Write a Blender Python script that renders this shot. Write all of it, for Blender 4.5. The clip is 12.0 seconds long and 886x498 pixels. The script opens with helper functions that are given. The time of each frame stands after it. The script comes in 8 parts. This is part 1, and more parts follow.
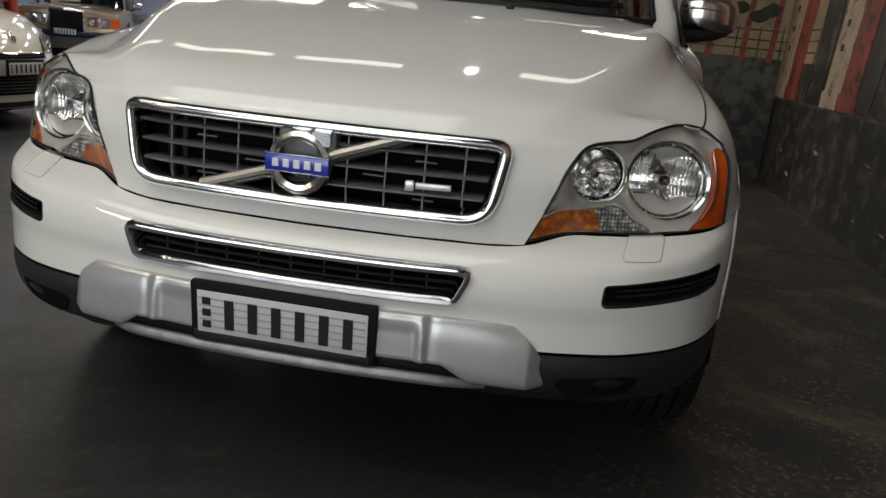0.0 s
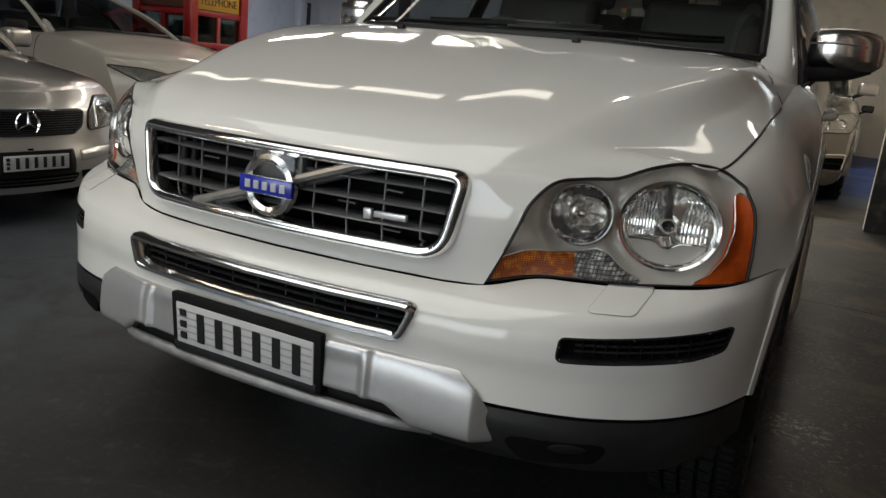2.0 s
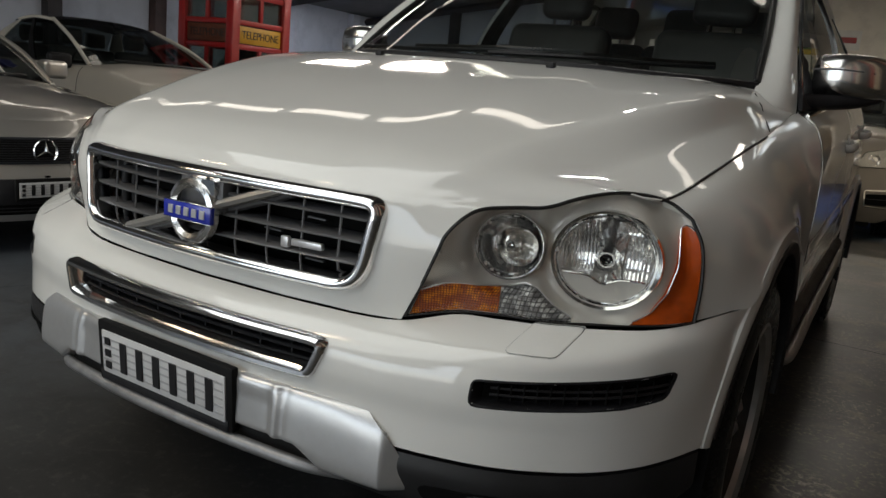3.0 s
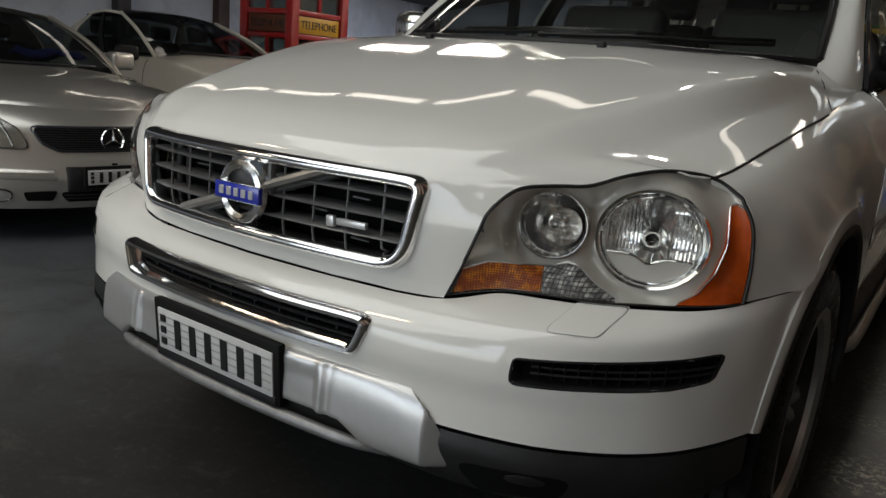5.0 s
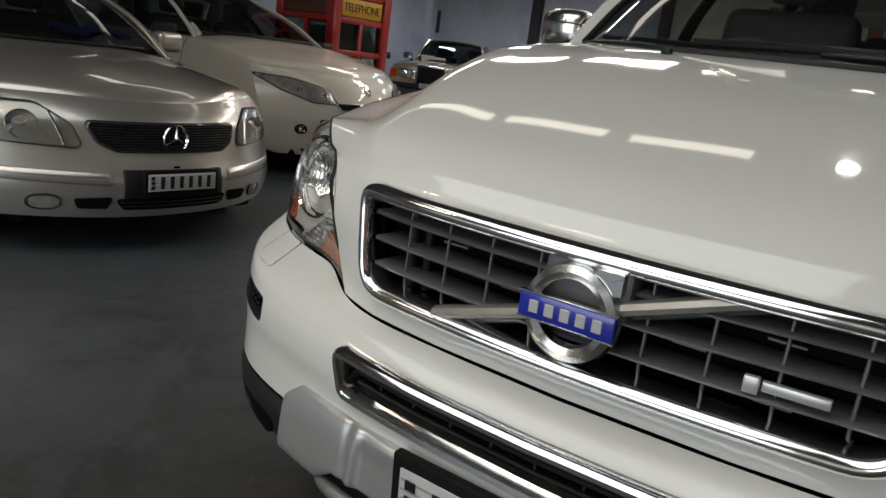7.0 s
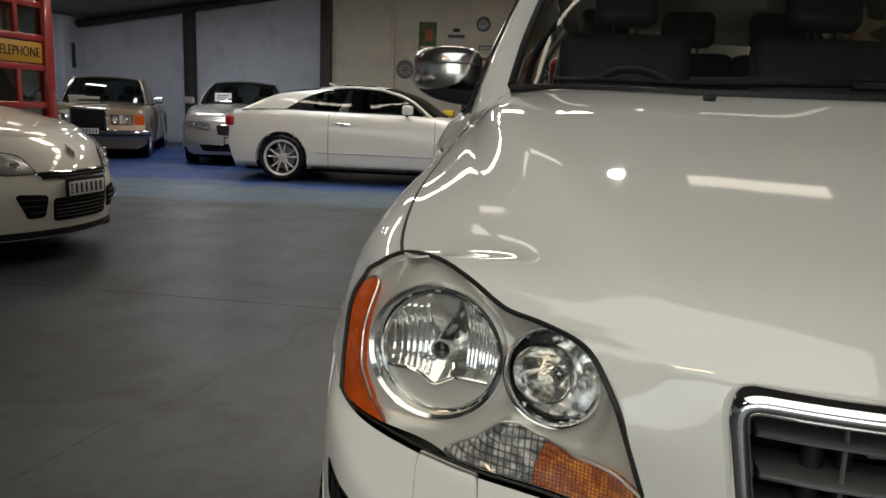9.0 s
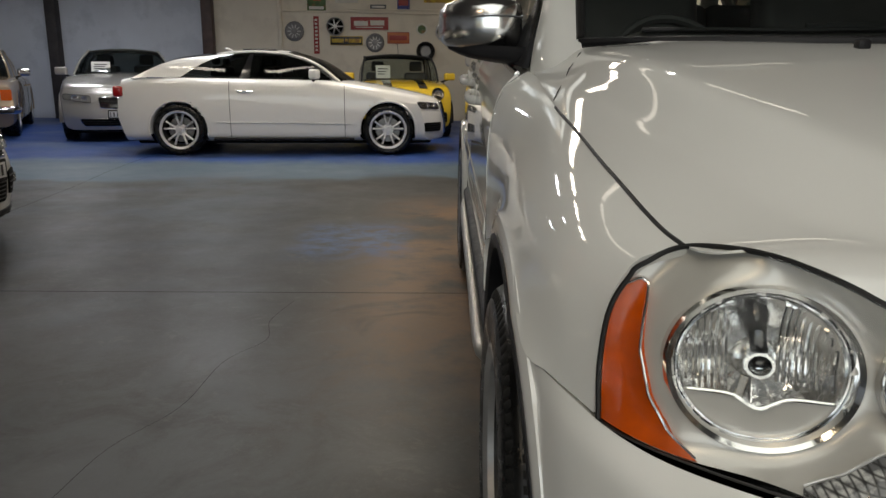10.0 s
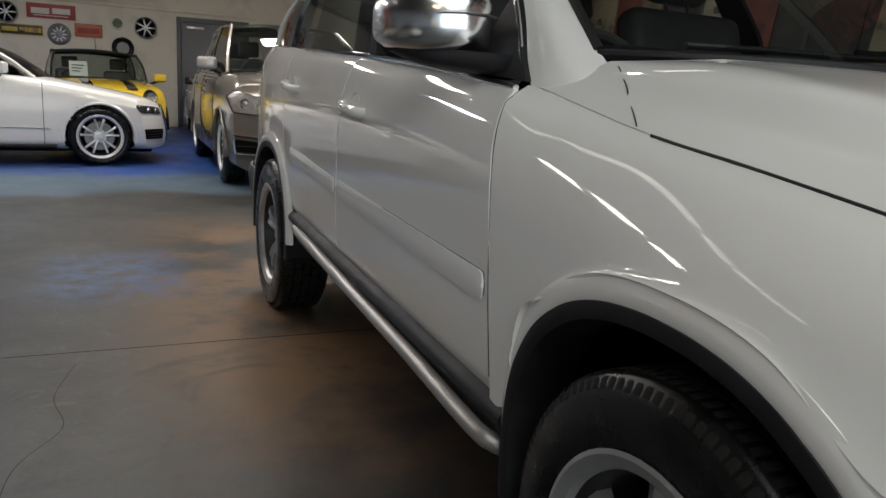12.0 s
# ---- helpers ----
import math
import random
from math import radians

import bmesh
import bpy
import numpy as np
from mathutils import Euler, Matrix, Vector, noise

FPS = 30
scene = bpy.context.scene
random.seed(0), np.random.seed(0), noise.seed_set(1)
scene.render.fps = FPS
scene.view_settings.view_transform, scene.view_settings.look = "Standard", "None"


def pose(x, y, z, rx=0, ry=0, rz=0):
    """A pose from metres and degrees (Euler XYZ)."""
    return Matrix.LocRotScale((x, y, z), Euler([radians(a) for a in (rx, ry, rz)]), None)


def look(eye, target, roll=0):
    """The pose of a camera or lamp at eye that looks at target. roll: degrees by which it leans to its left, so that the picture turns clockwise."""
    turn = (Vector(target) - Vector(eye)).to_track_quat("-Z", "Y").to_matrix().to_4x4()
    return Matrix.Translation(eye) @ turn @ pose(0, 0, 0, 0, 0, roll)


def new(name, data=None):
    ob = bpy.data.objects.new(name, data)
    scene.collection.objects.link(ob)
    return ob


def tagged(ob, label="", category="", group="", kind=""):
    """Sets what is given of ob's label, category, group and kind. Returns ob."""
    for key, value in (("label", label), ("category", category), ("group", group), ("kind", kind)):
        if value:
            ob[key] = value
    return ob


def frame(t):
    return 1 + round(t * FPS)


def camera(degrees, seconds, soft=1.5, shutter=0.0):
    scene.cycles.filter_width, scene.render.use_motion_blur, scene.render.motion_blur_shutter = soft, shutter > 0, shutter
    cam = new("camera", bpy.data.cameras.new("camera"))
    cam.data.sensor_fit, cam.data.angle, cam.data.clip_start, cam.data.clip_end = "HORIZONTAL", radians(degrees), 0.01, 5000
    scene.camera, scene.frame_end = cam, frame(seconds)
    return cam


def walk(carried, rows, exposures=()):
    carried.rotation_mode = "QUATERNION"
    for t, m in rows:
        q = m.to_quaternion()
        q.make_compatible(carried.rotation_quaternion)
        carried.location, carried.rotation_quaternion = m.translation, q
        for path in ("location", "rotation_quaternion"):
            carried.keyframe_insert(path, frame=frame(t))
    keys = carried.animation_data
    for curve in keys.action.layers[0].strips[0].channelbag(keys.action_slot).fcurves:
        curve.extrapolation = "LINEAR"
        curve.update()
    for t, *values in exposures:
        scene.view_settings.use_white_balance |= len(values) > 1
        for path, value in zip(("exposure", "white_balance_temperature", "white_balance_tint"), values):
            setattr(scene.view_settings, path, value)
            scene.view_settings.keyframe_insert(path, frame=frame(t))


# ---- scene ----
cam = camera(61.4, 12.0)
PATH = [
    (0, (0.523, -1.383, 1.055), (0.228, 0.519, 0.509), 5.6),
    (0.5, (0.603, -1.332, 1.071), (0.159, 0.55, 0.558), 2.5),
    (1, (0.788, -1.338, 1.071), (0.082, 0.465, 0.57), 4.2),
    (1.5, (0.903, -1.321, 1.073), (0.082, 0.419, 0.527), 3.9),
    (2, (0.979, -1.156, 1.058), (0.124, 0.587, 0.578), 5.7),
    (2.5, (1.016, -1.043, 1.076), (0.21, 0.722, 0.59), 2.7),
    (3, (1.15, -0.958, 1.058), (0.153, 0.727, 0.65), 5.7),
    (3.2, (1.206, -0.936, 1.043), (0.147, 0.711, 0.636), 5.6),
    (4.8, (1.231, -0.937, 1.041), (0.086, 0.638, 0.582), 3.6),
    (5, (1.178, -0.946, 1.044), (0.057, 0.648, 0.593), 4.9),
    (5.5, (0.983, -0.988, 1.065), (-0.005, 0.705, 0.666), 2.7),
    (6, (0.796, -0.998, 1.064), (-0.236, 0.638, 0.555), 5.8),
    (6.5, (0.587, -0.902, 1.075), (-0.499, 0.708, 0.598), 5.6),
    (7, (0.367, -0.819, 1.076), (-0.725, 0.783, 0.585), 7.5),
    (7.2, (0.265, -0.828, 1.077), (-0.751, 0.839, 0.644), 5.9),
    (8.8, (-0.463, -0.634, 1.126), (-0.969, 1.258, 0.72), 4.0),
    (9, (-0.569, -0.622, 1.119), (-0.874, 1.32, 0.747), 2.2),
    (9.5, (-0.822, -0.597, 1.11), (-0.898, 1.349, 0.652), 1.6),
    (10, (-1.05, -0.43, 1.106), (-1.048, 1.516, 0.644), 0.4),
    (10.5, (-1.219, -0.307, 1.114), (-1.001, 1.638, 0.703), 2.9),
    (11, (-1.444, -0.22, 1.111), (-0.769, 1.609, 0.664), 0.3),
    (11.5, (-1.546, -0.079, 1.092), (-0.829, 1.729, 0.626), 2.1),
    (12, (-1.603, 0.132, 1.09), (-0.813, 1.922, 0.674), 3.3),
]
EXPOSURES = [(0.0, 0.0, 6600, 13), (3.0, -0.03, 6500, 12), (6.5, -0.12, 6500, 12), (8.6, -0.36, 6850, 10.5), (10.5, -0.22, 6700, 12), (11.2, -0.11, 6450, 12), (12.0, 0.02, 6250, 13)]

walk(cam, [(t, look(eye, target, roll)) for t, eye, target, roll in PATH], EXPOSURES)

# ---- light: a closed showroom lit by rows of fluorescent battens and by daylight from its open front ----
world = bpy.data.worlds.new("world")
scene.world = world
world.use_nodes = True
sky = world.node_tree.nodes.new("ShaderNodeTexSky")
sky.sky_type, sky.sun_disc, sky.sun_elevation, sky.sun_rotation = "NISHITA", False, radians(42), radians(150)
world.node_tree.links.new(sky.outputs[0], world.node_tree.nodes["Background"].inputs[0])
world.node_tree.nodes["Background"].inputs[1].default_value = 0.12


def area_lamp(name, m, size_x, size_y, watts, colour):
    data = bpy.data.lights.new(name, "AREA")
    data.shape, data.size, data.size_y, data.energy, data.color = "RECTANGLE", size_x, size_y, watts, colour
    ob = new(name, data)
    ob.matrix_world = m
    return ob


TUBE = (1.0, 0.92, 0.79)
COOL = (0.86, 0.92, 1.0)


# ---- materials ----
def material(name, base, rough=0.5, metal=0.0, coat=0.0, coat_rough=0.03, spec=0.5, noise_scale=0.0, noise_amount=0.0,
             bump_scale=0.0, bump=0.0, rough_vary=0.0, second=None, second_scale=2.0, second_low=0.5, second_high=0.62,
             emit=0.0, coords="Object", sheen=0.0, flake=0.0, coat_ior=1.5):
    m = bpy.data.materials.new(name)
    m.use_nodes = True
    nt = m.node_tree
    b = nt.nodes["Principled BSDF"]
    b.inputs["Roughness"].default_value, b.inputs["Metallic"].default_value = rough, metal
    b.inputs["Coat Weight"].default_value, b.inputs["Coat Roughness"].default_value = coat, coat_rough
    b.inputs["Specular IOR Level"].default_value = spec
    b.inputs["Coat IOR"].default_value = coat_ior
    b.inputs["Sheen Weight"].default_value = sheen
    b.inputs["Base Color"].default_value = (*base, 1)
    if emit:
        b.inputs["Emission Color"].default_value = (*base, 1)
        b.inputs["Emission Strength"].default_value = emit
    tc = nt.nodes.new("ShaderNodeTexCoord")

    def noise_node(scale, detail=6, roughness=0.6):
        n = nt.nodes.new("ShaderNodeTexNoise")
        n.inputs["Scale"].default_value, n.inputs["Detail"].default_value, n.inputs["Roughness"].default_value = scale, detail, roughness
        nt.links.new(tc.outputs[coords], n.inputs["Vector"])
        return n

    def ranged(sock, lo, hi, a, c):
        r = nt.nodes.new("ShaderNodeMapRange")
        for i, v in zip((1, 2, 3, 4), (lo, hi, a, c)):
            r.inputs[i].default_value = v
        nt.links.new(sock, r.inputs[0])
        return r.outputs[0]

    def mixed(fac, a, c, kind="MIX"):
        x = nt.nodes.new("ShaderNodeMix")
        x.data_type, x.blend_type = "RGBA", kind
        nt.links.new(fac, x.inputs[0])
        for sock, v in ((x.inputs[6], a), (x.inputs[7], c)):
            if isinstance(v, tuple):
                sock.default_value = (*v, 1)
            else:
                nt.links.new(v, sock)
        return x.outputs[2]

    colour = None
    if noise_scale:
        n = noise_node(noise_scale)
        f = ranged(n.outputs["Fac"], 0.3, 0.7, 0, 1)
        lo = tuple(c * (1 - noise_amount) for c in base)
        hi = tuple(min(1, c * (1 + noise_amount)) for c in base)
        colour = mixed(f, lo, hi)
        if rough_vary:
            nt.links.new(ranged(n.outputs["Fac"], 0.3, 0.7, max(0.02, rough - rough_vary), rough + rough_vary), b.inputs["Roughness"])
    if second:
        n = noise_node(second_scale, 8, 0.65)
        colour = mixed(ranged(n.outputs["Fac"], second_low, second_high, 0, 1), colour or base, second)
    if flake:
        v = nt.nodes.new("ShaderNodeTexVoronoi")
        v.inputs["Scale"].default_value = 900
        nt.links.new(tc.outputs[coords], v.inputs["Vector"])
        colour = mixed(ranged(v.outputs["Color"], 0, 1, 0, flake), colour or base, tuple(min(1, c * 1.5) for c in base))
    if colour:
        nt.links.new(colour, b.inputs["Base Color"])
    if bump:
        n = noise_node(bump_scale, 4)
        k = nt.nodes.new("ShaderNodeBump")
        k.inputs["Strength"].default_value, k.inputs["Distance"].default_value = bump, 0.002
        nt.links.new(n.outputs["Fac"], k.inputs["Height"])
        nt.links.new(k.outputs[0], b.inputs["Normal"])
    return m


def glass(name, tint, rough=0.01, ior=1.45, panes=1):
    m = bpy.data.materials.new(name)
    m.use_nodes = True
    nt = m.node_tree
    nt.nodes.remove(nt.nodes["Principled BSDF"])
    t, g, mix, lw, pw, ma = (nt.nodes.new("ShaderNode" + k) for k in ("BsdfTransparent", "BsdfGlossy", "MixShader", "LayerWeight", "Math", "Math"))
    t.inputs[0].default_value = (*tint, 1)
    g.inputs["Roughness"].default_value = rough
    lw.inputs[0].default_value = 0.5
    pw.operation, ma.operation = "POWER", "MULTIPLY_ADD"
    pw.inputs[1].default_value = 4.5
    ma.inputs[1].default_value, ma.inputs[2].default_value = 0.85, panes * ((ior - 1) / (ior + 1)) ** 2
    nt.links.new(lw.outputs["Facing"], pw.inputs[0])
    nt.links.new(pw.outputs[0], ma.inputs[0])
    nt.links.new(ma.outputs[0], mix.inputs[0])
    nt.links.new(t.outputs[0], mix.inputs[1])
    nt.links.new(g.outputs[0], mix.inputs[2])
    nt.links.new(mix.outputs[0], nt.nodes["Material Output"].inputs[0])
    return m


WHITE_PAINT = material("white_paint", (0.79, 0.785, 0.75), 0.6, coat=1.0, coat_rough=0.035, coat_ior=1.7, spec=0.25, noise_scale=3.5, noise_amount=0.015, flake=0.04)
CHROME = material("chrome", (0.86, 0.86, 0.86), 0.10, 1.0, noise_scale=30, noise_amount=0.04, rough_vary=0.02)
SATIN = material("satin_grille_metal", (0.17, 0.17, 0.175), 0.42, 0.5, noise_scale=40, noise_amount=0.08)
SKID_SILVER = material("silver_bumper_paint", (0.60, 0.60, 0.60), 0.33, 0.65, noise_scale=60, noise_amount=0.03, bump_scale=700, bump=0.02)
LIP_GREY = material("scuffed_grey_lip", (0.26, 0.26, 0.265), 0.42, 0.5, noise_scale=25, noise_amount=0.25)
BLACK_PLASTIC = material("black_plastic", (0.014, 0.014, 0.016), 0.5, spec=0.3, noise_scale=14, noise_amount=0.3, rough_vary=0.1, bump_scale=700, bump=0.25)
DARK_PLASTIC = material("dark_grey_plastic", (0.017, 0.017, 0.018), 0.48, noise_scale=10, noise_amount=0.25, rough_vary=0.1, bump_scale=600, bump=0.2)
GLOSS_BLACK = material("gloss_black", (0.012, 0.012, 0.013), 0.12, coat=0.5)
DEEP_BLACK = material("matt_black", (0.006, 0.006, 0.006), 0.9, spec=0.08, noise_scale=8, noise_amount=0.3)
RUBBER = material("tyre_rubber", (0.005, 0.005, 0.005), 0.30, spec=0.35, noise_scale=12, noise_amount=0.4, rough_vary=0.15, bump_scale=300, bump=0.2, second=(0.010, 0.0098, 0.009), second_scale=11, second_low=0.54, second_high=0.75)
GASKET = material("rubber_gasket", (0.01, 0.01, 0.01), 0.5)
LENS = glass("clear_lens", (0.95, 0.95, 0.93))
PANE = glass("window_glass", (0.66, 0.70, 0.68), ior=1.52, panes=2)
TINTED = glass("tinted_glass", (0.56, 0.60, 0.59))
SMOKED = glass("smoked_glass", (0.32, 0.35, 0.35))
HOUSING = material("lamp_housing", (0.68, 0.66, 0.63), 0.28, 0.3, noise_scale=20, noise_amount=0.06)
REFLECTOR = material("lamp_reflector", (0.97, 0.97, 0.97), 0.06, 0.88, noise_scale=25, noise_amount=0.05, bump_scale=60, bump=0.3)
AMBER = material("amber_plastic", (0.60, 0.085, 0.003), 0.25, coat=0.3, noise_scale=60, noise_amount=0.2, bump_scale=220, bump=0.3)
RED_LENS = material("red_lens", (0.35, 0.012, 0.012), 0.15, coat=0.8, noise_scale=80, noise_amount=0.2)
BLUE_BAND = material("blue_enamel", (0.02, 0.035, 0.42), 0.2, coat=1.0, noise_scale=30, noise_amount=0.08)
SILVER_MARK = material("silver_mark", (0.75, 0.75, 0.76), 0.3, 0.6)
PLATE_FACE = material("plate_face", (0.60, 0.60, 0.60), 0.4, noise_scale=20, noise_amount=0.05)
PLATE_LINE = material("plate_line", (0.40, 0.40, 0.41), 0.4)
PLATE_INK = material("plate_ink", (0.014, 0.014, 0.016), 0.4)
BAR_SILVER = material("satin_bar", (0.38, 0.37, 0.35), 0.36, 0.6, noise_scale=30, noise_amount=0.1)
LAMP_INSIDE = material("lamp_inside", (0.50, 0.50, 0.49), 0.2, 0.6, noise_scale=18, noise_amount=0.3, bump_scale=24, bump=0.5)
SATIN_CHROME = material("satin_chrome", (0.84, 0.84, 0.83), 0.2, 1.0, noise_scale=30, noise_amount=0.05)
TREAD = material("dusty_tread", (0.010, 0.010, 0.0095), 0.75, spec=0.2, noise_scale=9, noise_amount=0.35, bump_scale=300, bump=0.2)
# rim barrel coloured near black for the shade inside the wheel
BARREL = material("shaded_rim_barrel", (0.035, 0.034, 0.033), 0.5, 0.6, noise_scale=25, noise_amount=0.3)
PLATE_SURROUND = material("matt_black_surround", (0.008, 0.008, 0.008), 0.6, spec=0.15, noise_scale=20, noise_amount=0.2)
ALLOY = material("alloy_wheel", (0.48, 0.48, 0.48), 0.32, 0.7, coat=0.4, noise_scale=30, noise_amount=0.08)
STEEL = material("brake_steel", (0.25, 0.25, 0.25), 0.4, 1.0, noise_scale=30, noise_amount=0.2)
SEAT_DARK = material("dark_leather", (0.052, 0.052, 0.052), 0.5, noise_scale=15, noise_amount=0.2, bump_scale=260, bump=0.3)
PAPER = material("paper", (0.8, 0.8, 0.78), 0.7, noise_scale=10, noise_amount=0.03)



def prisms(name, dark, light, glow, pitch):
    """Moulded lens plastic: a fine square lattice, its glints put into the colour as uneven bright cells."""
    m = material(name, dark, 0.2, 0.0, coat=0.8)
    nt = m.node_tree
    b = nt.nodes["Principled BSDF"]
    tc = nt.nodes.new("ShaderNodeTexCoord")
    sep = nt.nodes.new("ShaderNodeSeparateXYZ")
    nt.links.new(tc.outputs["Object"], sep.inputs[0])
    waves = []
    for k in (0, 2):
        p = nt.nodes.new("ShaderNodeMath")
        p.operation = "PINGPONG"
        p.inputs[1].default_value = pitch / 2
        nt.links.new(sep.outputs[k], p.inputs[0])
        r = nt.nodes.new("ShaderNodeMapRange")
        r.inputs[1].default_value, r.inputs[2].default_value = 0.0, pitch * 0.22
        nt.links.new(p.outputs[0], r.inputs[0])
        waves.append(r.outputs[0])
    cell = nt.nodes.new("ShaderNodeMath")
    cell.operation = "MULTIPLY"
    nt.links.new(waves[0], cell.inputs[0])
    nt.links.new(waves[1], cell.inputs[1])

    def blend(fac, a, c):
        x = nt.nodes.new("ShaderNodeMix")
        x.data_type = "RGBA"
        nt.links.new(fac, x.inputs[0])
        for sock, v in ((x.inputs[6], a), (x.inputs[7], c)):
            if isinstance(v, tuple):
                sock.default_value = (*v, 1)
            else:
                nt.links.new(v, sock)
        return x.outputs[2]

    def cloud(scale, lo, hi):
        n = nt.nodes.new("ShaderNodeTexNoise")
        n.inputs["Scale"].default_value, n.inputs["Detail"].default_value = scale, 3
        nt.links.new(tc.outputs["Object"], n.inputs["Vector"])
        r = nt.nodes.new("ShaderNodeMapRange")
        r.inputs[1].default_value, r.inputs[2].default_value = lo, hi
        nt.links.new(n.outputs["Fac"], r.inputs[0])
        return r.outputs[0]

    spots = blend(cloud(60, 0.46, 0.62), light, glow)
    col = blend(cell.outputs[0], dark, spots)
    nt.links.new(col, b.inputs["Base Color"])
    k = nt.nodes.new("ShaderNodeBump")
    k.inputs["Strength"].default_value, k.inputs["Distance"].default_value = 0.6, 0.001
    nt.links.new(cell.outputs[0], k.inputs["Height"])
    nt.links.new(k.outputs[0], b.inputs["Normal"])
    return m


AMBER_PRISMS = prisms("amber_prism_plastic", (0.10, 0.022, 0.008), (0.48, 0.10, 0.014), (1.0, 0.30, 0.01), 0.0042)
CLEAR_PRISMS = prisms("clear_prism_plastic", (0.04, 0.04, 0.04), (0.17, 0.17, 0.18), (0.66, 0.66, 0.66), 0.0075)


# ---- mesh helpers ----
def spline(points, n):
    """n places on a smooth curve through the points, evenly by number of spans."""
    p = np.asarray(points, float)
    if len(p) == 1:
        return np.repeat(p, n, 0)
    p = np.vstack([2 * p[0] - p[1], p, 2 * p[-1] - p[-2]])
    u = np.linspace(0, len(p) - 3, n)
    i = np.minimum(u.astype(int), len(p) - 4)
    t = (u - i)[:, None]
    a, b, c, d = p[i], p[i + 1], p[i + 2], p[i + 3]
    return 0.5 * (2 * b + (c - a) * t + (2 * a - 5 * b + 4 * c - d) * t**2 + (3 * b - a - 3 * c + d) * t**3)


def surface(rails, nu, nv):
    """A grid [nv, nu, 3]: nv along each rail, nu from the first rail to the last."""
    along = np.stack([spline(r, nv) for r in rails], 1)
    return np.stack([spline(row, nu) for row in along], 0)


def eased(grid, times, share=1.0):
    """The grid with its waves evened out, by share at each place; its border stays where it is."""
    g = np.array(grid, float)
    w = np.broadcast_to(np.asarray(share, float), g.shape[:2])[1:-1, 1:-1, None] * 0.5
    for _ in range(times):
        g[1:-1, 1:-1] = (1 - w) * g[1:-1, 1:-1] + w * 0.25 * (g[:-2, 1:-1] + g[2:, 1:-1] + g[1:-1, :-2] + g[1:-1, 2:])
    return g


def mirrored(grid):
    """The half grid with x >= 0 and its mirror image, joined along the first column."""
    return np.concatenate([(grid * (-1, 1, 1))[:, :0:-1], grid], 1)


def grid_normals(g):
    n = np.cross(np.gradient(g, axis=1), np.gradient(g, axis=0))
    return n / (np.linalg.norm(n, axis=2, keepdims=True) + 1e-12)


def finish(name, verts, faces, mat, parent=None, label="", sharp=38):
    me = bpy.data.meshes.new(name)
    me.from_pydata([tuple(map(float, v)) for v in verts], [], [tuple(map(int, f)) for f in faces])
    me.polygons.foreach_set("use_smooth", [True] * len(me.polygons))
    me.set_sharp_from_angle(angle=radians(sharp))
    me.materials.append(mat)
    ob = new(name, me)
    if parent:
        ob.parent = parent
    if label:
        ob["label"] = label
    return ob


def panel(name, grid, mat, parent, outward, gap=0.0025, flange=0.014, keep=None, label="", closed=False):
    """A sheet with a folded edge: its border is drawn back by gap and turned in by flange. keep(centres) drops faces."""
    g = np.array(grid)
    n = grid_normals(g)
    if np.mean(n @ np.asarray(outward, float)) < 0:
        g = g[:, ::-1]
        n = grid_normals(g)
    if gap and not closed:
        e = g.copy()
        for a, b in ((0, 1), (-1, -2)):
            d = g[b] - g[a]
            e[a] += gap * d / (np.linalg.norm(d, axis=1, keepdims=True) + 1e-9)
            d = g[:, b] - g[:, a]
            e[:, a] += gap * d / (np.linalg.norm(d, axis=1, keepdims=True) + 1e-9)
        g = e
    nv, nu = g.shape[:2]
    idx = np.arange(nv * nu).reshape(nv, nu)
    quads = np.stack([idx[:-1, :-1], idx[:-1, 1:], idx[1:, 1:], idx[1:, :-1]], -1).reshape(-1, 4)
    verts = g.reshape(-1, 3)
    if keep is not None:
        quads = quads[keep(verts[quads].mean(1))]
    faces = [tuple(q) for q in quads]
    verts = list(verts)
    if flange and not closed:
        ring = list(idx[0]) + list(idx[1:, -1]) + list(idx[-1, -2::-1]) + list(idx[-2:0:-1, 0])
        flat_n = n.reshape(-1, 3)
        base = len(verts)
        verts += [verts[i] - flange * flat_n[i] for i in ring]
        k = len(ring)
        faces += [(ring[i], base + i, base + (i + 1) % k, ring[(i + 1) % k]) for i in range(k)]
    return finish(name, verts, faces, mat, parent, label)


def bm_part(name, bm, mat, parent=None, label="", sharp=38):
    me = bpy.data.meshes.new(name)
    bmesh.ops.recalc_face_normals(bm, faces=bm.faces)
    bm.to_mesh(me)
    bm.free()
    me.polygons.foreach_set("use_smooth", [True] * len(me.polygons))
    me.set_sharp_from_angle(angle=radians(sharp))
    me.materials.append(mat)
    ob = new(name, me)
    if parent:
        ob.parent = parent
    if label:
        ob["label"] = label
    return ob


def block(name, lo, hi, mat, parent=None, label="", bevel=0.004, m=None, segments=2):
    """A bevelled box between two corners, turned by m."""
    bm = bmesh.new()
    bmesh.ops.create_cube(bm, size=1)
    lo, hi = np.minimum(lo, hi), np.maximum(lo, hi)
    for v in bm.verts:
        v.co = Vector([lo[i] + (v.co[i] + 0.5) * (hi[i] - lo[i]) for i in range(3)])
    if bevel:
        bmesh.ops.bevel(bm, geom=bm.edges[:], offset=min(bevel, 0.45 * float(min(hi - lo))), segments=segments, affect="EDGES", profile=0.5)
    if m is not None:
        bmesh.ops.transform(bm, matrix=m, verts=bm.verts)
    return bm_part(name, bm, mat, parent, label)


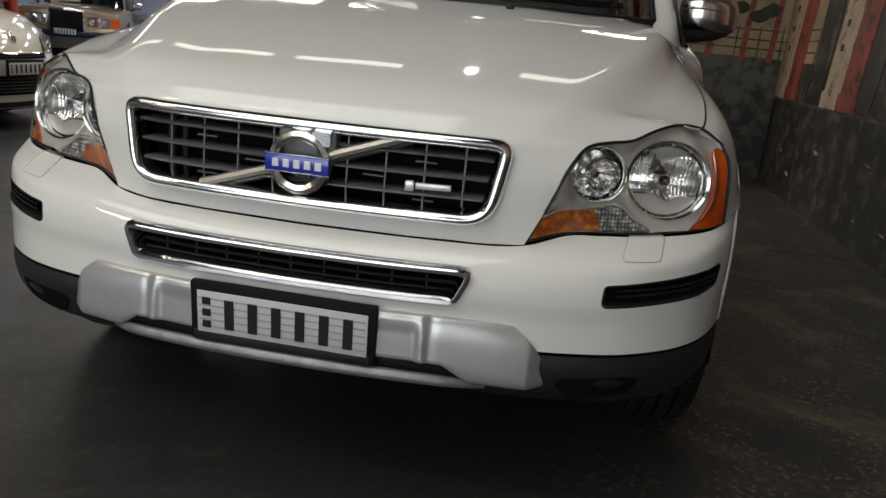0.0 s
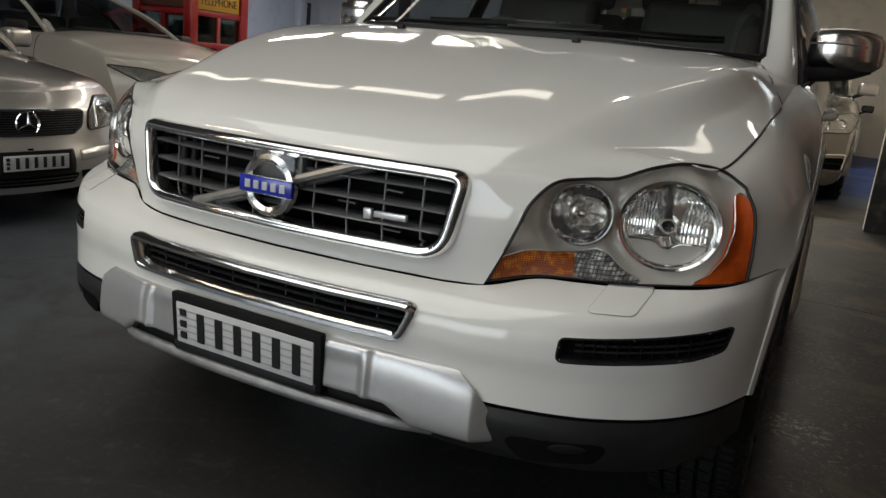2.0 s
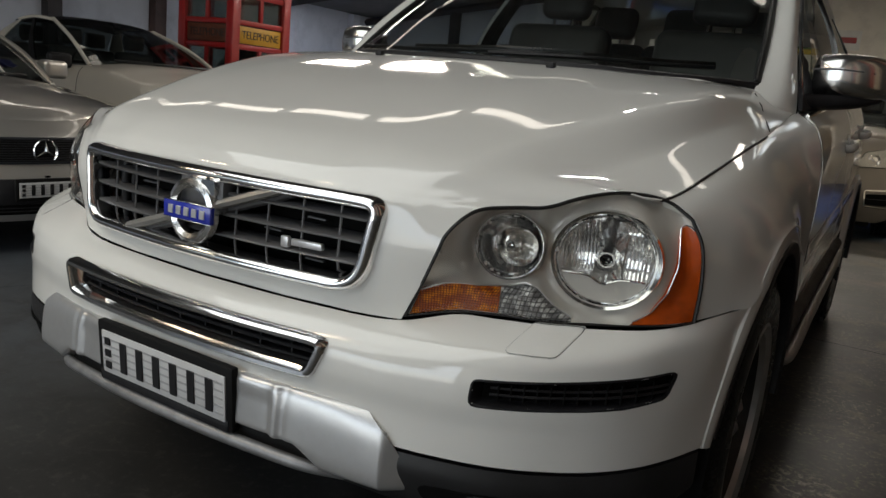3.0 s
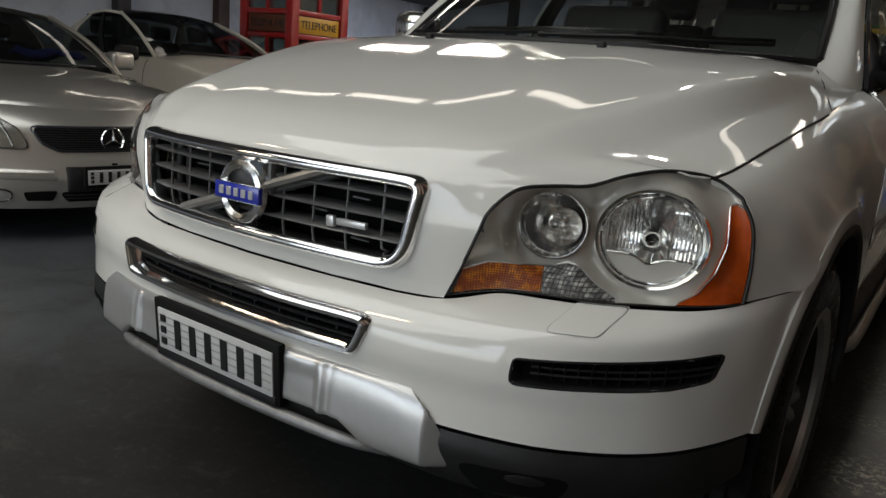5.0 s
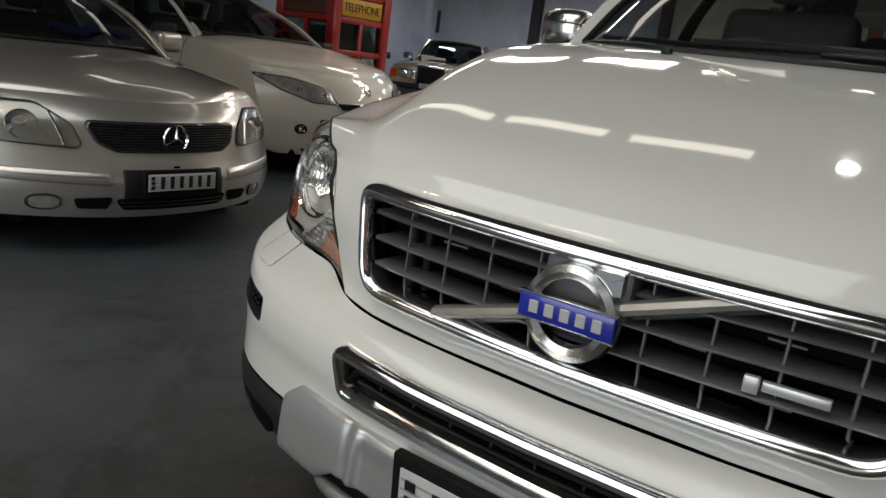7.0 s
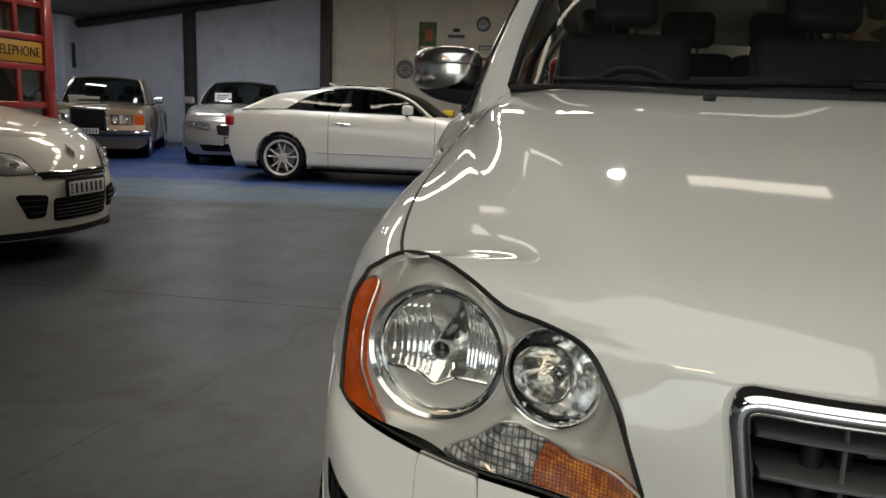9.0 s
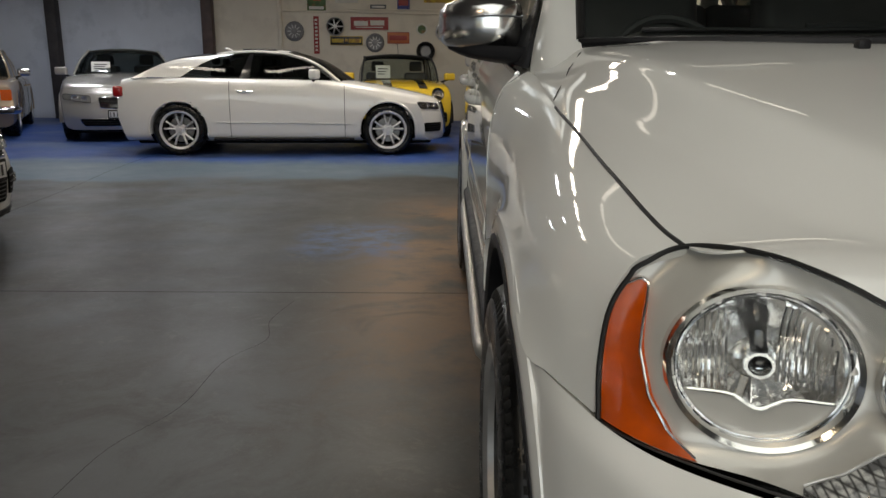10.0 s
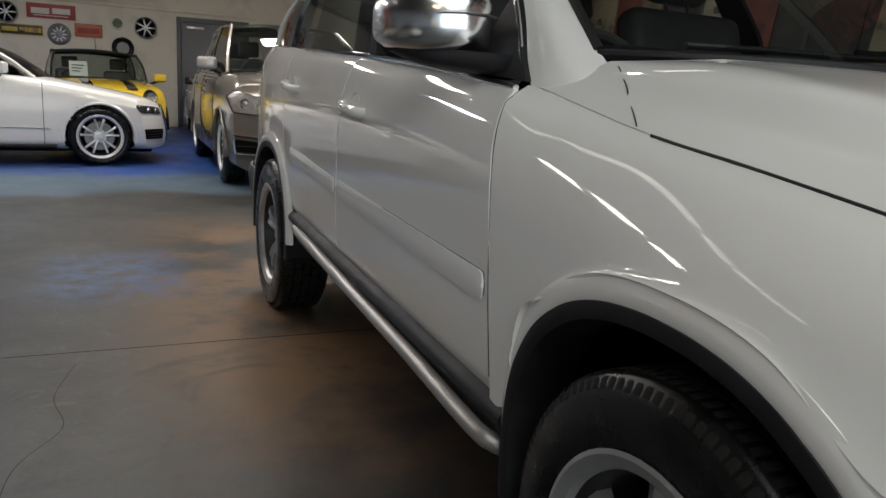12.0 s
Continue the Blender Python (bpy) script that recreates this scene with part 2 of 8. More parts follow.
def tube(name, points, radius, mat, parent=None, label="", sides=10, n=24, flat=1.0, taper=None):
    """A round bar along a smooth curve, with closed ends; flat squashes it across."""
    c = spline(points, n)
    t = np.gradient(c, axis=0)
    t /= np.linalg.norm(t, axis=1, keepdims=True) + 1e-12
    up = np.array([0, 0, 1.0]) if abs(t[:, 2]).max() < 0.9 else np.array([0, 1.0, 0.03])
    a = np.cross(t, up)
    a /= np.linalg.norm(a, axis=1, keepdims=True) + 1e-12
    b = np.cross(a, t)
    r = np.full(n, radius) if taper is None else radius * np.interp(np.linspace(0, 1, n), np.linspace(0, 1, len(taper)), taper)
    ang = np.linspace(0, 2 * np.pi, sides, endpoint=False)
    ring = c[:, None] + r[:, None, None] * (np.cos(ang)[None, :, None] * a[:, None] + flat * np.sin(ang)[None, :, None] * b[:, None])
    idx = np.arange(n * sides).reshape(n, sides)
    nxt = np.roll(idx, -1, 1)
    faces = [tuple(f) for f in np.stack([idx[:-1], nxt[:-1], nxt[1:], idx[1:]], -1).reshape(-1, 4)]
    faces += [tuple(idx[0][::-1]), tuple(idx[-1])]
    bm = bmesh.new()
    vs = [bm.verts.new(v) for v in ring.reshape(-1, 3)]
    for f in faces:
        bm.faces.new([vs[i] for i in f])
    return bm_part(name, bm, mat, parent, label)


def lathe(name, profile, mat, parent, m, segments=64, label="", ripple=None):
    """A turned body about the local z axis from (radius, z) pairs; ripple(k, i) shortens the radius of ring i at segment k."""
    p = np.asarray(profile, float)
    ang = np.linspace(0, 2 * np.pi, segments, endpoint=False)
    r = np.repeat(p[None, :, 0], segments, 0)
    if ripple:
        r = r - np.array([[ripple(k, i) for i in range(len(p))] for k in range(segments)])
    v = np.stack([r * np.cos(ang)[:, None], r * np.sin(ang)[:, None], np.repeat(p[None, :, 1], segments, 0)], -1)
    idx = np.arange(segments * len(p)).reshape(segments, len(p))
    nxt = np.roll(idx, -1, 0)
    faces = np.stack([idx[:, :-1], nxt[:, :-1], nxt[:, 1:], idx[:, 1:]], -1).reshape(-1, 4)
    rot = np.array(m.to_3x3())
    v = v.reshape(-1, 3) @ rot.T + np.array(m.translation)
    return finish(name, v, faces, mat, parent, label)


def rounded(corners, radius, n=6):
    """A closed outline (2D) with rounded corners; radius one number or one a corner."""
    c = np.asarray(corners, float)
    k = len(c)
    rr = radius if isinstance(radius, (list, tuple)) else [radius] * k
    out = []
    for i in range(k):
        p, a, b = c[i], c[i - 1] - c[i], c[(i + 1) % k] - c[i]
        a, b = a / np.linalg.norm(a), b / np.linalg.norm(b)
        half = math.acos(max(-1, min(1, float(a @ b)))) / 2
        d = rr[i] / math.tan(half)
        s, e = p + a * d, p + b * d
        for t in np.linspace(0, 1, n):
            out.append((1 - t) ** 2 * s + 2 * t * (1 - t) * p + t**2 * e)
    return np.array(out)


def inset(outline, d):
    o = np.asarray(outline)
    t = np.roll(o, -1, 0) - np.roll(o, 1, 0)
    nrm = np.stack([-t[:, 1], t[:, 0]], 1)
    nrm /= np.linalg.norm(nrm, axis=1, keepdims=True) + 1e-12
    area = np.sum(o[:, 0] * np.roll(o[:, 1], -1) - o[:, 1] * np.roll(o[:, 0], -1))
    return o + nrm * d * (1 if area > 0 else -1)


def inside(outline, pts):
    o, p = np.asarray(outline), np.asarray(pts)
    hit = np.zeros(len(p), bool)
    for (x1, y1), (x2, y2) in zip(o, np.roll(o, -1, 0)):
        cross = (y1 > p[:, 1]) != (y2 > p[:, 1])
        with np.errstate(divide="ignore", invalid="ignore"):
            hit ^= cross & (p[:, 0] < (x2 - x1) * (p[:, 1] - y1) / (y2 - y1) + x1)
    return hit


def dense(outline, step=0.012):
    """The closed outline with points at most a step apart."""
    o = np.asarray(outline, float)
    out = []
    for p, q in zip(o, np.roll(o, -1, 0)):
        k = max(1, int(np.ceil(np.linalg.norm(q - p) / step)))
        out += [p + (q - p) * i / k for i in range(k)]
    return np.array(out)


def bezel(name, outline, depth_at, profile, mat, parent, label=""):
    """A frame round an outline in x and z on the sheet y = depth_at(x, z); profile: (inset, lift towards -y) pairs."""
    rings = []
    outline = dense(outline)
    for d, lift in profile:
        o = inset(outline, d)
        rings.append(np.stack([o[:, 0], depth_at(o[:, 0], o[:, 1]) - lift, o[:, 1]], 1))
    g = np.array(rings)
    k, n = g.shape[:2]
    idx = np.arange(k * n).reshape(k, n)
    nxt = np.roll(idx, -1, 1)
    faces = np.stack([idx[:-1], nxt[:-1], nxt[1:], idx[1:]], -1).reshape(-1, 4)
    bm = bmesh.new()
    vs = [bm.verts.new(v) for v in g.reshape(-1, 3)]
    for f in faces:
        bm.faces.new([vs[i] for i in f])
    return bm_part(name, bm, mat, parent, label, sharp=50)


def plug(name, outline, depth_at, lift, mat, parent, label="", thick=0.004, crown=0.0):
    """A solid pad that follows the sheet y = depth_at(x, z) inside an outline in x and z."""
    o = np.asarray(outline)
    c = o.mean(0)
    o = dense(o, 0.02)
    steps = (0.98, 0.9, 0.8, 0.7, 0.6, 0.5, 0.4, 0.3, 0.2, 0.1)
    rings = [o, o] + [c + (o - c) * f for f in steps]
    lifts = [lift - thick, lift * 0.6] + [lift + crown * (1 - f * f) for f in steps]
    v = [np.stack([r[:, 0], depth_at(r[:, 0], r[:, 1]) - l, r[:, 1]], 1) for r, l in zip(rings, lifts)]
    k, n = len(v), len(o)
    idx = np.arange(k * n).reshape(k, n)
    nxt = np.roll(idx, -1, 1)
    faces = [tuple(f) for f in np.stack([idx[:-1], nxt[:-1], nxt[1:], idx[1:]], -1).reshape(-1, 4)]
    verts = list(np.concatenate(v))
    verts.append(np.array([c[0], float(depth_at(c[:1], c[1:])[0]) - lift - crown, c[1]]))
    faces += [(idx[-1, i], idx[-1, (i + 1) % n], len(verts) - 1) for i in range(n)]
    bm = bmesh.new()
    vs = [bm.verts.new(p) for p in verts]
    for f in faces:
        bm.faces.new([vs[i] for i in f])
    return bm_part(name, bm, mat, parent, label)


def thing(name, label, category, group="", m=None):
    e = new(name)
    e.empty_display_size = 0.1
    if m is not None:
        e.matrix_world = m
    return tagged(e, label, category, group)


def text_part(name, words, size, mat, parent, m, label="", depth=0.002, spacing=1.0, sx=1.0):
    """Raised lettering as a mesh, lying in the local x and y of m."""
    cu = bpy.data.curves.new(name, "FONT")
    cu.body, cu.size, cu.extrude, cu.align_x, cu.align_y, cu.space_character = words, size, depth, "CENTER", "CENTER", spacing
    tmp = bpy.data.objects.new(name, cu)
    me = bpy.data.meshes.new_from_object(tmp)
    bpy.data.objects.remove(tmp)
    bpy.data.curves.remove(cu)
    me.transform(m @ Matrix.Diagonal((sx, 1, 1, 1)))
    me.materials.clear()
    me.materials.append(mat)
    ob = new(name, me)
    if parent:
        ob.parent = parent
    if label:
        ob["label"] = label
    return ob


# ---- the white sport utility vehicle: nose towards -y, its front at y = 0 ----
AXLE_F, AXLE_R, HUB_Z = 0.88, 3.727, 0.365


def wheel(parent, m, radius, width, rim, spokes, name="wheel", twin=True, alloy=None, tread=True, blocks=0):
    """A tyre with ribs and grooves on a spoked alloy rim; local z points outward from the car."""
    alloy = alloy or ALLOY
    hub = new(name)
    hub.empty_display_size = 0.05
    hub.parent, hub.matrix_local = parent, m
    one = Matrix.Identity(4)
    w = width / 2
    prof = [(rim - 0.01, -w * 0.82), (rim + 0.012, -w * 0.95), (rim + 0.05, -w * 1.02), (radius - 0.035, -w * 0.98), (radius - 0.008, -w * 0.86)]
    ribs = 5
    span = 2 * w * 0.82
    for k in range(ribs):
        z0 = -w * 0.82 + span * k / ribs
        z1 = z0 + span / ribs * 0.80
        prof += [(radius, z0), (radius, z1)]
        if k < ribs - 1:
            prof += [(radius - 0.008, z1 + 0.001), (radius - 0.008, z0 + span / ribs - 0.001)]
    prof += [(radius - 0.008, w * 0.86), (radius - 0.035, w * 0.98), (radius - 0.06, w * 1.0), (rim + 0.05, w * 1.02), (rim + 0.012, w * 0.95), (rim - 0.01, w * 0.82)]
    lathe("tyre", prof, RUBBER, hub, one, 168 if tread else 64, "black rubber tyre")
    if blocks:
        # tread ribs cut crosswise into blocks, worn dusty on top
        for k in range(ribs):
            z0 = -w * 0.82 + span * k / ribs
            z1 = z0 + span / ribs * 0.78
            edge = k in (0, ribs - 1)
            rib = [(radius - 0.006, z0), (radius + 0.0012, z0 + 0.001), (radius + 0.0012, z1 - 0.001), (radius - 0.006, z1)]
            if k == 0:
                rib = [(radius - 0.026, -w * 0.95), (radius - 0.012, -w * 0.895)] + rib[1:]
            if k == ribs - 1:
                rib = rib[:3] + [(radius - 0.012, w * 0.895), (radius - 0.026, w * 0.95)]
            cut = lambda j, i, edge=edge, k=k: 0.007 if (j + 2 * k) % 4 == 0 and (edge or (i in (1, 2) and (j // 4 + k) % 2 == 0)) else 0.0
            lathe("tread_rib", rib, TREAD, hub, one, blocks * 4, "dusty worn tread blocks" if k == 0 else "", cut)
    rp = [(rim - 0.012, w * 0.75), (rim + 0.006, w * 0.93),
          (rim + 0.012, w * 0.96), (rim + 0.004, w * 0.98), (rim - 0.016, w * 0.9), (rim - 0.022, w * 0.78)]
    lathe("rim", rp, alloy, hub, one, 72)
    lathe("barrel", [(rim - 0.012, -w * 0.8), (rim - 0.025, -w * 0.6), (rim - 0.03, w * 0.55), (rim - 0.012, w * 0.752), (rim - 0.0215, w * 0.782), (rim - 0.032, w * 0.6), (rim - 0.036, w * 0.2), (rim - 0.034, -w * 0.6)], BARREL, hub, one, 72, "inner rim, coloured dark for shade")
    lathe("brake_disc", [(0.05, -0.03), (rim * 0.68, -0.03), (rim * 0.68, -0.012), (0.05, -0.012)], STEEL, hub, one, 48)
    lathe("hub_cap", [(0.001, w * 0.62), (0.026, w * 0.62), (0.03, w * 0.58), (0.034, w * 0.45), (0.07, w * 0.42), (0.078, w * 0.2), (0.07, 0.0), (0.001, 0.0)], alloy, hub, one, 40)
    for k in range(spokes):
        for off in ((-0.13, 0.13) if twin and tread else (-0.2, 0.2) if twin else (0.0,)):
            a0 = 2 * math.pi * k / spokes
            a1 = a0 + off * (1.25 if twin else 1)
            r0, r1 = 0.055, rim - 0.022
            wid = (0.022 if tread else 0.0145) if twin else 0.03
            d0 = Vector((math.cos(a0 + off * 0.6), math.sin(a0 + off * 0.6), 0))
            d1 = Vector((math.cos(a1), math.sin(a1), 0))
            p0, p1 = d0 * r0, d1 * r1
            side = Vector((-(p1 - p0).y, (p1 - p0).x, 0)).normalized()
            bm = bmesh.new()
            rows = []
            for f in np.linspace(0, 1, 5):
                c = p0.lerp(p1, f)
                zt = w * (0.44 + 0.22 * math.sin(f * 2.4))
                ww = wid * (1.15 - 0.3 * math.sin(math.pi * f))
                rows.append([bm.verts.new(c + side * s * ww + Vector((0, 0, zt + dz))) for s, dz in ((-1, -0.03), (-0.8, -0.004), (0, 0.003), (0.8, -0.004), (1, -0.03))])
            for a, b in zip(rows, rows[1:]):
                for i in range(4):
                    bm.faces.new((a[i], a[i + 1], b[i + 1], b[i]))
            bm_part("spoke", bm, alloy, hub)
    return hub


def arch_point(angle, r, cy, cz=HUB_Z, power=2.25):
    """A place on a slightly squared wheel arch; 0 degrees points to +y, 90 up."""
    c, s = math.cos(angle), math.sin(angle)
    k = (abs(c) ** power + abs(s) ** power) ** (-1 / power)
    k *= float(np.interp(math.degrees(angle), (-10, 15, 30, 45, 60, 78, 100, 131, 175), (0.90, 0.945, 0.985, 1.005, 1.0, 0.98, 0.966, 0.952, 0.94)))
    return cy + r * k * c, cz + r * k * s


def bar_mark(parent, centre, size, mat, depth=0.002, name="mark", label=""):
    """A plain raised bar that stands for lettering on a face towards -y."""
    x, y, z = centre
    return block(name, (x - size[0] / 2, y - depth, z - size[1] / 2), (x + size[0] / 2, y + 0.001, z + size[1] / 2), mat, parent, label, bevel=0.0006, segments=1)


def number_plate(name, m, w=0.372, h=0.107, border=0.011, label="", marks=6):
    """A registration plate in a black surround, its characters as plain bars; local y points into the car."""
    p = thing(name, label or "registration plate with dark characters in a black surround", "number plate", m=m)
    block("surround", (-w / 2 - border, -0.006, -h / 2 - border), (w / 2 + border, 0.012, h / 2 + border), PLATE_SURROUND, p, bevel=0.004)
    w, h = w * 0.972, h * 0.86
    block("face", (-w / 2, -0.009, -h / 2), (w / 2, 0.0, h / 2), PLATE_FACE, p, bevel=0.002)
    for k in range(5):
        z = -h / 2 + h * (k + 1) / 6
        block("stripe", (-w / 2 + 0.004, -0.0098, z - 0.002), (w / 2 - 0.004, -0.008, z + 0.002), PLATE_LINE, p, bevel=0)
    step = (w - 0.06) / marks
    for k in range(marks):
        x = -w / 2 + 0.045 + step * (k + 0.5)
        block("character_bar", (x - step * 0.2, -0.012, -h * 0.36), (x + step * 0.2, -0.009, h * 0.36), PLATE_INK, p, bevel=0.001, segments=1)
    for k in range(3):
        block("side_bar", (-w / 2 + 0.012, -0.012, h * 0.28 - k * h * 0.28 - 0.008), (-w / 2 + 0.03, -0.009, h * 0.28 - k * h * 0.28 + 0.008), PLATE_INK, p, bevel=0.001, segments=1)
    return p


def build_suv():
    car = thing("sport_utility_vehicle", "white sport utility vehicle with chrome grille, parked on the grey floor", "car")

    # rails of the bonnet from the bumper joint over the nose to the windscreen, centre line to side edge
    centre = [(0, 0.050, 0.658), (0, 0.045, 0.73), (0, 0.044, 0.80), (0, 0.050, 0.868), (0, 0.064, 0.894), (0, 0.085, 0.913), (0, 0.130, 0.940), (0, 0.20, 0.967), (0, 0.36, 1.012),
              (0, 0.60, 1.074), (0, 0.85, 1.130), (0, 0.98, 1.159), (0, 1.06, 1.166)]
    inner = [(0.22, 0.056, 0.659), (0.24, 0.052, 0.73), (0.26, 0.053, 0.80), (0.27, 0.060, 0.867), (0.28, 0.074, 0.893), (0.29, 0.093, 0.912), (0.295, 0.138, 0.939), (0.30, 0.206, 0.966), (0.32, 0.365, 1.011),
             (0.34, 0.60, 1.073), (0.36, 0.85, 1.129), (0.37, 1.015, 1.159), (0.37, 1.10, 1.167)]
    shoulder = [(0.36, 0.070, 0.661), (0.385, 0.070, 0.73), (0.40, 0.074, 0.80), (0.415, 0.084, 0.861), (0.430, 0.098, 0.883), (0.445, 0.118, 0.900), (0.476, 0.160, 0.933), (0.503, 0.225, 0.960), (0.557, 0.374, 1.003),
                (0.642, 0.60, 1.060), (0.718, 0.86, 1.115), (0.752, 1.11, 1.150), (0.738, 1.372, 1.159)]
    valley = [(0.41, 0.079, 0.664), (0.438, 0.081, 0.735), (0.458, 0.084, 0.808), (0.482, 0.106, 0.868), (0.510, 0.134, 0.888), (0.538, 0.163, 0.899), (0.572, 0.208, 0.918), (0.612, 0.268, 0.935), (0.672, 0.380, 0.945),
              (0.730, 0.60, 0.996), (0.758, 0.87, 1.048), (0.757, 1.12, 1.094), (0.722, 1.36, 1.166)]
    edge = [(0.450, 0.090, 0.668), (0.482, 0.094, 0.745), (0.508, 0.099, 0.815), (0.545, 0.138, 0.876), (0.592, 0.183, 0.886), (0.638, 0.219, 0.891), (0.684, 0.261, 0.912), (0.736, 0.316, 0.925), (0.795, 0.378, 0.918),
            (0.824, 0.60, 0.964), (0.831, 0.88, 1.006), (0.836, 1.139, 1.041), (0.840, 1.462, 1.104)]
    # beyond the crease the sheet drops steeply, then swells out almost level to the seam
    brow = [tuple(np.array(p) * (1 - f) + np.array(q) * f) for p, q, f in zip(inner, shoulder, (0.60,) * 12)] + [(0.617, 1.20, 1.168)]
    foot = [tuple(np.array(p) * 0.4 + np.array(q) * 0.6) for p, q in zip(shoulder, valley)][:6]
    swell = [tuple(np.array(p) * 0.55 + np.array(q) * 0.45) for p, q in zip(valley, edge)][:6]
    for p, q, low, mid in list(zip(shoulder, edge, (0,) * 6 + (0.32, 0.30, 0.31, 0.33, 0.36, 0.46, 0.52), (0,) * 6 + (0.14, 0.14, 0.15, 0.16, 0.17, 0.21, 0.24)))[6:]:
        foot.append((*(np.array(p[:2]) * 0.60 + np.array(q[:2]) * 0.40), q[2] + low * (p[2] - q[2])))
        swell.append((*(np.array(p[:2]) * 0.28 + np.array(q[:2]) * 0.72), q[2] + mid * (p[2] - q[2])))
    along = [spline(rail, 150) for rail in (centre, inner, brow, shoulder, foot, swell, edge)]
    spans = ((0, 1, 14), (1, 2, 9), (2, 3, 9), (3, 4, 10), (4, 5, 10), (5, 6, 12))
    half = np.concatenate([along[a][:, None] + (along[b] - along[a])[:, None] * (np.arange(n) / n)[None, :, None] for a, b, n in spans] + [along[6][:, None]], 1)
    bonnet = mirrored(half)
    corner_share = np.clip((bonnet[..., 1] - 0.92) / 0.16, 0, 1) * np.clip((np.abs(bonnet[..., 0]) - 0.68) / 0.08, 0, 1)
    bonnet = eased(eased(bonnet, 12), 70, corner_share)
    grille_out = rounded([(-0.416, 0.874), (0.416, 0.874), (0.388, 0.697), (-0.388, 0.697)], [0.035, 0.035, 0.075, 0.075], 8)

    def grille_sheet(x, z):
        return 0.034 + 0.24 * np.asarray(x) ** 2 + 0.05 * (np.asarray(z) - 0.79)

    hole = inset(grille_out, 0.012)
    corner_a, corner_b = (0.8355, 1.142), (0.742, 1.345)

    def behind_corner(c):
        """True for places outboard of the joint that runs from the bonnet's rear corner up to the windscreen."""
        side = (corner_b[0] - corner_a[0]) * (c[:, 1] - corner_a[1]) - (corner_b[1] - corner_a[1]) * (np.abs(c[:, 0]) - corner_a[0])
        return (side < 0) & (c[:, 1] > 1.10) & (np.abs(c[:, 0]) > 0.66)

    panel("bonnet", bonnet, WHITE_PAINT, car, (0, -0.3, 1), gap=0.0005, flange=0.003, keep=lambda c: ~(inside(hole, c[:, (0, 2)]) & (c[:, 1] < 0.14) & (c[:, 2] < 0.90)) & ~behind_corner(c))
    panel("cowl_panel", bonnet, WHITE_PAINT, car, (0, -0.3, 1), gap=0.0, flange=0.0, keep=behind_corner)
    sheet = bonnet.reshape(-1, 3)

    def bonnet_height(x, y):
        k = np.argsort((sheet[:, 0] - x) ** 2 + (sheet[:, 1] - y) ** 2)[:4]
        w = 1 / ((sheet[k, 0] - x) ** 2 + (sheet[k, 1] - y) ** 2 + 1e-8)
        return float((w * sheet[k, 2]).sum() / w.sum())

    # front bumper skin: plan curves at five heights
    plan = [(0.0, -0.032), (0.2, -0.024), (0.37, -0.002), (0.50, 0.020), (0.632, 0.060), (0.735, 0.122), (0.825, 0.212), (0.886, 0.325), (0.926, 0.44), (0.946, 0.562)]

    def plan_rail(z, back, ends=0.0, floor_line=False):
        stop = float(np.interp(z, (0.27, 0.44, 0.474, 0.53, 0.575, 0.64, 0.716), (0.41, 0.42, 0.425, 0.445, 0.468, 0.505, 0.562)))
        fine = spline(plan, 91)
        fine = fine[fine[:, 1] <= stop + 1e-6]
        pts = fine[np.linspace(0, len(fine) - 1, 12).astype(int)]
        out = []
        for x, y in pts:
            zz = z + ends * (x / 0.945) ** 2
            if floor_line:
                zz = max(zz, float(np.interp(x, (0.52, 0.60, 0.70, 0.80, 0.88, 0.93), (0.31, 0.318, 0.324, 0.334, 0.352, 0.39))))
            out.append((x * (1 - 0.10 * back), y + back * (1 - 0.72 * (x / 0.945) ** 3), zz))
        return out

    top = [(0, 0.046, 0.6555), (0.2, 0.052, 0.6565), (0.36, 0.066, 0.659), (0.45, 0.090, 0.667), (0.53, 0.134, 0.690), (0.60, 0.160, 0.693), (0.68, 0.192, 0.694),
           (0.75, 0.234, 0.696), (0.82, 0.290, 0.699), (0.868, 0.350, 0.7065), (0.905, 0.43, 0.7155), (0.945, 0.562, 0.7195)]
    rails = [top, plan_rail(0.640, 0.034, 0.040), plan_rail(0.612, 0.006, 0.02), plan_rail(0.575, -0.002), plan_rail(0.53, 0.002), plan_rail(0.474, 0.0, -0.01)]

    fine_plan = spline(plan, 91)

    def bumper_sheet(x, z):
        return np.interp(np.abs(x), fine_plan[:, 0], fine_plan[:, 1]) - 0.002

    intake_out = rounded([(-0.376, 0.626), (0.376, 0.626), (0.345, 0.548), (-0.345, 0.548)], [0.022, 0.022, 0.03, 0.03], 6)
    intake_hole = inset(intake_out, 0.008)
    slot_out = rounded([(0.618, 0.615), (0.879, 0.633), (0.870, 0.588), (0.828, 0.581), (0.616, 0.573)], [0.008, 0.008, 0.012, 0.03, 0.012], 4)
    slot_hole = inset(dense(slot_out), 0.0)

    def bumper_keep(c):
        a = c.copy()
        a[:, 0] = np.abs(a[:, 0])
        return ~(inside(intake_hole, c[:, (0, 2)]) | inside(slot_hole, a[:, (0, 2)]))

    g = surface(rails, 64, 200)
    both = np.concatenate([(g * (-1, 1, 1))[:0:-1], g], 0)
    panel("bumper_skin", both, WHITE_PAINT, car, (0, -1, 0), keep=bumper_keep, flange=0.012, gap=0.0012)

    # dark lower bumper with a rolled-under edge
    low = [plan_rail(0.470, 0.002, -0.01), plan_rail(0.44, -0.004, -0.012), plan_rail(0.405, 0.006, -0.012, True), plan_rail(0.365, 0.03, 0, True), plan_rail(0.338, 0.075, 0, True), plan_rail(0.334, 0.16, 0.01, True)]
    g = surface(low, 22, 90)
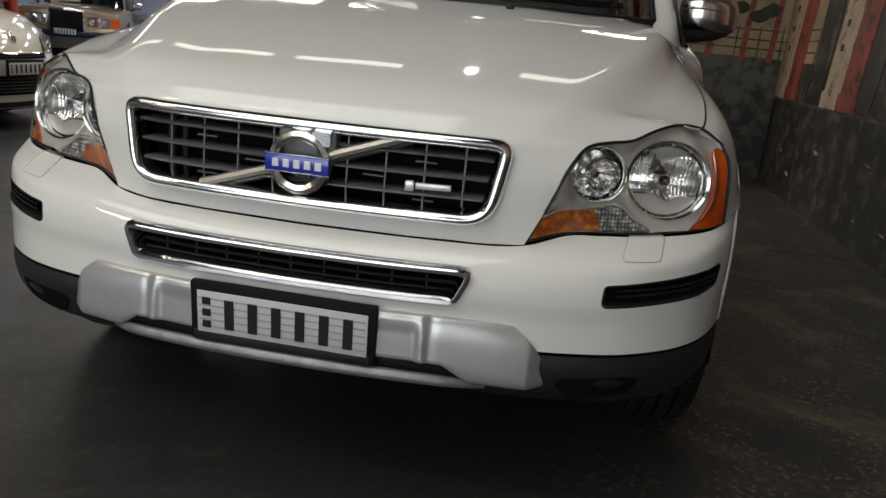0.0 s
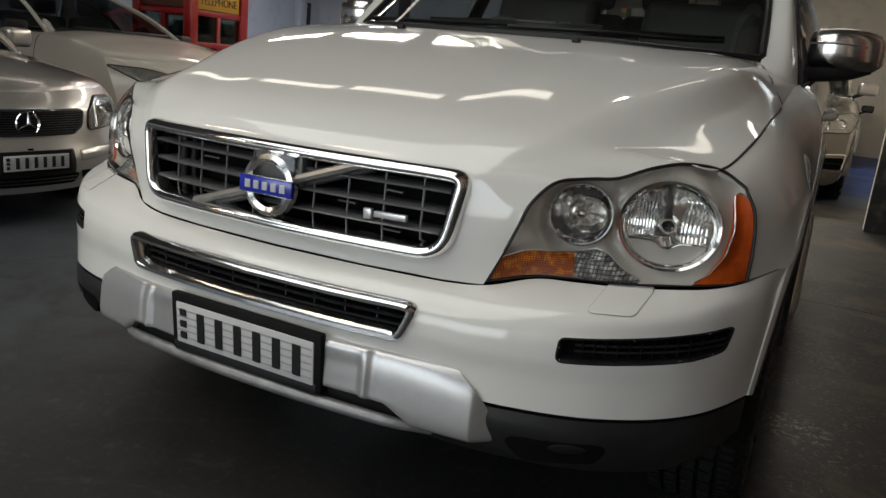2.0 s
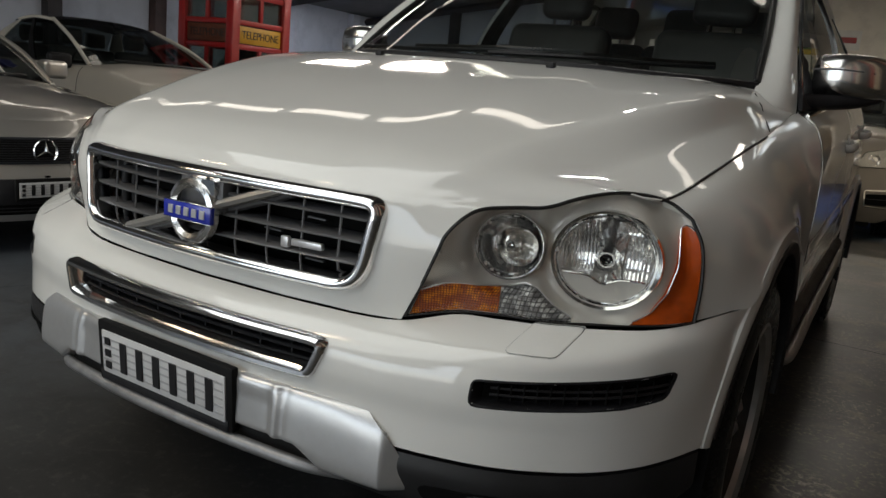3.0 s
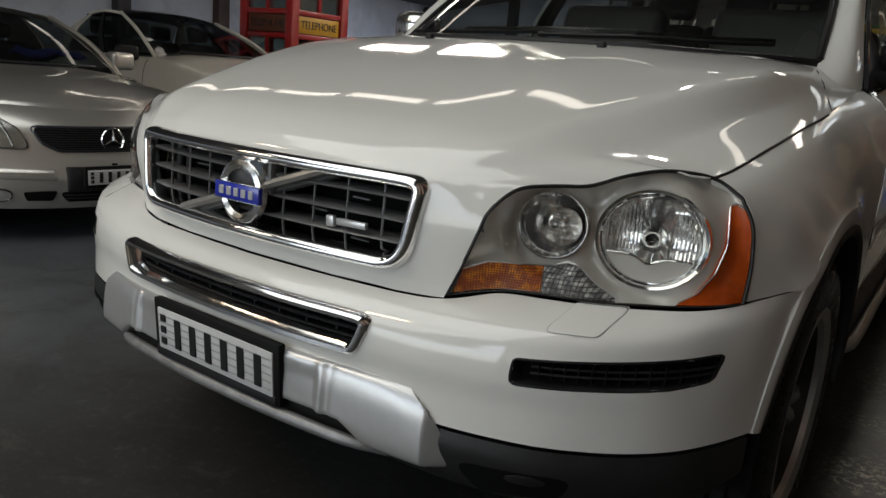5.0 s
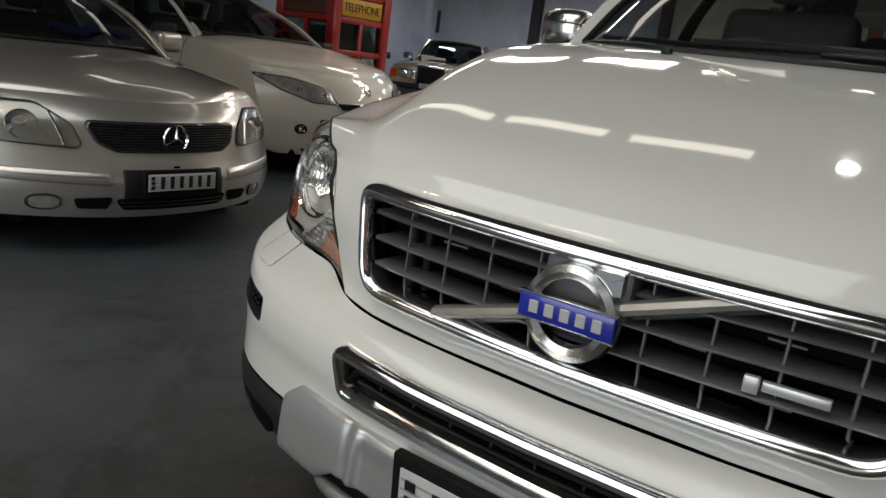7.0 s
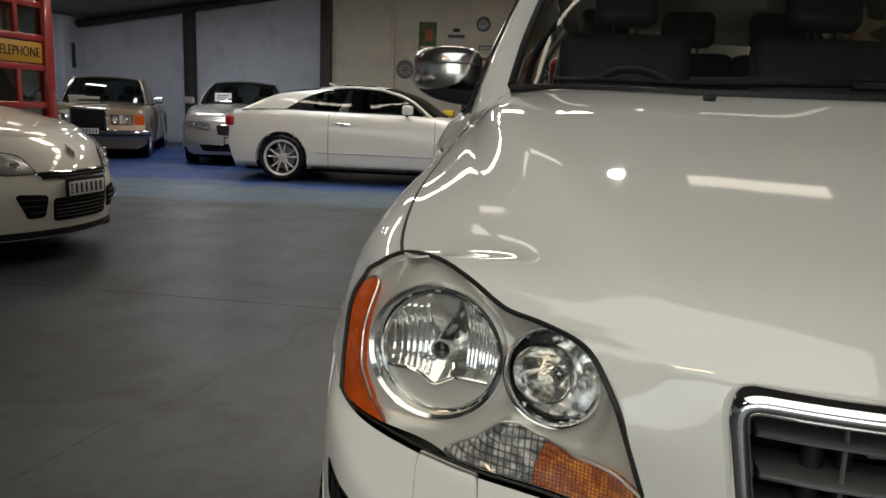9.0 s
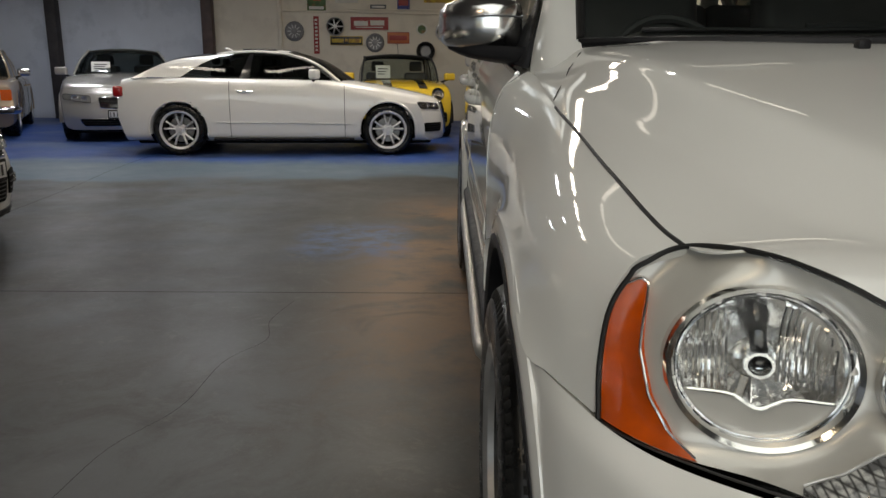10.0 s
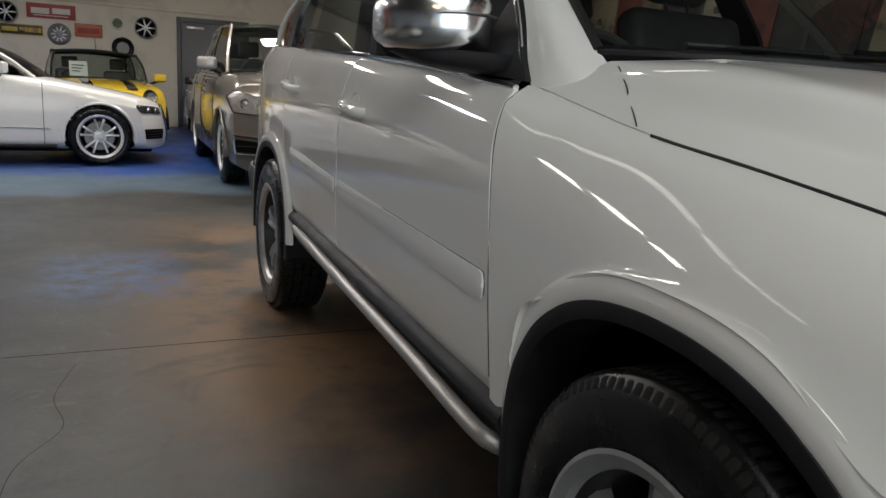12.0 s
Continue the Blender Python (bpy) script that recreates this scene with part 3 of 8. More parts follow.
    panel("lower_bumper", np.concatenate([(g * (-1, 1, 1))[:0:-1], g], 0), DARK_PLASTIC, car, (0, -1, 0), label="dark grey plastic lower bumper")

    # grille: chrome frame, slats, uprights, diagonal bar, round badge
    grille = bezel("grille_frame", grille_out, grille_sheet, [(-0.002, -0.006), (0.0, 0.010), (0.004, 0.017), (0.012, 0.020), (0.020, 0.016), (0.024, 0.006), (0.026, -0.03)], CHROME, car, "chrome grille frame")
    back = [(x, 0.13, z) for x, z in rounded([(-0.40, 0.87), (0.40, 0.87), (0.36, 0.70), (-0.36, 0.70)], 0.03, 3)]
    finish("radiator_panel", back, [tuple(range(len(back)))], DEEP_BLACK, car)
    for k, z in enumerate((0.829, 0.789, 0.749)):
        hw = 0.385 - (0.873 - z) * 0.16
        xs = np.linspace(-hw, hw, 41)
        rows = [np.stack([xs, grille_sheet(xs, z) + dy, np.full(41, z + dz)], 1) for dy, dz in ((0.066, 0.004), (0.004, 0.0045), (0.0, 0.0015), (0.002, -0.002), (0.066, -0.003))]
        idx = np.arange(205).reshape(5, 41)
        faces = np.stack([idx[:-1, :-1], idx[:-1, 1:], idx[1:, 1:], idx[1:, :-1]], -1).reshape(-1, 4)
        finish("slat", np.concatenate(rows), faces, SATIN, car)
    for x in [0.014 + 0.078 * k for k in range(-4, 5)]:
        y = float(grille_sheet(x, 0.79))
        z0 = 0.712 if abs(x) < 0.30 else 0.722
        tube("upright", [(x, y + 0.012, 0.862), (x, y + 0.010, 0.79), (x, y + 0.010, z0 + 0.012), (x + 0.004, y + 0.03, z0)], 0.0024, SATIN, car, sides=6, n=8)
    for s in (1, -1):
        for k in range(7):
            x = s * (0.13 + 0.055 * (k % 4))
            z = 0.845 - 0.02 * k
            block("vent_rib", (x - 0.022, 0.105, z - 0.0015), (x + 0.022, 0.112, z + 0.0015), SATIN, car, bevel=0)
    for k, (x, rr) in enumerate(((-0.315, 0.011), (-0.285, 0.008))):
        tube("coolant_pipe", [(x, 0.105, 0.72), (x, 0.10, 0.79), (x, 0.105, 0.86)], rr, BLACK_PLASTIC, car, n=8)
    for sgn, a, b in ((1, (0.060, 0.808), (0.215, 0.862)), (-1, (-0.060, 0.768), (-0.215, 0.718))):
        pts = [(x, float(grille_sheet(x, z)) - 0.004, z) for x, z in (a, ((a[0] + b[0]) / 2, (a[1] + b[1]) / 2), b)]
        tube("diagonal_bar", pts, 0.0125, BAR_SILVER, car, "polished diagonal grille bar", sides=8, n=6, flat=0.8)
        tube("diagonal_backing", [(p[0], p[1] + 0.02, p[2] - 0.006) for p in pts], 0.014, SATIN, car, sides=8, n=6)
    badge = new("badge")
    badge.parent = car
    badge.location = (0.002, 0.020, 0.788)
    face = Matrix.Rotation(radians(90), 4, "X")
    lathe("badge_ring", [(0.043, -0.006), (0.045, 0.008), (0.054, 0.013), (0.063, 0.009), (0.066, -0.004), (0.060, -0.012)], SATIN_CHROME, badge, face, 56, "chrome badge ring")
    lathe("badge_cup", [(0.001, -0.028), (0.052, -0.026), (0.062, -0.006)], GLOSS_BLACK, badge, face, 40)
    arrow = rounded([(0.022, 0.038), (0.062, 0.038), (0.062, 0.062), (0.066, 0.066), (0.026, 0.066)], 0.003, 3)
    plug("badge_arrow", arrow, lambda x, z: np.asarray(x) * 0 + 0.006, 0.012, CHROME, badge, thick=0.02)
    block("badge_housing", (-0.052, 0.006, 0.0), (0.072, 0.05, 0.076), SATIN, badge, bevel=0.012)
    block("badge_band", (-0.067, -0.018, -0.018), (0.066, -0.006, 0.016), BLUE_BAND, badge, "blue enamel band across the badge", bevel=0.003)
    block("band_edge", (-0.068, -0.0172, -0.0192), (0.067, -0.008, -0.0172), CHROME, badge, bevel=0.0004, segments=1)
    block("band_edge", (-0.068, -0.0172, 0.0152), (0.067, -0.008, 0.0172), CHROME, badge, bevel=0.0004, segments=1)
    for k in range(5):
        bar_mark(badge, (-0.044 + 0.022 * k, -0.018, -0.001), (0.0135, 0.0165), SILVER_MARK, name="band_bar")
    for x0, x1, h, mat in ((0.240, 0.258, 0.021, SILVER_MARK), (0.2595, 0.332, 0.0125, SILVER_MARK)):
        block("trim_badge", (x0, float(grille_sheet((x0 + x1) / 2, 0.757)) - 0.008, 0.757 - h / 2), (x1, float(grille_sheet((x0 + x1) / 2, 0.757)) + 0.002, 0.757 + h / 2), mat, car, "small silver trim badge", bevel=0.002,
              m=Matrix.Rotation(radians(-2), 4, "Y"))

    # lower intake
    bezel("intake_frame", intake_out, bumper_sheet, [(-0.003, -0.01), (-0.001, 0.005), (0.005, 0.011), (0.012, 0.010), (0.016, 0.002), (0.020, -0.012), (0.026, -0.035)], CHROME, car, "chrome frame of the lower air intake")
    finish("intake_back", [(x, 0.075, z) for x, z in intake_out], [tuple(range(len(intake_out)))], DEEP_BLACK, car)
    for z in (0.604, 0.587, 0.570):
        xs = np.linspace(-0.34, 0.34, 25)
        yb = bumper_sheet(xs, z)
        rows = [np.stack([xs, yb + dy, np.full(25, z + dz)], 1) for dy, dz in ((0.07, 0.003), (0.026, 0.004), (0.022, 0.0), (0.026, -0.003), (0.07, -0.003))]
        idx = np.arange(125).reshape(5, 25)
        finish("intake_slat", np.concatenate(rows), np.stack([idx[:-1, :-1], idx[:-1, 1:], idx[1:, 1:], idx[1:, :-1]], -1).reshape(-1, 4), BLACK_PLASTIC, car)
    for x in np.linspace(-0.28, 0.28, 9):
        block("intake_rib", (x - 0.002, float(bumper_sheet(x, 0.58)) + 0.03, 0.555), (x + 0.002, 0.07, 0.62), BLACK_PLASTIC, car, bevel=0)

    cloud = both.reshape(-1, 3)

    def skin_sheet(x, z):
        x, z = np.atleast_1d(np.asarray(x, float)), np.atleast_1d(np.asarray(z, float))
        d = (cloud[None, :, 0] - x[:, None]) ** 2 + (cloud[None, :, 2] - z[:, None]) ** 2
        k = np.argpartition(d, 5, axis=1)[:, :5]
        w = 1 / (np.take_along_axis(d, k, 1) + 1e-7)
        return (w * cloud[k, 1]).sum(1) / w.sum(1)

    # side slots, washer covers
    for s in (1, -1):
        o = slot_out * (s, 1)
        bezel("slot_frame", o, skin_sheet, [(-0.003, -0.012), (-0.0025, 0.0005), (-0.0005, 0.0015), (0.0015, 0.0005), (0.003, -0.008), (0.006, -0.03)], BLACK_PLASTIC, car)
        plug("slot_back", inset(o, 0.003), skin_sheet, -0.028, DEEP_BLACK, car, thick=0.004)
        for k in range(13):
            x = s * (0.655 + 0.018 * k)
            y = float(skin_sheet(x, 0.6))
            block("slot_rib", (x - 0.0015, y - 0.0 + 0.006, 0.586), (x + 0.0015, y + 0.03, 0.612 + 0.0008 * k), DEEP_BLACK, car, bevel=0)
        for z in (0.594, 0.605):
            tube("slot_louvre", [(s * x, float(skin_sheet(x, z)) + 0.008, z + (x - 0.64) * 0.03) for x in np.linspace(0.642, 0.878, 8)], 0.0025, BLACK_PLASTIC, car, sides=6, n=14)

        cover = rounded([(s * 0.645, 0.661), (s * 0.724, 0.662), (s * 0.738, 0.698), (s * 0.658, 0.696)], [0.008, 0.012, 0.008, 0.006], 5)
        plug("washer_cover", cover, skin_sheet, 0.0035, WHITE_PAINT, car, thick=0.012, crown=0.0008)
        bezel("washer_seam", cover, skin_sheet, [(-0.0008, -0.001), (-0.0002, 0.003), (0.0004, -0.001)], SATIN, car)

    # silver skid plate with two raised grooves, tubular lower lip
    def skid_rail(z, lift, w):
        return [(x * w / 0.53, float(bumper_sheet(x, z)) - lift, z) for x in (0, 0.12, 0.24, 0.30, 0.36, 0.42, 0.47, 0.505, 0.53)]

    g = surface([skid_rail(0.524, 0.0, 0.448), skid_rail(0.519, 0.014, 0.456), skid_rail(0.49, 0.019, 0.492), skid_rail(0.45, 0.020, 0.516), skid_rail(0.408, 0.019, 0.53), skid_rail(0.392, 0.010, 0.533), skid_rail(0.386, -0.012, 0.53)], 30, 300)
    ax = np.abs(g[..., 0])
    taper = np.clip((ax - 0.49) / 0.04, 0, 1) * 0.03
    groove = 0.004 * np.exp(-(((ax - 0.284 - (0.52 - g[..., 2]) * 0.03) / 0.009) ** 2)) - 0.003 * np.exp(-(((ax - 0.304) / 0.009) ** 2))
    dish = 0.007 * np.clip((0.292 - ax) / 0.022, 0, 1) * np.clip((0.515 - g[..., 2]) / 0.03, 0, 1)
    g[..., 1] += taper + dish - groove * 0.9
    g[..., 2] += np.where((ax < 0.38) & (g[..., 2] < 0.44), (0.44 - g[..., 2]) * np.clip((0.38 - ax) / 0.05, 0, 1) * 0.66, 0)
    panel("skid_plate", np.concatenate([(g * (-1, 1, 1))[:0:-1], g], 0), SKID_SILVER, car, (0, -1, 0), gap=0.0, flange=0.02, label="silver painted skid plate")
    lip = [(x, float(bumper_sheet(abs(x), 0.4)) - 0.012 + dy, z) for x, dy, z in ((-0.41, 0.03, 0.379), (-0.33, 0.0, 0.392), (-0.15, 0.004, 0.391), (0, 0.006, 0.391), (0.15, 0.004, 0.391), (0.33, 0.0, 0.390), (0.41, 0.03, 0.379))]
    tube("skid_lip", lip, 0.013, LIP_GREY, car, n=30, sides=12, taper=[0.6, 0.9, 1, 1, 1, 0.9, 0.6])
    block("plate_bracket", (-0.19, -0.048, 0.405), (0.19, 0.0, 0.43), BLACK_PLASTIC, car, bevel=0.006)

    # fog lamps, sunk into the dark bumper
    def low_sheet(x, z):
        return bumper_sheet(x, z) + 0.012 + (0.42 - np.asarray(z)) * 0.35

    for s in (1, -1):
        recess = rounded([(s * 0.525, 0.417), (s * 0.735, 0.419), (s * 0.70, 0.372), (s * 0.575, 0.364)], 0.022, 6)
        fog = plug("fog_recess", recess, low_sheet, 0.014, DEEP_BLACK, car, thick=0.01)
        plug("fog_lamp", oval(s * 0.655, 0.405, 0.032, 0.011, 2.0), low_sheet, 0.016, GLOSS_BLACK, fog, "dark oval fog lamp", crown=0.004)

    # head lamps
    for s in (1, -1):
        build_head_lamp(car, s)

    # front wings with a flared arch
    for s in (1, -1):
        def arch_rail(r, x, a0, a1, n=9, dx=0.0):
            return [(x + dx * math.sin(math.pi * i / (n - 1)), *arch_point(math.radians(a0 + (a1 - a0) * i / (n - 1)), r, AXLE_F)) for i in range(n)]

        # rails run from the lamp back to the door, the upper ones round the bonnet's corner to the foot of the pillar
        low_rail = [(0.883, 0.382, 0.7125), (0.921, 0.475, 0.7205)] + arch_rail(0.488, 0.950, 131, 46, 5, 0.006) + [(0.9505, 1.274, 0.641), (0.950, 1.293, 0.566), (0.950, 1.306, 0.50), (0.944, 1.376, 0.474)]
        line = spline(edge, 400)
        on_edge = lambda y: tuple(line[263:][np.argmin(np.abs(line[263:, 1] - y))] + (-0.0022, 0.0, -0.0008))
        top_rail = [on_edge(y) for y in (0.38, 0.50, 0.62, 0.76, 0.90, 1.04, 1.138, 1.215, 1.30, 1.385)] + [(0.851, 1.484, 1.106)]
        crest = [(0.847, 0.391, 0.890), (0.868, 0.50, 0.918), (0.879, 0.62, 0.939), (0.884, 0.76, 0.957), (0.887, 0.90, 0.969), (0.888, 1.04, 0.979), (0.889, 1.135, 0.990), (0.892, 1.21, 1.004), (0.898, 1.29, 1.022), (0.907, 1.37, 1.040), (0.916, 1.463, 1.056)]
        flank = [(0.872, 0.391, 0.842), (0.908, 0.50, 0.858), (0.921, 0.62, 0.880), (0.928, 0.76, 0.897), (0.932, 0.90, 0.902), (0.934, 1.04, 0.900), (0.936, 1.13, 0.902), (0.938, 1.21, 0.909), (0.940, 1.28, 0.920), (0.943, 1.355, 0.937), (0.946, 1.433, 0.955)]
        lower = [(0.881, 0.389, 0.777), (0.921, 0.487, 0.788), (0.934, 0.61, 0.822), (0.940, 0.74, 0.858), (0.943, 0.88, 0.868), (0.944, 1.03, 0.856), (0.945, 1.13, 0.822), (0.947, 1.20, 0.788), (0.949, 1.27, 0.757), (0.951, 1.34, 0.735), (0.953, 1.402, 0.72)]
        haunch = [tuple(np.array(p) * 0.5 + np.array(q) * 0.5 + (0.003, 0, 0.003)) for p, q in zip(top_rail[:10], crest)] + [(0.887, 1.474, 1.084)]
        calm = np.clip((108 - np.arange(110)) / 16, 0.0, 1)[:, None] * np.ones((1, 46))
        g = eased(eased(surface([top_rail, haunch, crest, flank, lower, low_rail], 46, 110), 16), 130, calm) * (s, 1, 1)
        panel("front_wing", g, WHITE_PAINT, car, (s, 0, 0.4), gap=0.0)
        tube("door_gap", [tuple(p) for p in g[-1, 4::3] + (s * -0.0005, 0.0015, 0)], 0.0016, GASKET, car, n=60, sides=5)
        a = [math.radians(x) for x in np.linspace(168, 10, 76)]
        wide = lambda t: float(np.clip((math.degrees(t) - 6) / 40, 0.12, 1)) ** 0.7
        flare = np.array([[(xx - 0.028 * max(0.0, math.degrees(t) - 122) / 46, *arch_point(t, r, AXLE_F)) for r, xx in ((0.446 + 0.047 * wide(t), 0.938), (0.446 + 0.043 * wide(t), 0.951), (0.446 + 0.026 * wide(t), 0.957), (0.446 + 0.009 * wide(t), 0.959), (0.4465, 0.957), (0.446, 0.93))] for t in a]) * (s, 1, 1)
        panel("arch_flare", flare, WHITE_PAINT, car, (s, 0, 0), gap=0.0, flange=0.0)
        trim = np.array([[(xx - 0.028 * max(0.0, math.degrees(t) - 122) / 46, *arch_point(t, r, AXLE_F)) for r, xx in ((0.449, 0.950), (0.447, 0.960), (0.432, 0.962), (0.418, 0.956), (0.414, 0.92), (0.416, 0.84))] for t in [math.radians(x) for x in np.linspace(166, -6, 70)]]) * (s, 1, 1)
        panel("arch_trim", trim, BLACK_PLASTIC, car, (s, 0, 0), gap=0.0, flange=0.0, label="black plastic wheel arch trim")
        liner = np.array([[(xx, *arch_point(math.radians(t), 0.45, AXLE_F)) for xx in (0.93, 0.60)] for t in np.linspace(185, -15, 30)]) * (s, 1, 1)
        panel("arch_liner", liner, DEEP_BLACK, car, (0, 0, -1), gap=0.0, flange=0.0)
    for s in (1, -1):
        m = Matrix.Translation((s * 0.842, AXLE_F - 0.018, 0.361)) @ Matrix.Rotation(radians(90 * s), 4, "Y")
        wheel(car, m, 0.360, 0.235, 0.235, 5, blocks=104)
        m = Matrix.Translation((s * 0.840, AXLE_R, 0.361)) @ Matrix.Rotation(radians(90 * s), 4, "Y")
        wheel(car, m, 0.360, 0.235, 0.235, 5, blocks=104)

    # sides: two doors, rear wing
    levels = [(0.480, 0.926), (0.52, 0.940), (0.60, 0.949), (0.75, 0.953), (0.88, 0.9535), (0.96, 0.948), (1.02, 0.934), (1.066, 0.912), (1.098, 0.878)]

    def side_grid(y0, y1, s, n, slope0=0.0, slope1=0.0):
        ys = np.linspace(0, 1, n)
        sec = spline(levels, 34)
        g = np.zeros((n, 34, 3))
        for j, (z, x) in enumerate(sec):
            start = float(np.interp(z, (0.47, 0.75, 0.94, 1.02, 1.07, 1.10), (1.386, 1.402, 1.430, 1.453, 1.467, 1.478))) if slope0 is None else y0 + slope0 * (z - 0.75)
            yy = start + (y1 + slope1 * (z - 0.75) - start) * ys
            rise = np.clip((z - 0.8) / 0.3, 0, 1) * np.interp(yy, (1.45, 1.9, 2.55, 3.3, 4.1, 4.6), (0, 0.039, 0.086, 0.121, 0.158, 0.178)) + np.clip((0.75 - z) / 0.27, 0, 1) * 0.05 * np.clip((yy - 1.4) / 1.6, 0, 1)
            g[:, j] = np.stack([x - 0.016 * np.clip((yy - 2.9) / 1.5, 0, 1) - 0.075 * np.clip((yy - 3.6) / 1.0, 0, 1) ** 2, yy, z + rise], 1)
        return g * (s, 1, 1)

    for s in (1, -1):
        front = panel("front_door", side_grid(1.395, 2.545, s, 40, None, -0.03), WHITE_PAINT, car, (s, 0, 0))
        rear = panel("rear_door", side_grid(2.552, 3.42, s, 34, -0.03, 0.30), WHITE_PAINT, car, (s, 0, 0),
                     keep=lambda c: ((c[:, 1] - AXLE_R) ** 2 + (c[:, 2] - HUB_Z) ** 2) > 0.47**2)
        wing = panel("rear_wing", side_grid(3.425, 4.62, s, 50, 0.30, -0.1), WHITE_PAINT, car, (s, 0, 0),
                     keep=lambda c: ((c[:, 1] - AXLE_R) ** 2 + (c[:, 2] - HUB_Z) ** 2) > 0.47**2)
        for p, y0, y1, z0, z1 in ((front, 1.419, 2.53, 0.704, 0.746), (rear, 2.565, 3.28, 0.748, 0.79)):
            def strip_row(y):
                d = min(y - y0, y1 - y)
                h = math.sqrt(max(0.0, 1 - (1 - min(d / 0.022, 1)) ** 2)) * 0.031 + 0.001
                zc = z0 + (z1 - z0) * (y - y0) / (y1 - y0)
                return [(s * (0.9535 + lift), y, zc + f * h) for f, lift in ((-1, -0.002), (-0.97, 0.003), (-0.5, 0.0055), (0, 0.0065), (0.5, 0.0055), (0.97, 0.003), (1, -0.002))]
            ys = np.concatenate([y0 + 0.022 * np.linspace(0, 1, 9) ** 2, np.linspace(y0 + 0.03, y1 - 0.03, 20), y1 - 0.022 * np.linspace(1, 0, 9) ** 2])
            rows = np.array([strip_row(float(y)) for y in ys])
            panel("door_moulding", rows, WHITE_PAINT, p, (s, 0, 0), gap=0.0, flange=0.004)
            tube("moulding_joint", [tuple(q) for q in np.concatenate([rows[20:3:-4, 6], rows[3::-1, 6], rows[:4, 0]]) + (s * 0.0015, 0, 0)], 0.0011, GASKET, p, n=60, sides=5)
        for p, y, z in ((front, 2.39, 1.010), (rear, 3.30, 1.062)):
            lathe("handle_recess", [(0.002, -0.02), (0.03, -0.018), (0.048, -0.004), (0.054, 0.001)], WHITE_PAINT, p, Matrix.Translation((s * 0.942, y, z)) @ Matrix.Rotation(radians(90 * s), 4, "Y"), 32)
            tube("door_handle", [(s * 0.938, y - 0.11, z - 0.006), (s * 0.965, y - 0.085, z - 0.004), (s * 0.974, y, z + 0.004), (s * 0.966, y + 0.09, z + 0.012), (s * 0.938, y + 0.12, z + 0.014)], 0.0125, WHITE_PAINT, p, "white door handle with a chrome insert", n=20, sides=12, flat=1.3)
            tube("handle_insert", [(s * 0.972, y - 0.07, z + 0.004), (s * 0.983, y, z + 0.009), (s * 0.973, y + 0.075, z + 0.016)], 0.004, CHROME, p, n=10, sides=6)
        a = [math.radians(x) for x in np.linspace(176, 4, 60)]
        flare = np.array([[(xx, *arch_point(t, r, AXLE_R, power=2.1)) for r, xx in ((0.500, 0.940), (0.492, 0.956), (0.475, 0.964), (0.458, 0.966), (0.450, 0.962), (0.449, 0.94))] for t in a]) * (s, 1, 1)
        panel("arch_flare", flare, WHITE_PAINT, car, (s, 0, 0), gap=0.0, flange=0.0)
        trim = np.array([[(xx, *arch_point(t, r, AXLE_R, power=2.1)) for r, xx in ((0.452, 0.958), (0.450, 0.966), (0.436, 0.968), (0.422, 0.962), (0.418, 0.93), (0.42, 0.60))] for t in [math.radians(x) for x in np.linspace(186, -6, 64)]]) * (s, 1, 1)
        panel("arch_trim", trim, BLACK_PLASTIC, car, (s, 0, 0), gap=0.0, flange=0.0)
        # sill and running bar
        sill = surface([[(s * x, y, z + 0.045 * (y - 1.3) / 1.6) for y in (1.315, 1.9, 2.6, 3.29)] for x, z in ((0.915, 0.500), (0.950, 0.478), (0.957, 0.455), (0.940, 0.430), (0.935, 0.39), (0.90, 0.34), (0.80, 0.31))], 14, 30)
        panel("sill", sill, BLACK_PLASTIC, car, (s, 0, -0.3), gap=0.0, flange=0.01, label="black plastic sill")
        tube("running_bar", [(s * 0.905, 1.335, 0.385), (s * 0.945, 1.350, 0.403), (s * 0.962, 1.42, 0.413), (s * 0.962, 1.8, 0.436), (s * 0.962, 2.2, 0.452), (s * 0.962, 2.85, 0.484), (s * 0.95, 3.15, 0.488), (s * 0.92, 3.24, 0.48)], 0.020, BAR_SILVER, car, "silver running bar along the sill", n=48, sides=12)
        # rubber in the gap along the bonnet's edge
        e = spline(edge, 300)
        e = e[(e[:, 1] > 0.372) & (e[:, 1] < 1.137) & (np.arange(300) > 180)] + (0.0005, 0, -0.0016)
        up = [(corner_a[0] + (corner_b[0] - corner_a[0]) * f, corner_a[1] + (corner_b[1] - corner_a[1]) * f) for f in np.linspace(0.02, 0.97, 9)]
        seam = e[::6]
        tube("cowl_joint", [(s * x, y, bonnet_height(x, y) + 0.0004) for x, y in up], 0.0013, GASKET, car, n=40, sides=5)
        tube("bonnet_seam", [tuple(p) for p in seam * (s, 1, 1)], 0.0030, GASKET, car, n=160, sides=6)
        # pillars
        pillar = [((0.722, 1.335, 1.118), (0.828, 1.440, 1.058)), ((0.737, 1.40, 1.168), (0.846, 1.488, 1.112)), ((0.715, 1.62, 1.33), (0.800, 1.63, 1.295)), ((0.672, 1.87, 1.50), (0.742, 1.90, 1.49)), ((0.615, 2.13, 1.635), (0.682, 2.20, 1.635))]
        g = surface([[a for a, b in pillar], [((a[0] + b[0]) / 2 + 0.018, (a[1] + b[1]) / 2 - 0.015, (a[2] + b[2]) / 2 + 0.015) for a, b in pillar], [b for a, b in pillar]], 9, 24) * (s, 1, 1)
        panel("front_pillar", g, WHITE_PAINT, car, (s, -0.5, 0.5), gap=0.0, flange=0.02)
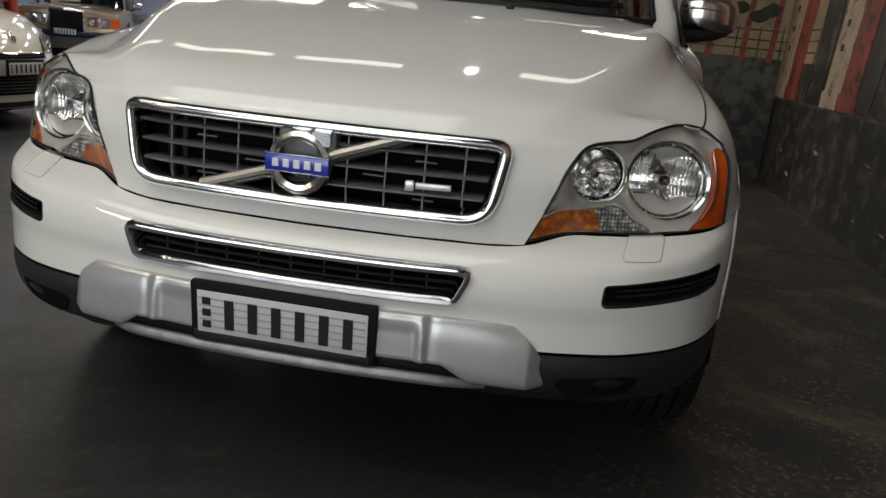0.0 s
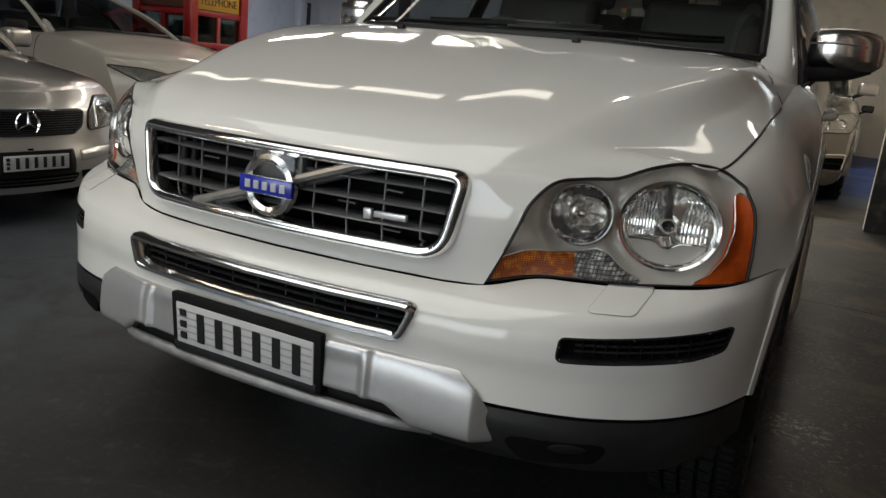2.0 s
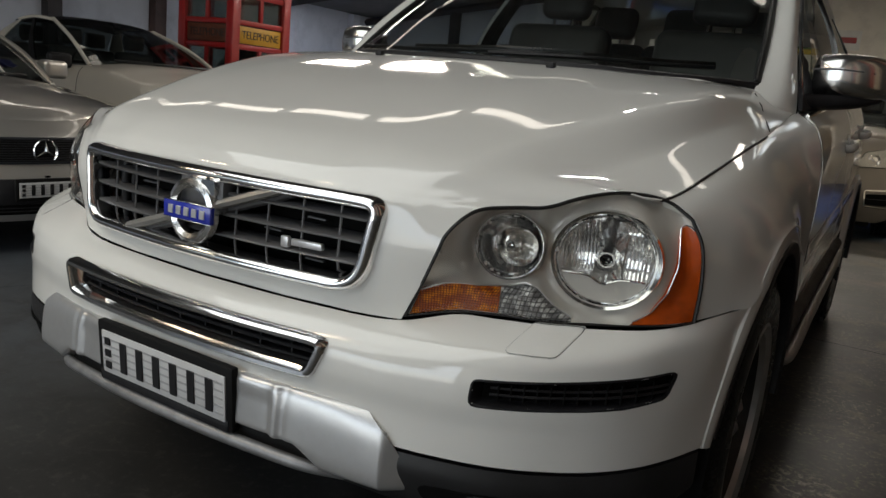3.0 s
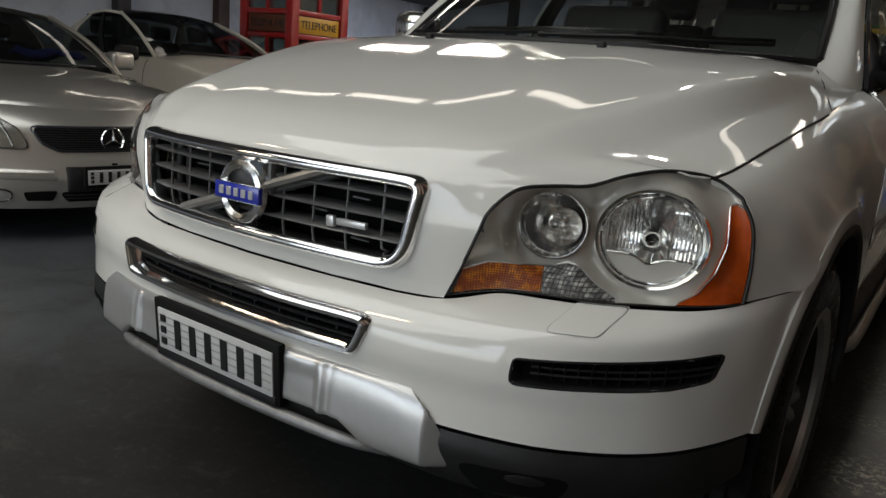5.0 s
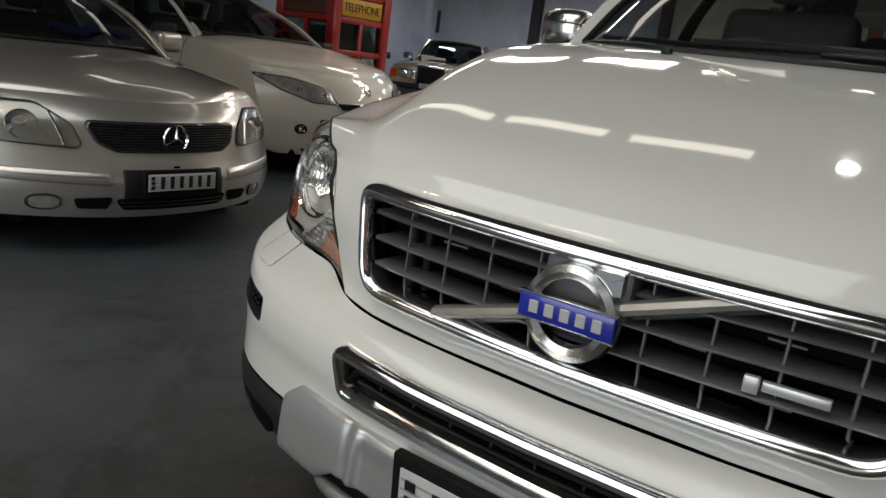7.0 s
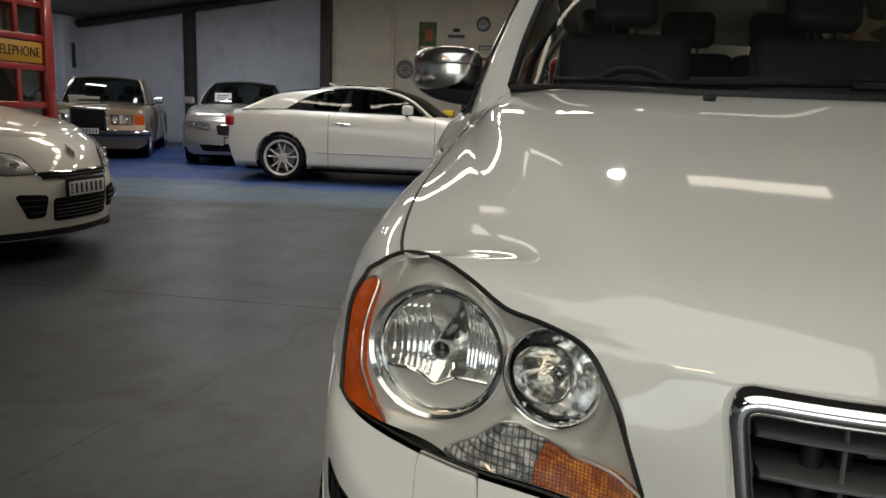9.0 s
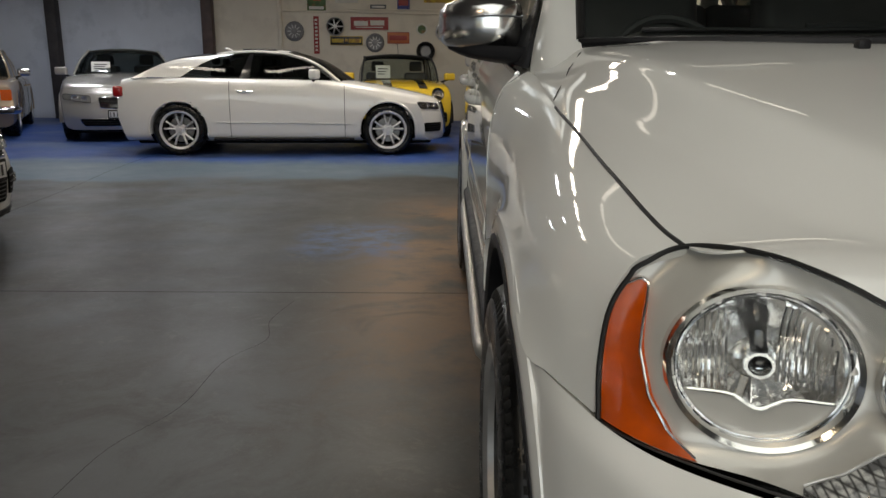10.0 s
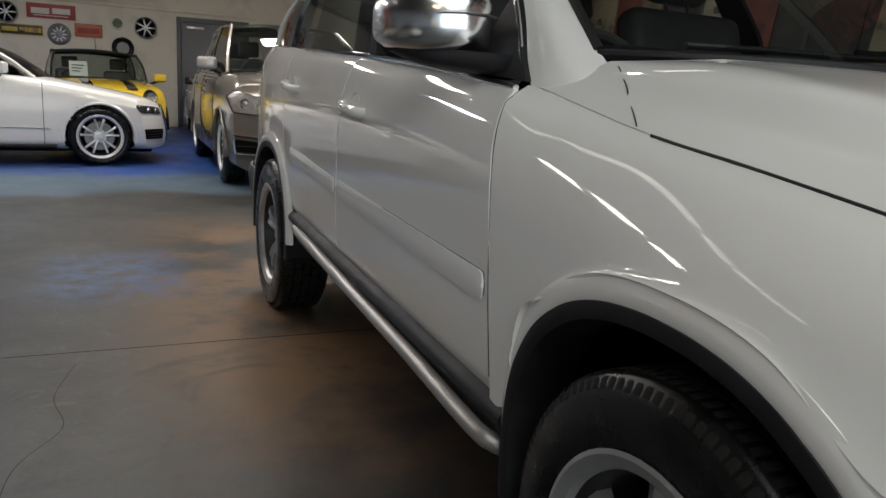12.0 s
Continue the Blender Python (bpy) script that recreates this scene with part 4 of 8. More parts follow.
        belt = [(0.866, 1.486, 1.106), (0.874, 1.9, 1.146), (0.872, 2.55, 1.192), (0.862, 3.3, 1.226), (0.832, 4.1, 1.262), (0.78, 4.55, 1.28)]
        cant = [(0.700, 2.08, 1.59), (0.682, 2.3, 1.662), (0.680, 2.7, 1.682), (0.675, 3.3, 1.684), (0.655, 4.0, 1.66), (0.63, 4.40, 1.62)]
        b, c = spline(belt, 61), spline(cant, 61)
        belt_mid = (b * 0.55 + c * 0.45) + (0.035, 0, 0)
        for name, i0, i1 in (("front_window", 2, 24), ("rear_window", 26, 44), ("quarter_window", 46, 57)):
            g = surface([b[i0:i1], belt_mid[i0:i1], c[i0:i1]], 10, 24) * (s, 1, 1) - (s * 0.012, 0, 0)
            panel(name, g, TINTED, car, (s, 0, 0.3), gap=0.0, flange=0.0)
        for i0, i1 in ((23, 27), (43, 47), (56, 61)):
            g = surface([b[i0:i1], belt_mid[i0:i1], c[i0:i1]], 10, 6) * (s, 1, 1)
            panel("pillar_cover", g, GLOSS_BLACK if i0 < 50 else WHITE_PAINT, car, (s, 0, 0.3), gap=0.0, flange=0.02)
        tube("belt_trim", [(s * (x + 0.012), y, z - 0.008) for x, y, z in belt[:-1]], 0.0075, CHROME, car, "chrome trim below the windows", n=40, sides=8)
        tube("window_trim", [(s * (x + 0.008), y, z) for x, y, z in [(0.852, 1.490, 1.110), (0.800, 1.650, 1.295), (0.742, 1.91, 1.49), (0.682, 2.21, 1.637)]], 0.006, CHROME, car, n=24, sides=8)
        tube("roof_rail", [(s * 0.60, 2.25, 1.69), (s * 0.61, 2.4, 1.735), (s * 0.60, 3.2, 1.755), (s * 0.57, 4.1, 1.725), (s * 0.55, 4.25, 1.68)], 0.016, SATIN, car, n=30)
        build_mirror(car, s)
        block("tail_lamp", (s * 0.60, 4.56, 0.92), (s * 0.72, 4.68, 1.48), RED_LENS, car, bevel=0.06, segments=4)

    # windscreen, roof, tail
    base = [(0, 1.075, 1.176), (0.34, 1.125, 1.178), (0.60, 1.27, 1.180), (0.73, 1.42, 1.182)]
    mid = [(0, 1.50, 1.44), (0.32, 1.54, 1.437), (0.55, 1.64, 1.43), (0.68, 1.76, 1.42)]
    head = [(0, 2.00, 1.675), (0.29, 2.02, 1.672), (0.49, 2.08, 1.660), (0.60, 2.15, 1.640)]
    w = surface([base, mid, head], 24, 24)
    panel("windscreen", np.concatenate([(w * (-1, 1, 1))[:0:-1], w], 0), PANE, car, (0, -1, 1), gap=0.0, flange=0.0)
    rim = [(0.735, 1.418, 1.180), (0.712, 1.60, 1.322), (0.668, 1.85, 1.492), (0.602, 2.14, 1.640)]
    for s in (1, -1):
        tube("windscreen_seal", [(s * x, y, z) for x, y, z in rim], 0.011, GASKET, car, n=20, sides=8)
    tube("scuttle_seal", [(-0.735, 1.42, 1.172), (-0.60, 1.262, 1.170), (-0.34, 1.108, 1.168), (0, 1.066, 1.168), (0.34, 1.108, 1.168), (0.60, 1.262, 1.170), (0.735, 1.42, 1.172)], 0.012, BLACK_PLASTIC, car, n=40, sides=8)
    roof_rails = [[(0, 2.0, 1.68), (0, 2.4, 1.735), (0, 3.0, 1.755), (0, 3.8, 1.735), (0, 4.45, 1.68)], [(0.35, 2.05, 1.677), (0.38, 2.42, 1.728), (0.38, 3.0, 1.747), (0.36, 3.8, 1.727), (0.34, 4.44, 1.673)],
                  [(0.60, 2.15, 1.645), (0.645, 2.45, 1.688), (0.65, 3.0, 1.703), (0.635, 3.8, 1.686), (0.61, 4.40, 1.635)], [(0.68, 2.2, 1.628), (0.69, 2.45, 1.668), (0.69, 3.0, 1.680), (0.675, 3.8, 1.664), (0.64, 4.38, 1.622)]]
    panel("roof", mirrored(surface(roof_rails, 16, 40)), WHITE_PAINT, car, (0, 0, 1), gap=0.0, flange=0.03)
    hatch = [[(0, 4.47, 1.67), (0, 4.62, 1.42), (0, 4.70, 1.20), (0, 4.745, 0.95), (0, 4.75, 0.62)], [(0.4, 4.45, 1.665), (0.42, 4.60, 1.42), (0.45, 4.685, 1.20), (0.48, 4.73, 0.95), (0.5, 4.735, 0.62)], [(0.63, 4.40, 1.63), (0.68, 4.52, 1.42), (0.72, 4.60, 1.20), (0.78, 4.64, 0.95), (0.80, 4.65, 0.62)]]
    g = mirrored(surface(hatch, 14, 36))
    panel("tailgate", g, WHITE_PAINT, car, (0, 1, 0), keep=lambda c: ~((c[:, 2] > 1.22) & (c[:, 2] < 1.58) & (np.abs(c[:, 0]) < 0.56)))
    panel("rear_screen", g[3:20, 4:-4] * (1, 1, 1) + (0, -0.012, 0), TINTED, car, (0, 1, 0), gap=0.0, flange=0.0)
    tailb = surface([[(0, 4.76, 0.62), (0.5, 4.745, 0.62), (0.85, 4.66, 0.62), (0.93, 4.45, 0.62), (0.945, 4.2, 0.62)], [(0, 4.80, 0.55), (0.5, 4.785, 0.55), (0.86, 4.69, 0.55), (0.94, 4.45, 0.55), (0.945, 4.2, 0.55)], [(0, 4.77, 0.40), (0.5, 4.755, 0.40), (0.84, 4.66, 0.40), (0.92, 4.43, 0.40), (0.93, 4.18, 0.40)]], 14, 40)
    panel("rear_bumper", np.concatenate([(tailb * (-1, 1, 1))[:0:-1], tailb], 0), DARK_PLASTIC, car, (0, 1, 0))

    # underbody and engine bay, which close the gaps between the panels
    block("underbody", (-0.66, 0.40, 0.30), (0.66, 4.6, 0.42), DEEP_BLACK, car, bevel=0.03)
    block("engine_bay", (-0.44, 0.24, 0.40), (0.44, 1.25, 0.86), DEEP_BLACK, car, bevel=0.06)
    block("cabin_floor", (-0.84, 1.30, 0.40), (0.84, 4.5, 0.70), DEEP_BLACK, car, bevel=0.03)
    block("bulkhead", (-0.72, 1.36, 0.60), (0.72, 1.42, 1.10), DEEP_BLACK, car, bevel=0.01)

    # interior
    dash = surface([[(0, 1.14, 1.155), (0.35, 1.19, 1.155), (0.62, 1.34, 1.150), (0.72, 1.46, 1.145)], [(0, 1.45, 1.175), (0.35, 1.47, 1.175), (0.62, 1.53, 1.165), (0.72, 1.58, 1.150)], [(0, 1.74, 1.15), (0.35, 1.74, 1.15), (0.62, 1.74, 1.14), (0.74, 1.72, 1.12)], [(0, 1.80, 0.85), (0.35, 1.80, 0.85), (0.62, 1.78, 0.85), (0.74, 1.74, 0.85)]], 14, 16)
    panel("dashboard", np.concatenate([(dash * (-1, 1, 1))[:0:-1], dash], 0), BLACK_PLASTIC, car, (0, 0, 1), gap=0.0, flange=0.0)
    m = Matrix.Translation((-0.37, 1.90, 1.10)) @ Matrix.Rotation(radians(66), 4, "X")
    ang = np.linspace(0, 2 * math.pi, 33)
    ring = [tuple(m @ Vector((0.185 * math.cos(a), 0.185 * math.sin(a), 0))) for a in ang]
    tube("steering_wheel", ring, 0.016, SEAT_DARK, car, n=48, sides=8)
    block("wheel_boss", (-0.075, -0.06, -0.02), (0.075, 0.05, 0.03), BLACK_PLASTIC, car, bevel=0.02, m=m)
    for ang0 in (-20, 200, 270):
        a = math.radians(ang0)
        tube("wheel_spoke", [tuple(m @ Vector((r * math.cos(a), r * math.sin(a), 0))) for r in (0.05, 0.12, 0.18)], 0.013, SEAT_DARK, car, n=6, sides=8)
    block("instrument_hood", (-0.55, 1.60, 1.14), (-0.20, 1.82, 1.215), BLACK_PLASTIC, car, bevel=0.035, segments=4)
    for x in (-0.37, 0.37):
        build_seat(car, x, 2.35, 0.52, SEAT_DARK)
    for x in (-0.42, 0.0, 0.42):
        build_seat(car, x, 3.2, 0.44, SEAT_DARK)
    block("rear_view_mirror", (-0.12, 1.86, 1.545), (0.12, 1.89, 1.61), BLACK_PLASTIC, car, bevel=0.02)

    # wipers and washer jets
    for pts in ([(-0.62, 1.30, 1.195), (-0.30, 1.17, 1.193), (0.05, 1.13, 1.200), (0.30, 1.17, 1.203)], [(0.02, 1.105, 1.192), (0.30, 1.155, 1.197), (0.52, 1.27, 1.205), (0.62, 1.36, 1.212)]):
        tube("wiper_arm", pts, 0.008, BLACK_PLASTIC, car, "black wiper", n=24, sides=8, flat=0.8)
        tube("wiper_blade", [(x, y + 0.012, z + 0.006) for x, y, z in pts[1:]], 0.006, RUBBER, car, n=20, sides=6, flat=2.0)
    for s in (1, -1):
        block("washer_jet", (s * 0.29 - 0.012, 0.962, 1.150), (s * 0.29 + 0.012, 0.985, 1.168), BLACK_PLASTIC, car, bevel=0.005)

    # the outer body sits some millimetres off the centre line of grille and plate
    for ob in car.children_recursive:
        if ob.type != "MESH" or ob.parent.name.startswith(("wheel", "badge")):
            continue
        k = len(ob.data.vertices)
        co = np.empty(k * 3, np.float32)
        ob.data.vertices.foreach_get("co", co)
        co = co.reshape(-1, 3)
        w = np.clip((np.abs(co[:, 0]) - 0.30) / 0.22, 0, 1)
        w = w * w * (3 - 2 * w)
        co[:, 0] += 0.0125 * w
        co[:, 2] += np.where(co[:, 0] > 0, -0.005, 0.004) * w
        ob.data.vertices.foreach_set("co", co.ravel())
        ob.data.update()
    return car


def build_seat(car, x, y, w, mat):
    """A seat with cushion, backrest and head restraint."""
    block("seat_cushion", (x - w / 2, y - 0.48, 0.70), (x + w / 2, y + 0.02, 0.88), mat, car, bevel=0.06, segments=4)
    m = Matrix.Translation((x, y, 0.85)) @ Matrix.Rotation(radians(-16), 4, "X")
    block("seat_back", (-w / 2, -0.06, 0), (w / 2, 0.08, 0.60), mat, car, bevel=0.055, m=m, segments=4)
    block("head_restraint", (-0.13, -0.04, 0.64), (0.13, 0.06, 0.82), mat, car, bevel=0.045, m=m, segments=4)
    for dx in (-0.05, 0.05):
        tube("restraint_post", [tuple(m @ Vector((dx, 0.01, z))) for z in (0.57, 0.62, 0.67)], 0.007, CHROME, car, n=4, sides=8)


def build_mirror(car, s):
    """A door mirror: chrome cap with an indicator, black foot and glass."""
    cap = new("door_mirror")
    cap.empty_display_size = 0.05
    cap.parent = car
    ring = []
    for k, (x, y, w, zlo, zhi) in enumerate(((0.848, 1.705, 0.012, 1.188, 1.262), (0.856, 1.697, 0.045, 1.173, 1.282), (0.876, 1.692, 0.066, 1.167, 1.294), (0.94, 1.700, 0.080, 1.165, 1.300), (1.01, 1.730, 0.080, 1.166, 1.298), (1.056, 1.768, 0.066, 1.173, 1.288), (1.074, 1.798, 0.036, 1.190, 1.270), (1.078, 1.808, 0.006, 1.212, 1.246))):
        o = []
        for a in np.linspace(0, 2 * math.pi, 28, endpoint=False):
            c, sn = math.cos(a), math.sin(a)
            k2 = (abs(c) ** 3.2 + abs(sn) ** 3.2) ** (-1 / 3.2)
            zc, zr = (zlo + zhi) / 2, (zhi - zlo) / 2
            o.append((s * x, y - w * k2 * c * (1.0 if c > 0 else 0.9), zc + zr * k2 * sn))
        ring.append(o)
    g = np.array(ring)
    n = g.shape[1]
    idx = np.arange(g.shape[0] * n).reshape(-1, n)
    nxt = np.roll(idx, -1, 1)
    faces = [tuple(f) for f in np.stack([idx[:-1], nxt[:-1], nxt[1:], idx[1:]], -1).reshape(-1, 4)] + [tuple(idx[0][::-1]), tuple(idx[-1])]
    bm = bmesh.new()
    vs = [bm.verts.new(p) for p in g.reshape(-1, 3)]
    for f in faces:
        bm.faces.new([vs[i] for i in f])
    bm_part("mirror_cap", bm, SATIN_CHROME, cap, "chrome door mirror cap", sharp=60)
    tube("cap_seam", [(s * x, y, z) for x, y, z in ((0.852, 1.640, 1.244), (0.90, 1.616, 1.247), (0.96, 1.628, 1.246), (1.02, 1.662, 1.243))], 0.0025, SATIN, cap, n=16, sides=6)
    foot = [[(s * x, y + dy * w, z + dz * w) for x, y, z, w in ((0.838, 1.60, 1.140, 1.0), (0.88, 1.65, 1.146, 0.92), (0.94, 1.695, 1.152, 0.82), (1.0, 1.735, 1.160, 0.62), (1.05, 1.775, 1.174, 0.3))]
            for dy, dz in ((-0.066, 0.024), (-0.074, 0.004), (-0.062, -0.018), (0.0, -0.026), (0.055, -0.018), (0.06, 0.024))]
    panel("mirror_foot", surface(foot, 20, 22), BLACK_PLASTIC, cap, (0, -0.4, -0.8), gap=0.0, flange=0.0, label="black plastic mirror foot")
    sail = [(0.864, 1.472, 1.112), (0.884, 1.71, 1.134), (0.812, 1.655, 1.298)]
    sail_v = [(s * x, y, z) for x, y, z in sail] + [(s * (x - 0.012), y, z) for x, y, z in sail]
    finish("mirror_sail", sail_v, [(0, 1, 2), (5, 4, 3), (0, 3, 4, 1), (1, 4, 5, 2), (2, 5, 3, 0)], BLACK_PLASTIC, cap)
    tube("indicator", [(s * 1.040, 1.716, 1.215), (s * 1.062, 1.762, 1.213), (s * 1.066, 1.80, 1.215)], 0.020, LENS, cap, "clear indicator lens with an amber bulb", n=10, sides=10, flat=1.4, taper=[0.5, 1, 0.8])
    tube("indicator_bulb", [(s * 1.040, 1.735, 1.198), (s * 1.05, 1.765, 1.200)], 0.007, AMBER, cap, n=4, sides=8)
    block("mirror_glass", (s * 0.865, 1.768, 1.19), (s * 1.04, 1.775, 1.285), CHROME, cap, bevel=0.01)


def build_head_lamp(car, s):
    """A clear-lens head lamp: grey housing, two round reflectors, amber corner and indicator."""
    lamp = new("head_lamp")
    lamp.empty_display_size = 0.05
    lamp.parent = car
    bottom = [(0.453, 0.096, 0.6735), (0.522, 0.132, 0.6925), (0.59, 0.160, 0.698), (0.666, 0.189, 0.699), (0.741, 0.233, 0.701), (0.812, 0.287, 0.7045), (0.8545, 0.328, 0.708), (0.8794, 0.371, 0.7095)]
    topc = [(0.503, 0.097, 0.800), (0.518, 0.101, 0.837), (0.546, 0.138, 0.874), (0.592, 0.183, 0.884), (0.638, 0.219, 0.889), (0.684, 0.261, 0.910), (0.736, 0.316, 0.923), (0.796, 0.376, 0.915), (0.844, 0.386, 0.8875)]
    left = [(0.453, 0.096, 0.6735), (0.470, 0.099, 0.72), (0.484, 0.095, 0.748), (0.494, 0.0955, 0.775), (0.503, 0.097, 0.800)]
    right = [(0.8794, 0.371, 0.7095), (0.8785, 0.385, 0.775), (0.869, 0.387, 0.842), (0.844, 0.386, 0.8875)]
    nu, nv = 49, 33
    b, t, l, r = spline(bottom, nu), spline(topc, nu), spline(left, nv), spline(right, nv)
    u, v = np.linspace(0, 1, nu)[None, :, None], np.linspace(0, 1, nv)[:, None, None]
    g = (1 - v) * b[None] + v * t[None] + (1 - u) * l[:, None] + u * r[:, None] - ((1 - u) * (1 - v) * b[0] + u * (1 - v) * b[-1] + (1 - u) * v * t[0] + u * v * t[-1])
    bulge = 0.022 * np.sin(np.pi * u[..., 0]) * np.sin(np.pi * v[..., 0])
    n = grid_normals(g)
    if np.mean(n[..., 1]) > 0:
        n = -n
    outer = g + n * bulge[..., None]
    mir = np.array((s, 1, 1))
    lens = panel("lens", (outer + n * 0.002) * mir, LENS, lamp, (0, -1, 0), gap=0.002, flange=0.0, label="clear plastic lens")
    upper_rim = np.concatenate([outer[:, -1], outer[-1, -2::-1], outer[-2::-1, 0]]) * mir
    tube("gasket", [tuple(p) for p in upper_rim[::2]], 0.0033, GASKET, lamp, n=200, sides=6)
    tube("gasket", [tuple(p) for p in outer[0, ::3] * mir], 0.0016, GASKET, lamp, n=80, sides=6)
    inner = g - n * (0.010 + 0.026 * np.sin(np.pi * u[..., 0]) * np.sin(np.pi * v[..., 0]) ** 0.8)[..., None]

    rings = (((0.577, 0.222, 0.810), 0.060, 22, 4, 0.96), ((0.729, 0.297, 0.803), 0.093, 16, 8, 0.90))
    frames = []
    for c, rad, turn, tilt, squash in rings:
        axis = Matrix.Rotation(radians(turn), 3, "Z") @ Matrix.Rotation(radians(-tilt), 3, "X") @ Vector((0, -1, 0))
        side = Vector((0, 0, 1)).cross(axis).normalized()
        up = axis.cross(side)
        frames.append((Vector(c), axis, side, up, rad, squash))

    def keep(c):
        ok = np.ones(len(c), bool)
        for cc, axis, side, up, rad, squash in frames:
            d = c * mir - np.array(cc)
            ok &= np.hypot(d @ np.array(side), (d @ np.array(up)) / squash) > rad * 0.96
        return ok

    # the housing sweeps in to meet each reflector ring
    for cc, axis, side, up, rad, squash in frames:
        d = inner - np.array(cc)
        rho = np.hypot(d @ np.array(side), (d @ np.array(up)) / squash) / rad
        w = np.clip((1.55 - rho) / 0.5, 0, 1)
        w = w * w * (3 - 2 * w)
        rise = np.clip(-(d @ np.array(axis)), -0.05, 0.03) * w
        inner = inner + rise[..., None] * np.array(axis)

    panel("housing", inner * mir, HOUSING, lamp, (0, -1, 0), gap=0.0, flange=0.0, keep=keep, label="satin grey lamp housing")
    for (cc, axis, side, up, rad, squash), name in zip(frames, ("dipped_beam", "main_beam")):
        m = Matrix((side, up * squash, axis)).transposed().to_4x4()
        m.translation = cc
        m = Matrix.Diagonal((s, 1, 1, 1)) @ m
        bowl = new(name)
        bowl.empty_display_size = 0.03
        bowl.parent = lamp
        lathe("ring", [(rad * 1.02, -0.012), (rad * 1.07, 0.002), (rad * 1.03, 0.010), (rad * 0.97, 0.007), (rad * 0.93, -0.004), (rad * 0.92, -0.016)], CHROME, bowl, m, 64)
        prof = [(rad * 0.93, -0.010), (rad * 0.86, -0.022), (rad * 0.70, -0.038), (rad * 0.48, -0.050), (rad * 0.28, -0.056)]
        # the bowl is cut into facets of uneven depth
        cut = random.Random(5)
        depth = [[cut.uniform(0.0, 0.07) * rad for _ in prof] for _ in range(18)]
        lathe("reflector", prof, REFLECTOR, bowl, m, 72, "", lambda k, i: depth[k // 4][i] if 0 < i < len(prof) - 1 else 0.0)
        lathe("collar", [(rad * 1.05, -0.002), (rad * 1.10, -0.010), (rad * 1.02, -0.03), (rad * 0.93, -0.034)], HOUSING, bowl, m, 64)
        lathe("inner_ring", [(rad * 0.92, -0.012), (rad * 0.895, -0.006), (rad * 0.87, -0.012)], CHROME, bowl, m, 64)

        def on_bowl(x, y):
            return tuple(m @ Vector((x, y, float(np.interp(math.hypot(x, y), [p[0] for p in prof[::-1]], [p[1] for p in prof[::-1]])) + 0.002)))

        if name == "main_beam":
            for k in range(9):
                x = rad * (-0.80 + 0.068 * k)
                lim = math.sqrt(max((rad * 0.84) ** 2 - x * x, 0))
                tube("flute", [on_bowl(x, y) for y in np.linspace(-0.28 * rad, lim, 7)], rad * 0.03, REFLECTOR, bowl, n=10, sides=6)
            for k in range(7):
                x = rad * (0.34 + 0.078 * k)
                lim = math.sqrt(max((rad * 0.86) ** 2 - x * x, 0))
                tube("flute", [on_bowl(x + 0.05 * y, y) for y in np.linspace(-min(lim, 0.5 * rad), min(lim, 0.62 * rad), 7)], rad * 0.034, REFLECTOR, bowl, n=10, sides=6)
            tube("bulb_stem", [tuple(m @ Vector((0, 0, -0.016))), tuple(m @ Vector((0, rad * 0.16, -0.030))), tuple(m @ Vector((0, rad * 0.30, -0.05)))], rad * 0.10, GLOSS_BLACK, bowl, n=8, sides=10)
        lathe("bulb_shield", [(0.001, -0.020), (rad * 0.10, -0.019), (rad * 0.13, -0.014), (rad * 0.165, -0.014), (rad * 0.18, -0.022), (rad * 0.16, -0.05), (rad * 0.24, -0.054), (rad * 0.30, -0.058)], SATIN_CHROME, bowl, m, 32)
        lathe("bulb_eye", [(rad * 0.055, -0.0175), (rad * 0.075, -0.016), (rad * 0.095, -0.0175)], GLOSS_BLACK, bowl, m, 24)
        if name == "main_beam":
            g2 = [(x * rad * 0.86, y * rad, z) for x, y, z in ((-0.9, -0.36, -0.006), (-0.35, -0.36, -0.002), (0, -0.50, 0.0), (0.35, -0.36, -0.002), (0.9, -0.36, -0.006))]
            tube("shade_edge", [tuple(m @ Vector(p)) for p in g2], 0.0022, CHROME, bowl, n=20, sides=6)
            verts = [m @ Vector((rad * 0.9 * math.cos(a), rad * 0.9 * math.sin(a), -0.010)) for a in np.linspace(math.radians(203), math.radians(337), 14)]
            top_edge = [m @ Vector((x * rad * 0.86, y * rad, z - 0.003)) for x, y, z in ((0.9, -0.36, -0.006), (0.35, -0.36, -0.002), (0, -0.50, 0.0), (-0.35, -0.36, -0.002), (-0.9, -0.36, -0.006))]
            finish("shade", verts + top_edge, [tuple(range(len(verts) + 5))], HOUSING, bowl)
        else:
            aside = m @ Matrix.Translation((rad * 0.24, 0, 0))
            lathe("projector", [(rad * 0.60, 0.006), (rad * 0.645, -0.002), (rad * 0.59, -0.02), (rad * 0.45, -0.045)], CHROME, bowl, aside, 40)
            lathe("projector_lens", [(0.001, 0.006), (rad * 0.3, 0.003), (rad * 0.59, -0.006)], LENS, bowl, aside, 32)

    def at(uu, vv, lift):
        x, y = uu * (nu - 1), vv * (nv - 1)
        i0, j0 = min(int(y), nv - 2), min(int(x), nu - 2)
        fy, fx = y - i0, x - j0
        q = lambda a: (a[i0, j0] * (1 - fx) + a[i0, j0 + 1] * fx) * (1 - fy) + (a[i0 + 1, j0] * (1 - fx) + a[i0 + 1, j0 + 1] * fx) * fy
        return q(inner) + q(n) * lift

